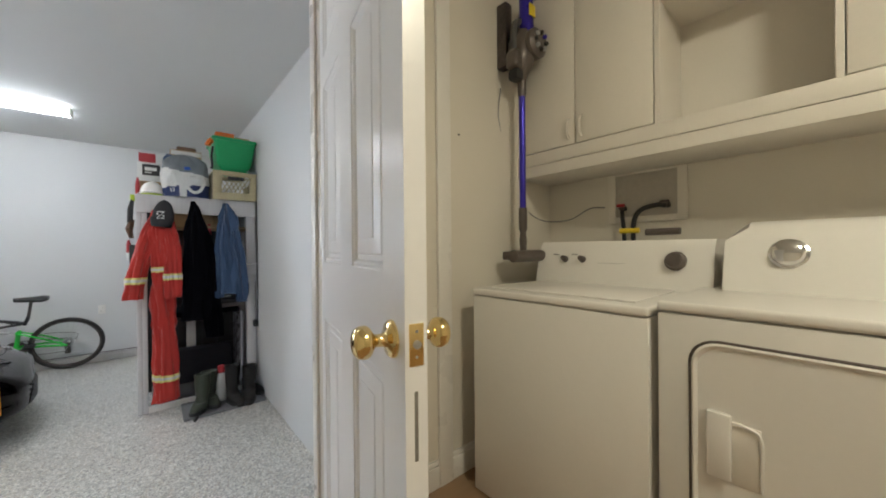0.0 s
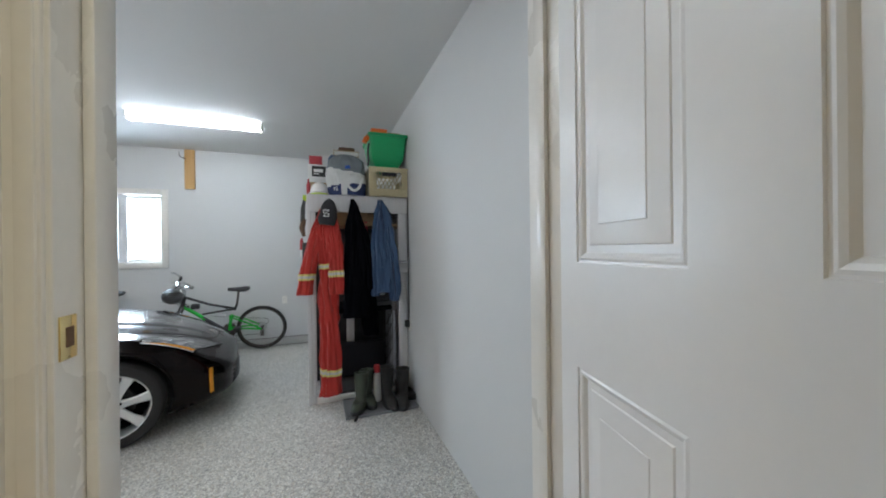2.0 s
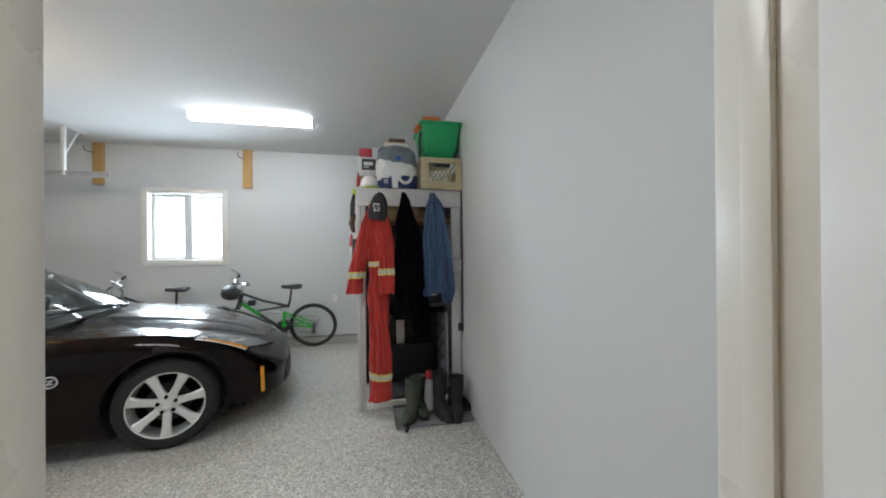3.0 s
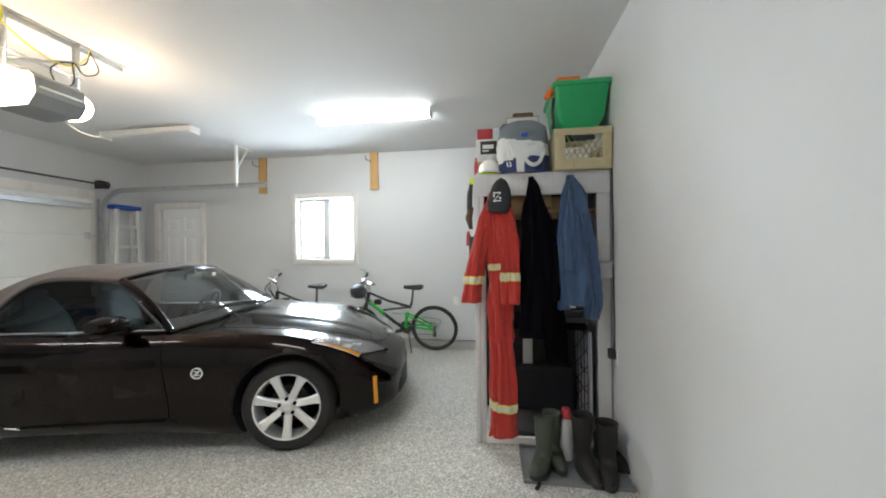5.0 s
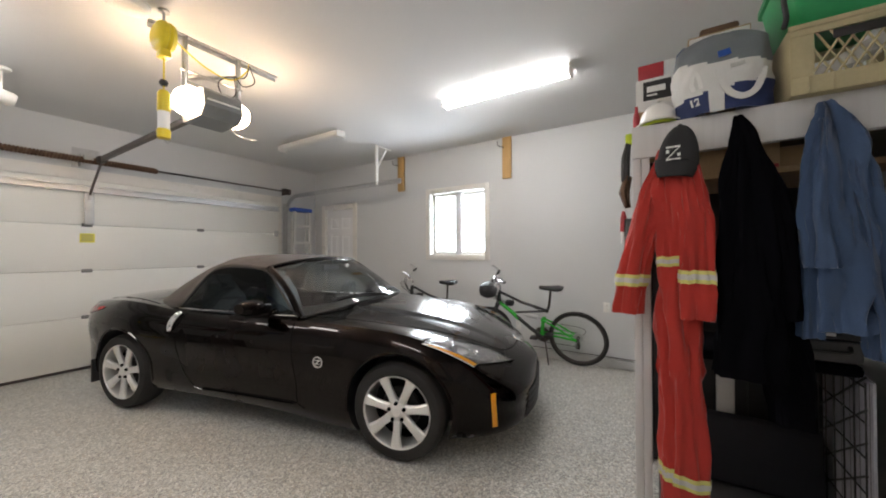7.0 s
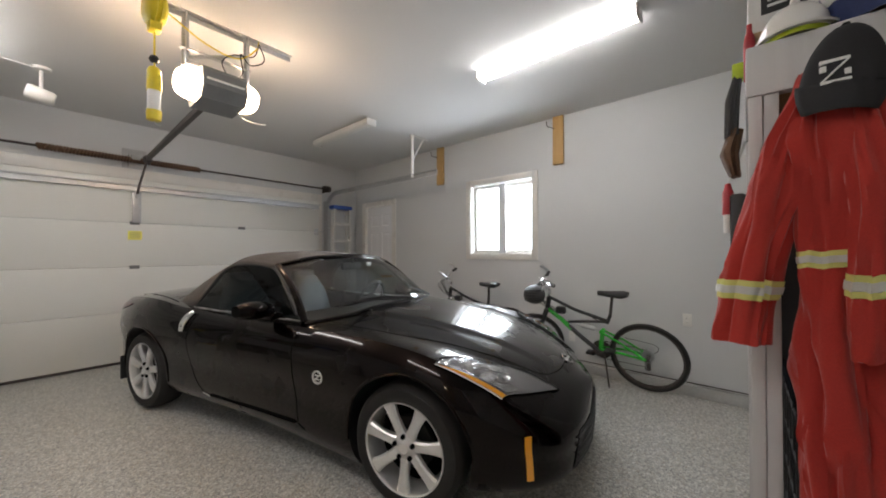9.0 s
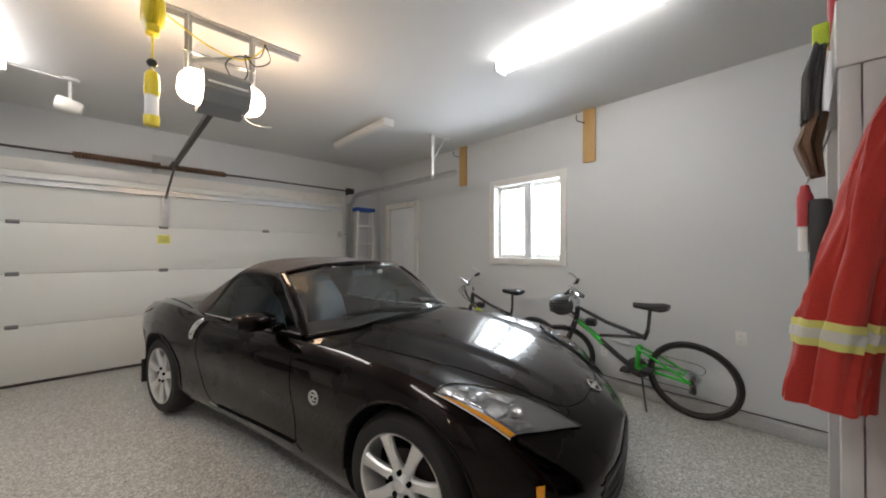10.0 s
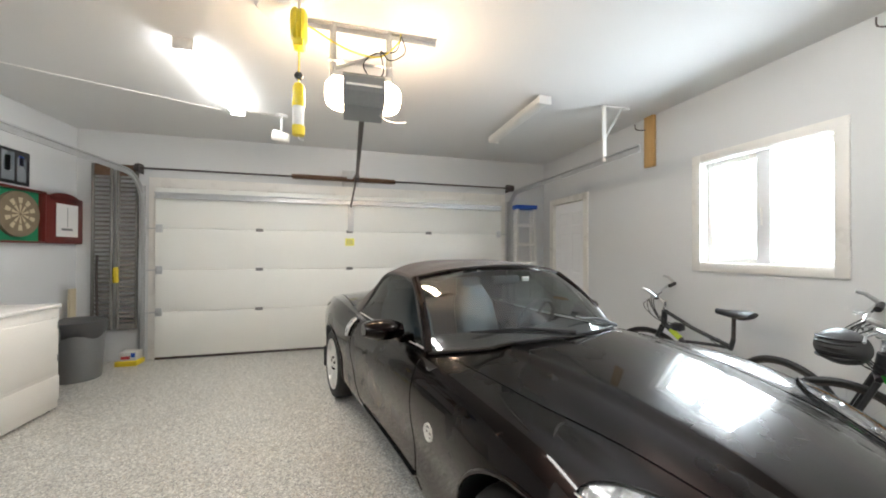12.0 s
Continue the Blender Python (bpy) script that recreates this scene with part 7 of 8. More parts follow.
    for s, q in ((-1, 0.6), (1, 0.6 + math.pi)):
        bm = bmesh.new()
        end = (0.42 + 0.17 * math.cos(q), s * 0.09, 0.30 - 0.17 * math.sin(q))
        tube(bm, [(0.42, s * 0.08, 0.30), end], 0.010, 8)
        cr = part("crank", bm, M_DKSTEEL, r)
        part("pedal", B(end[0] - 0.045, end[0] + 0.045, s * 0.10, s * 0.19, end[2] - 0.012, end[2] + 0.012, 0.004), M_BLACK, cr)
    part("kickstand", tube(bmesh.new(), [(0.36, 0.05, 0.29), (0.30, 0.17, 0.015)], 0.008, 8), M_DKSTEEL, r)
    bm = bmesh.new()
    tube(bm, [(0.36, -0.035, 0.62), (0.36, 0.035, 0.62), (0.46, 0.035, 0.665), (0.46, -0.035, 0.665), (0.36, -0.035, 0.62)], 0.005, 6)
    part("bottle_cage", bm, M_BLACK, r)
    return r


bicycle(pose(-0.775, 6.19, 0.003, -11, 0, 179), True, "green and black mountain bicycle leaning near the wall", "bicycles by the wall")
bicycle(pose(-2.19, 6.20, 0.003, -10, 0, 178), False, "dark mountain bicycle leaning near the wall behind the car", "bicycles by the wall")
hel = thing("bike_helmet", "black bicycle helmet hung on the handlebar", "helmet", (-1.80, 5.80, 0.90))
bm = bmesh.new()
rings = []
for i in range(9):
    q1 = math.pi / 2 * i / 8
    rings.append([(-1.74 + 0.115 * max(math.cos(q1), 0.04) * math.cos(q), 5.82 - 0.13 * math.sin(q1), 0.86 + 0.10 * max(math.cos(q1), 0.04) * math.sin(q)) for q in (2 * math.pi * k / 28 for k in range(28))])
loft(bm, rings)
sh = part("shell", bm, M_DKGREYPL, hel, "glossy black shell")
for k in range(-2, 3):
    bm = bmesh.new()
    tube(bm, [(-1.74 + 0.10 * math.cos(q1), 5.82 - 0.128 * math.sin(q1), 0.86 + 0.026 * k) for q1 in [math.pi * (0.15 + 0.7 * j / 8) for j in range(9)]], 0.007, 6)
    part("vent_rib", bm, M_BLACK, sh)
part("strap", tube(bmesh.new(), spline([(-1.75, 5.83, 0.90), (-1.72, 5.90, 0.97), (-1.70, 5.96, 1.01), (-1.76, 5.92, 0.95)], 4), 0.005, 5), M_BLACK, hel)

# ---- far corner: ladder, shutters, bins, darts ----
M_ALU = material("dull_aluminium", (0.74, 0.74, 0.72), 0.5, 0.25, 0.08, 12, 0.1, 60)
lad = thing("step_ladder", "aluminium step ladder with a blue top, folded by the wall", "ladder", (-5.48, 5.88, 0))
for y, d in ((5.73, -0.05), (6.02, 0.05)):
    bm = bmesh.new()
    loft(bm, [[(a, y + d * (1 - z / 2.06) + b, z) for a, b in ((-5.44, -0.02), (-5.395, -0.02), (-5.395, 0.02), (-5.44, 0.02))] for z in (0.0, 2.06)])
    part("front_rail", bm, M_ALU, lad, smooth=0)
    part("rear_rail", B(-5.53, -5.50, y - 0.012, y + 0.012, 0.0, 2.03, 0.003), M_ALU, lad)
for k in range(6):
    z = 0.30 + 0.30 * k
    w = 0.145 + 0.05 * (1 - z / 2.06) - 0.02
    part("step", B(-5.46, -5.385, 5.875 - w, 5.875 + w, z - 0.022, z + 0.022, 0.003), M_ALU, lad)
part("top_cap", B(-5.54, -5.37, 5.69, 6.06, 2.055, 2.12, 0.015), M_BLUEPL, lad, "blue plastic top")

for y0, y1, lb in ((0.13, 0.345, "weathered louvred shutter hung by the corner"), (0.385, 0.605, "weathered louvred shutter hung beside the garage door")):
    sh = thing("louvred_shutter", lb, "shutter", (-5.60, (y0 + y1) / 2, 0.4), group="louvred shutters")
    for a, b in ((y0, y0 + 0.028), (y1 - 0.028, y1)):
        part("stile", B(-5.625, -5.595, a, b, 0.40, 2.44, 0.003), M_SHUTTER, sh)
    for z0, z1 in ((0.40, 0.47), (2.30, 2.44)):
        part("rail", B(-5.624, -5.597, y0 + 0.028, y1 - 0.028, z0, z1, 0.003), M_RUST if z0 > 2 else M_SHUTTER, sh)
    me = None
    for k in range(34):
        z = 0.50 + 0.0535 * k
        if me is None:
            bm = B(-0.016, 0.016, -(y1 - y0 - 0.056) / 2, (y1 - y0 - 0.056) / 2, -0.004, 0.004)
            bm.transform(Matrix.Rotation(radians(40), 4, "Y"))
            me = mesh_of("slat", bm, M_SHUTTER, 0)
        sl = new("slat", me)
        sl.parent = sh
        sl.matrix_basis = pose(-5.61 + 5.60, 0, z - 0.4)
bm = bmesh.new()
tube(bm, spline([(-5.56, 0.22, 1.32), (-5.54, 0.225, 1.1), (-5.55, 0.23, 0.6), (-5.54, 0.24, 0.02)], 6), 0.014, 8)
st_ = solo("wrapped_pole", bm, M_DKSTEEL, "black pole leaning beside the shutters", "pole")
bm = lathe(bmesh.new(), [(0, 0.98), (0.026, 0.98), (0.028, 1.0), (0.028, 1.14), (0.022, 1.17), (0, 1.17)], 18, Matrix.Translation((-5.567, 0.40, 0)))
solo("yellow_canister", bm, M_YELLOW, "small yellow canister hung on the shutter", "canister")
bm = B(-5.50, -5.40, 0.03, 0.05, 0.0, 0.93, 0.004)
bm.transform(Matrix.Translation((0.02, 0.02, 0)))
solo("pine_offcut", bm, wood("pale_planed_board", (0.66, 0.58, 0.42), (0.56, 0.47, 0.31), 9, 0.6, "z"), "pale pine board leaning in the corner", "board")


def bin_(x, y, r, h, mat, label):
    t = thing("waste_bin", label, "bin", (x, y, 0), group="waste bins in the corner")
    bm = lathe(bmesh.new(), [(0, 0.0), (r * 0.84, 0.0), (r * 0.86, 0.01), (r, h * 0.97), (r * 1.03, h * 0.97), (r * 1.03, h), (r * 0.97, h)], 36, Matrix.Translation((x, y, 0)))
    part("bin_body", bm, mat, t)
    bm = bmesh.new()
    rings = []
    for i, (g, z) in enumerate(((1.0, h * 0.78), (1.06, h * 0.84), (1.07, h * 0.97), (1.05, h + 0.02), (0.7, h + 0.045), (0.05, h + 0.05))):
        rings.append([(x + r * g * math.cos(q) * (1 + 0.02 * noise.noise(Vector((q * 3, z * 9, 2)))), y + r * g * math.sin(q), z + (0.03 * math.sin(4 * q) if i == 0 else 0)) for q in (2 * math.pi * k / 36 for k in range(36))])
    loft(bm, rings)
    part("bag_liner", bm, M_DKGREYPL, t, "black bag over the rim")
    return t


bin_(-5.05, 0.36, 0.215, 0.60, M_GREYPL, "round grey waste bin with a black bag")
bin_(-4.55, 0.28, 0.20, 0.58, M_GREYPL, "grey-green waste bin with a black bag")
yb = solo("yellow_toolbox", B(-5.55, -5.37, 0.50, 0.72, 0.0, 0.06, 0.008), M_YELLOW, "flat yellow plastic case on the floor", "case")
wb = solo("printed_carton", B(-5.54, -5.40, 0.53, 0.70, 0.061, 0.165, 0.004), M_CARDWHT, "small white carton with red and blue print", "box")
part("print_band", B(-5.3995, -5.397, 0.55, 0.64, 0.08, 0.115), M_CARDRED, wb, "red print band", smooth=0)
part("print_band", B(-5.3995, -5.397, 0.65, 0.69, 0.10, 0.15), M_BLUEPL, wb, "blue print band", smooth=0)
# clothes dryer against the wall
dr = thing("clothes_dryer", "white clothes dryer standing in the garage", "dryer", (-3.88, 0.38, 0))
part("cabinet", B(-4.225, -3.535, 0.02, 0.735, 0.02, 0.885, 0.012), M_WHITE, dr)
part("top_panel", B(-4.23, -3.53, 0.01, 0.755, 0.885, 0.915, 0.01), M_WHITE, dr)
part("door_panel", B(-4.19, -3.57, 0.735, 0.748, 0.33, 0.80, 0.006), M_WHITE, dr)
part("toe_panel", B(-4.22, -3.54, 0.735, 0.742, 0.09, 0.30, 0.004), M_WHITE, dr)
part("console", B(-4.22, -3.54, 0.02, 0.16, 0.915, 1.06, 0.02), M_WHITE, dr)
for z in (0.70, 0.42):
    part("door_catch", B(-4.205, -4.195, 0.737, 0.747, z, z + 0.06, 0.002), M_GREYPL, dr)
for x in (-4.18, -3.58):
    for y in (0.08, 0.68):
        part("foot", lathe(bmesh.new(), [(0, 0), (0.02, 0), (0.02, 0.02), (0, 0.02)], 12, Matrix.Translation((x, y, 0))), M_BLACK, dr)
# dartboard cabinet, open
dc = thing("dartboard_cabinet", "open mahogany dartboard cabinet on the wall", "dartboard cabinet", (-4.86, FY0, 1.72))
bm = bmesh.new()
cx0, cx1, cz0, cz1 = -5.13, -4.58, 1.45, 2.0
box(bm, cx0, cx1, FY0, FY0 + 0.012, cz0, cz1)
for a in ((cx0, cx0 + 0.02, cz0, cz1), (cx1 - 0.02, cx1, cz0, cz1), (cx0 + 0.02, cx1 - 0.02, cz0, cz0 + 0.02), (cx0 + 0.02, cx1 - 0.02, cz1 - 0.02, cz1)):
    box(bm, a[0], a[1], FY0, FY0 + 0.075, a[2], a[3], 0.003)
part("case", bm, M_MAHOG, dc)
part("felt_back", B(cx0 + 0.02, cx1 - 0.02, FY0 + 0.012, FY0 + 0.018, cz0 + 0.02, cz1 - 0.02), M_FELT, dc, "green felt backing")
M_WORN = material("worn_sisal", (0.20, 0.155, 0.10), 0.9, 0, 0.25, 14, 0.4, 200)
mm = Matrix.Translation((-4.855, FY0 + 0.018, 1.735)) @ Matrix.Rotation(radians(-90), 4, "X")
bm = lathe(bmesh.new(), [(0, 0), (0.225, 0), (0.225, 0.034), (0.17, 0.036), (0, 0.036)], 48, mm)
db = part("dartboard", bm, M_WORN, dc, "worn sisal dartboard")
for k in range(20):
    q = 2 * math.pi * k / 20
    for r0, r1, mt in ((0.016, 0.095, 0), (0.107, 0.165, 0), (0.097, 0.105, 1), (0.165, 0.173, 1)):
        dark = (k % 2 == 0)
        if mt == 0 and dark:
            continue
        bm = bmesh.new()
        vs = [mm @ Vector((r * math.cos(a), r * math.sin(a), 0.0375)) for r, a in ((r0, q - 0.15), (r1, q - 0.15), (r1, q), (r1, q + 0.15), (r0, q + 0.15), (r0, q))]
        f = bm.faces.new([bm.verts.new(v) for v in vs])
        part("sector", bm, M_SISAL if mt == 0 else M_WORN, db, smooth=0)
door_m = bmesh.new()
box(door_m, -5.66 + 0.02, cx0 - 0.004, FY0 + 0.055, FY0 + 0.075, cz0, cz1 - 0.02, 0.003)
dd = part("cabinet_door", door_m, M_MAHOG, dc, "open mahogany door")
bm = lathe(bmesh.new(), [(0, -0.01), (0.20, -0.01), (0.20, 0.01), (0, 0.01)], 32, Matrix.Translation((-5.385, FY0 + 0.065, cz1 - 0.06)) @ Matrix.Diagonal((1.1, 1, 0.42, 1)) @ Matrix.Rotation(radians(90), 4, "X"))
part("arched_top", bm, M_MAHOG, dd)
sc = part("score_board", B(-5.56, -5.25, FY0 + 0.0755, FY0 + 0.079, 1.53, 1.90), M_PAPER, dd, "white score board", smooth=0)
part("score_bar", B(-5.48, -5.32, FY0 + 0.079, FY0 + 0.0805, 1.60, 1.625), M_GREYPL, sc, smooth=0)
part("score_line", B(-5.405, -5.40, FY0 + 0.079, FY0 + 0.0805, 1.64, 1.86), M_GREYPL, sc, smooth=0)
po = thing("wall_picture", "dark framed poster with pale blue shapes", "picture", (-4.75, FY0, 2.2))
part("backing", B(-5.0, -4.45, FY0, FY0 + 0.02, 2.03, 2.37, 0.003), M_BLACK, po)
for x0, x1, z0, z1, mt in ((-4.96, -4.86, 2.06, 2.30, M_BAGGREY), (-4.93, -4.88, 2.22, 2.32, M_BLUEPL), (-4.83, -4.70, 2.06, 2.34, M_BAGGREY), (-4.79, -4.73, 2.15, 2.30, M_PAPER), (-4.66, -4.5, 2.06, 2.28, M_BLUEPL)):
    part("print_shape", B(x0, x1, FY0 + 0.02, FY0 + 0.0225, z0, z1), mt, po, smooth=0)

# ---- laundry room ----


def knob(parent, c, r, mat, label=""):
    bm = lathe(bmesh.new(), [(0, 0), (r * 1.15, 0), (r * 1.15, 0.006), (r, 0.008), (r * 0.86, 0.03), (r * 0.7, 0.034), (0, 0.034)], 28, Matrix.Translation(c) @ Matrix.Rotation(radians(-72), 4, "Y"))
    return part("control_knob", bm, mat, parent, label)


def machine(y0, y1, z_top, name, label, category, dryer):
    t = thing(name, label, category, (1.45, (y0 + y1) / 2, LZ), group="laundry machines")
    part("cabinet", B(1.09, 1.80, y0 + 0.004, y1 - 0.004, LZ + 0.015, z_top - 0.032, 0.006), M_WHITE, t)
    part("top_panel", B(1.0865, 1.81, y0 + 0.003, y1 - 0.003, z_top - 0.029, z_top, 0.009, 3), M_WHITE, t)
    bm = bmesh.new()
    pf = [(1.56, z_top), (1.60, z_top + 0.17), (1.63, z_top + 0.205), (1.80, z_top + 0.205), (1.80, z_top)] if not dryer else [(1.50, z_top), (1.55, z_top + 0.17), (1.58, z_top + 0.215), (1.62, z_top + 0.235), (1.80, z_top + 0.235), (1.80, z_top)]
    ins = 0.012 if not dryer else 0.02
    e0, e1 = (0.0, -0.055) if dryer else (-0.065, 0.0)
    loft(bm, [[(x, y0 + e0 + ins + (0.03 if (dryer and z > z_top + 0.18) else 0), z) for x, z in pf], [(x, y1 + e1 - ins - (0.06 if (dryer and z > z_top + 0.18) else 0), z) for x, z in pf]])
    part("console", bm, M_WHITE, t)
    if not dryer:
        part("lid", B(1.15, 1.55, y0 + 0.06, y1 - 0.06, z_top, z_top + 0.008, 0.004), M_WHITE, t)
        for yy, r, mt in ((y1 - 0.17, 0.014, M_NICKEL), (y1 - 0.26, 0.014, M_NICKEL), (y0 + 0.07, 0.034, M_NICKEL)):
            knob(t, (1.585, yy, z_top + 0.118), r, mt, "grey control knob")
        for k in range(3):
            part("print_bar", B(1.584, 1.590, y1 - 0.45, y1 - 0.33, z_top + 0.10 + 0.0 * k, z_top + 0.103) if k == 0 else B(1.590, 1.596, y1 - 0.13 - 0.1 * (k - 1), y1 - 0.10 - 0.1 * (k - 1), z_top + 0.14, z_top + 0.144), M_GREYPL, t, smooth=0)
    else:
        knob(t, (1.54, y1 - 0.236, z_top + 0.125), 0.042, M_CHROME, "chrome control knob")
        for k in range(3):
            part("print_bar", B(1.548, 1.556, y1 - 0.14 - 0.001 * k, y1 - 0.09, z_top + 0.10 + 0.03 * k, z_top + 0.102 + 0.03 * k), M_GREYPL, t, smooth=0)
        bm = bmesh.new()
        r, a0, a1, b0, b1 = 0.06, y0 + 0.06, y1 - 0.085, LZ + 0.30, z_top - 0.095
        outer, inner = [], []
        for cy, cz, q0 in ((a1 - r, b1 - r, 0), (a0 + r, b1 - r, 90), (a0 + r, b0 + r, 180), (a1 - r, b0 + r, 270)):
            for k in range(7):
                q = radians(q0 + 15 * k)
                outer.append((cy + r * math.cos(q), cz + r * math.sin(q)))
        cy0, cz0_ = (a0 + a1) / 2, (b0 + b1) / 2

        def sc_(p, g, x):
            return (x, cy0 + (p[0] - cy0) * g, cz0_ + (p[1] - cz0_) * g)
        loft(bm, [[sc_(p, g, x) for p in outer] for g, x in ((1.0, 1.092), (1.0, 1.084), (0.985, 1.080), (0.96, 1.084), (0.955, 1.086))], cap=False)
        bm.faces.new([bm.verts.new(sc_(p, 0.955, 1.086)) for p in outer])
        dd_ = part("door", bm, M_WHITE, t, "white dryer door")
        bm = tube(bmesh.new(), [sc_(p, 1.012, 1.090) for p in outer + outer[:1]], 0.004, 6)
        part("door_gap", bm, M_NICKEL, dd_, "grey door gap")
        bm = bmesh.new()
        box(bm, 1.070, 1.088, y1 - 0.168, y1 - 0.118, LZ + 0.50, LZ + 0.665, 0.006)
        part("door_handle", bm, M_WHITE, dd_, "raised white grip")
        # no hollow here: the recess's shade is given by a darker flat patch
        part("painted_recess", B(1.0835, 1.088, y1 - 0.222, y1 - 0.168, LZ + 0.495, LZ + 0.645, 0.002), M_CAB, dd_, "flat patch coloured as a shaded finger recess")
        part("recess_rim", tube(bmesh.new(), spline([(1.084, y1 - 0.168, LZ + 0.645), (1.083, y1 - 0.20, LZ + 0.642), (1.083, y1 - 0.222, LZ + 0.62), (1.083, y1 - 0.222, LZ + 0.50)], 5), 0.004, 6), M_WHITE, dd_)
    for x in (1.13, 1.76):
        for y in (y0 + 0.05, y1 - 0.05):
            part("foot", lathe(bmesh.new(), [(0, LZ), (0.02, LZ), (0.02, LZ + 0.016), (0, LZ + 0.016)], 12, Matrix.Translation((x, y, 0))), M_BLACK, t)
    return t


machine(0.31, 1.025, 1.265, "washing_machine", "white top-loading washing machine", "washing machine", False)
machine(-0.43, 0.295, 1.29, "clothes_dryer", "white clothes dryer with a chrome knob", "dryer", True)
# valve box in the wall
# the valve box's inner shade is put into this colour
M_BOXIN = material("shaded_grey_beige_plastic", (0.46, 0.43, 0.38), 0.6, 0, 0.08, 8, 0.1, 60)
vb = thing("valve_box", "recessed washer valve box with black hoses", "valve box", (1.92, 0.60, 1.7))
bm = bmesh.new()
for a in ((0.745, 0.785, 1.57, 1.86), (0.42, 0.46, 1.57, 1.86), (0.46, 0.745, 1.82, 1.86), (0.46, 0.745, 1.57, 1.60)):
    box(bm, 1.908, 1.919, a[0], a[1], a[2], a[3], 0.002)
part("box_trim", bm, M_CAB, vb)
# flat patch for the box's hollow, coloured as if in shade
part("recess_patch", B(1.9145, 1.9190, 0.46, 0.745, 1.60, 1.82), M_BOXIN, vb, "flat grey-beige patch, recess shade in its colour", smooth=0)
for y, c in ((0.70, M_CARDRED), (0.50, M_BLUEPL)):
    bm = bmesh.new()
    tube(bm, [(1.91, y, 1.645), (1.87, y, 1.645)], 0.014, 10)
    vv = part("valve", bm, M_DKSTEEL, vb, "dark valve")
    part("valve_handle", B(1.855, 1.868, y - 0.02, y + 0.02, 1.65, 1.665, 0.003), c if y > 0.6 else M_DKSTEEL, vv)
bm = bmesh.new()
tube(bm, spline([(1.88, 0.70, 1.635), (1.86, 0.69, 1.59), (1.86, 0.685, 1.55), (1.86, 0.68, 1.45)], 5), 0.010, 8)
part("hose", bm, M_BLACK, vb, "black hose")
bm = bmesh.new()
tube(bm, spline([(1.88, 0.50, 1.64), (1.86, 0.53, 1.645), (1.85, 0.60, 1.625), (1.86, 0.635, 1.57), (1.86, 0.64, 1.45)], 5), 0.012, 8)
part("hose", bm, M_BLACK, vb, "black hose")
part("yellow_tag", tube(bmesh.new(), [(1.855, 0.70, 1.525), (1.855, 0.61, 1.525)], 0.014, 8), M_YELLOW, vb, "yellow tag on the hoses")
bm = bmesh.new()
tube(bm, [(1.80, 0.56, 1.512), (1.80, 0.42, 1.512)], 0.016, 10)
solo("dark_brush", bm, M_NICKEL, "small grey brush lying on the washer console", "brush")
# cabinets
CX = 1.62


def cupboard(y0, y1, doors, label):
    t = thing("wall_cabinet", label, "cabinet", (1.77, (y0 + y1) / 2, 1.95), group="laundry wall cabinets")
    for a, b in ((y0, y0 + 0.018), (y1 - 0.018, y1)):
        part("side_panel", B(CX + 0.004, 1.918, a, b, 1.955, 2.80), M_CAB, t, smooth=0)
    part("top_panel", B(CX + 0.004, 1.918, y0 + 0.018, y1 - 0.018, 2.782, 2.80), M_CAB, t, smooth=0)
    part("back_panel", B(1.908, 1.918, y0 + 0.018, y1 - 0.018, 1.955, 2.782), M_CAB, t, smooth=0)
    if not doors:
        part("inner_shelf", B(CX + 0.01, 1.908, y0 + 0.018, y1 - 0.018, 2.475, 2.493), M_CAB, t, smooth=0)
        for a, b in ((y0, y0 + 0.02), (y1 - 0.02, y1)):
            part("face_strip", B(CX - 0.014, CX + 0.004, a, b, 1.955, 2.80, 0.002), M_CAB, t, smooth=0)
    n = doors
    for k in range(n):
        a = y0 + (y1 - y0) * k / n + 0.002
        b = y0 + (y1 - y0) * (k + 1) / n - 0.002
        d = part("cabinet_door", B(CX - 0.016, CX + 0.003, a, b, 1.96, 2.79, 0.003), M_CAB, t)
        yh = a + 0.03 if (k == n - 1 and n > 1) else b - 0.03
        bm = tube(bmesh.new(), spline([(CX - 0.016, yh, 1.99), (CX - 0.036, yh, 2.01), (CX - 0.038, yh, 2.04), (CX - 0.036, yh, 2.07), (CX - 0.016, yh, 2.09)], 4), 0.006, 8)
        part("handle", bm, M_CAB, d)
    return t


cupboard(0.46, 1.16, 2, "off-white two-door wall cabinet")
cupboard(-0.06, 0.458, 0, "open off-white cabinet niche, empty")
cupboard(-0.75, -0.062, 2, "off-white wall cabinet beside the niche")
ledge = thing("cabinet_shelf", "off-white ledge running under the wall cabinets", "shelf", (1.76, 0.2, 1.855))
part("ledge_board", B(CX - 0.012, 1.918, -0.75, 1.163, 1.830, 1.952, 0.003), M_CAB, ledge)
part("upper_lip", B(CX - 0.030, CX - 0.013, -0.75, 1.163, 1.888, 1.952, 0.003), M_CAB, ledge)
part("lower_lip", B(CX - 0.027, CX - 0.013, -0.75, 1.163, 1.828, 1.886, 0.003), M_CAB, ledge)
# cordless vacuum on the wall
vc = thing("cordless_vacuum", "cordless stick vacuum with a blue-purple tube on its wall dock", "vacuum cleaner", (1.52, 1.06, 1.4))
VX, VY = 1.475, 1.035
bm = bmesh.new()
part("dock", B(VX - 0.055, VX - 0.0, 1.09, 1.163, 2.40, 2.74, 0.008), M_DKSTEEL, vc, "dark wall dock")
bm = lathe(bmesh.new(), [(0, 2.31), (0.024, 2.31), (0.035, 2.34), (0.058, 2.38), (0.066, 2.42), (0.066, 2.51), (0.045, 2.56), (0, 2.56)], 24, Matrix.Translation((VX, VY, 0)))
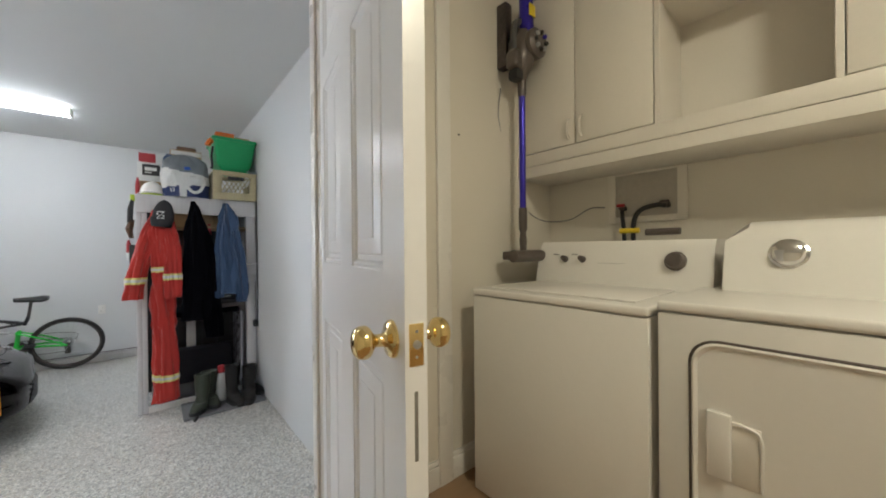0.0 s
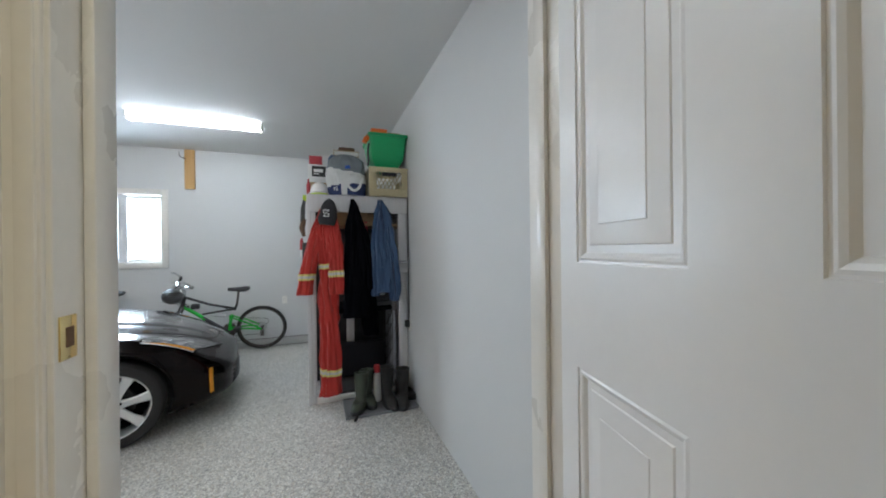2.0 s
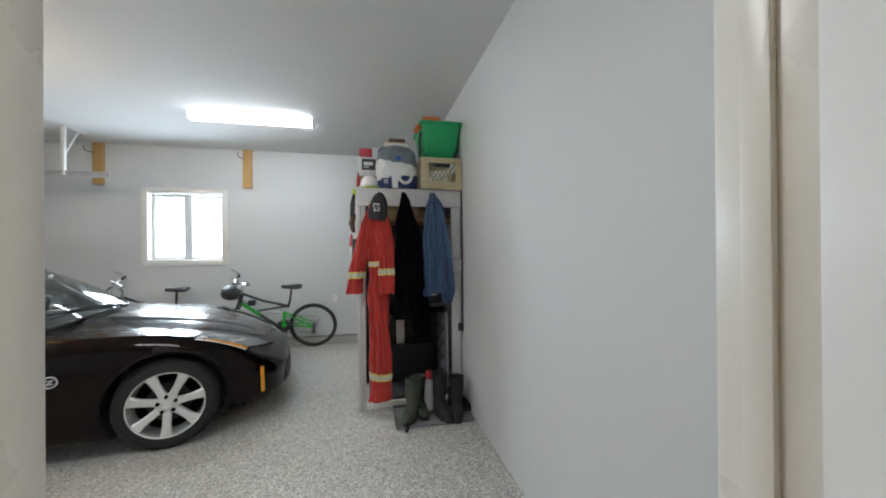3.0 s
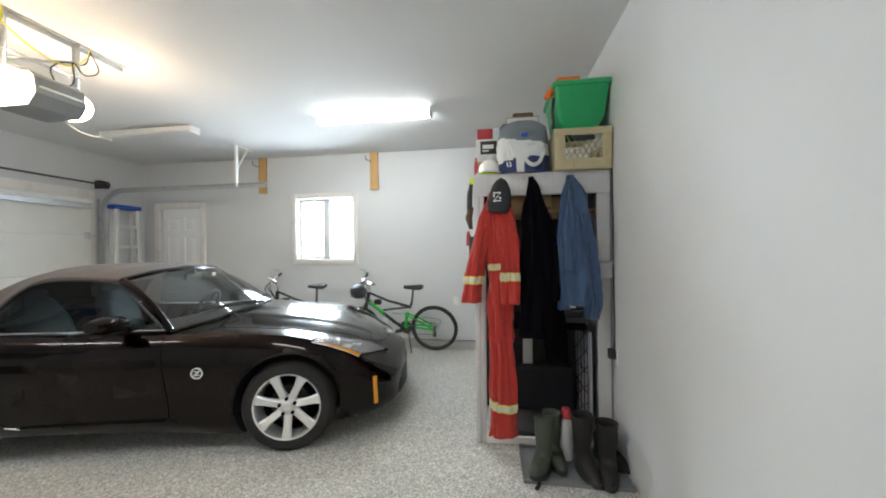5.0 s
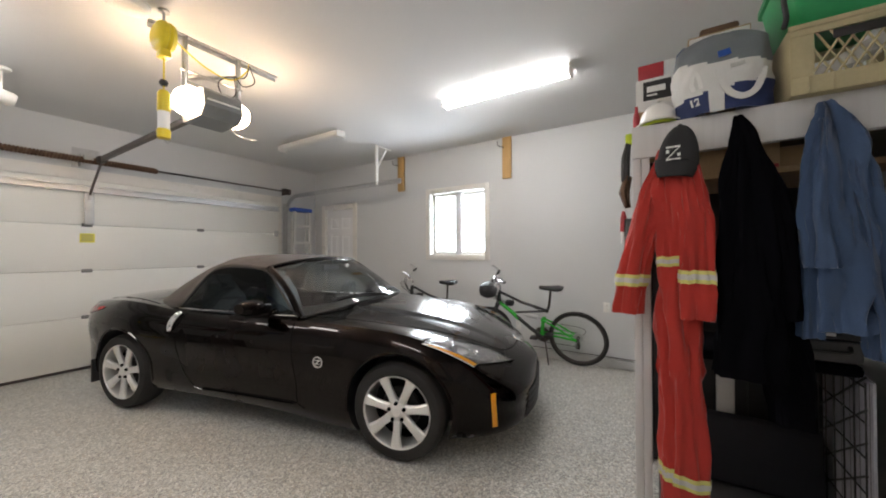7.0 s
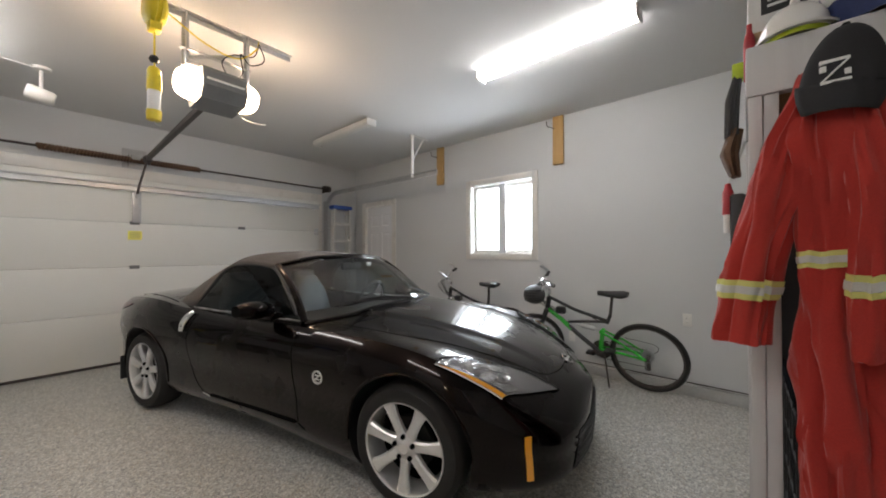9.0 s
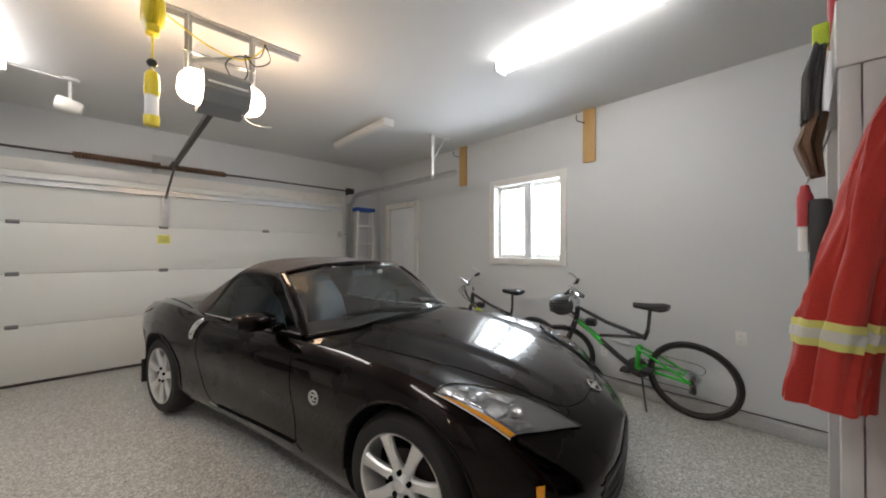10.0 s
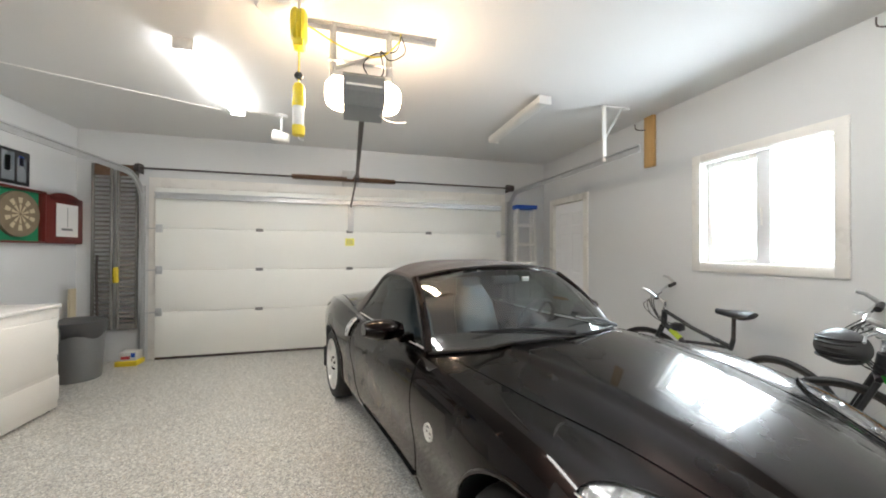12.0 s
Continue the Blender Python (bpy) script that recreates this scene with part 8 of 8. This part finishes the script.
mb = part("motor_body", bm, M_NICKEL, vc, "grey motor body")
bm = lathe(bmesh.new(), [(0, -0.03), (0.062, -0.03), (0.074, -0.02), (0.074, 0.03), (0.055, 0.045), (0, 0.045)], 24, Matrix.Translation((VX + 0.035, VY - 0.05, 2.49)) @ Matrix.Rotation(radians(90), 4, "X"))
cy_ = part("cyclone", bm, M_NICKEL, mb, "grey cyclone ring")
for k in range(8):
    q = 2 * math.pi * k / 8
    part("cyclone_cone", tube(bmesh.new(), [(VX + 0.035 + 0.04 * math.cos(q), VY - 0.108, 2.49 + 0.04 * math.sin(q)), (VX + 0.035 + 0.05 * math.cos(q), VY - 0.06, 2.49 + 0.05 * math.sin(q))], [0.010, 0.014], 8), M_PURPLE if k == 1 else M_STEEL if k % 2 else M_BLACK, cy_)
part("handle", tube(bmesh.new(), spline([(VX - 0.05, VY, 2.38), (VX - 0.06, VY, 2.46), (VX - 0.05, VY, 2.58), (VX, VY, 2.62)], 5), 0.02, 10), M_DKGREYPL, mb)
part("battery", B(VX - 0.075, VX - 0.015, VY - 0.03, VY + 0.03, 2.30, 2.355, 0.012), M_BLACK, mb, "black battery")
part("grip_body", B(VX - 0.09, VX + 0.0, VY - 0.038, VY + 0.038, 2.355, 2.45, 0.022, 3), M_NICKEL, mb, "grey grip body")
part("trigger_ring", tube(bmesh.new(), [(VX + 0.02, VY - 0.02, 2.385), (VX + 0.035, VY - 0.045, 2.40)], 0.012, 8), M_CARDRED, mb, "red release catch")
part("dust_bin", lathe(bmesh.new(), [(0, 2.55), (0.036, 2.55), (0.040, 2.58), (0.036, 2.60), (0.036, 2.76), (0.03, 2.78), (0, 2.78)], 24, Matrix.Translation((VX + 0.02, VY - 0.02, 0))), M_PURPLE, mb, "blue and yellow labelled bin")
part("bin_label", B(VX - 0.005, VX + 0.045, VY - 0.060, VY - 0.054, 2.63, 2.69, 0.002), M_YELLOW, mb, "yellow label")
part("collar", lathe(bmesh.new(), [(0, 2.34), (0.024, 2.34), (0.022, 2.25), (0.018, 2.23), (0, 2.23)], 18, Matrix.Translation((VX + 0.005, VY, 0))), M_NICKEL, vc)
part("wand", tube(bmesh.new(), [(VX + 0.005, VY, 2.25), (VX + 0.005, VY, 1.63)], 0.0165, 18), M_PURPLE, vc, "blue-purple anodised wand")
part("neck", lathe(bmesh.new(), [(0, 1.65), (0.022, 1.65), (0.022, 1.54), (0.014, 1.52), (0.02, 1.48), (0.016, 1.42), (0, 1.41)], 18, Matrix.Translation((VX + 0.005, VY, 0))), M_NICKEL, vc)
bm = bmesh.new()
tube(bm, [(VX - 0.12, VY - 0.03, 1.40), (VX + 0.13, VY - 0.03, 1.40)], 0.03, 18)
box(bm, VX - 0.12, VX + 0.13, VY - 0.02, VY + 0.04, 1.38, 1.425, 0.01)
part("cleaner_head", bm, M_NICKEL, vc, "grey motorised cleaner head")
bm = tube(bmesh.new(), spline([(VX - 0.04, 1.14, 2.30), (VX - 0.05, 1.15, 2.15), (VX + 0.0, 1.155, 1.98), (VX + 0.02, 1.155, 1.8), (1.75, 1.14, 1.62), (1.86, 1.0, 1.60), (1.89, 0.88, 1.66), (1.905, 0.80, 1.66)], 8), 0.0035, 6)
solo("charger_cord", bm, M_GREYPL, "thin grey charger cord draped along the wall", "cord")
bm = lathe(bmesh.new(), [(0, 0), (0.004, 0), (0.004, 0.006), (0, 0.007)], 10, Matrix.Translation((1.13, DW0, 1.99)) @ Matrix.Rotation(radians(90), 4, "X"))
solo("wall_nail", bm, M_DKSTEEL, "small nail head in the cream wall", "nail")
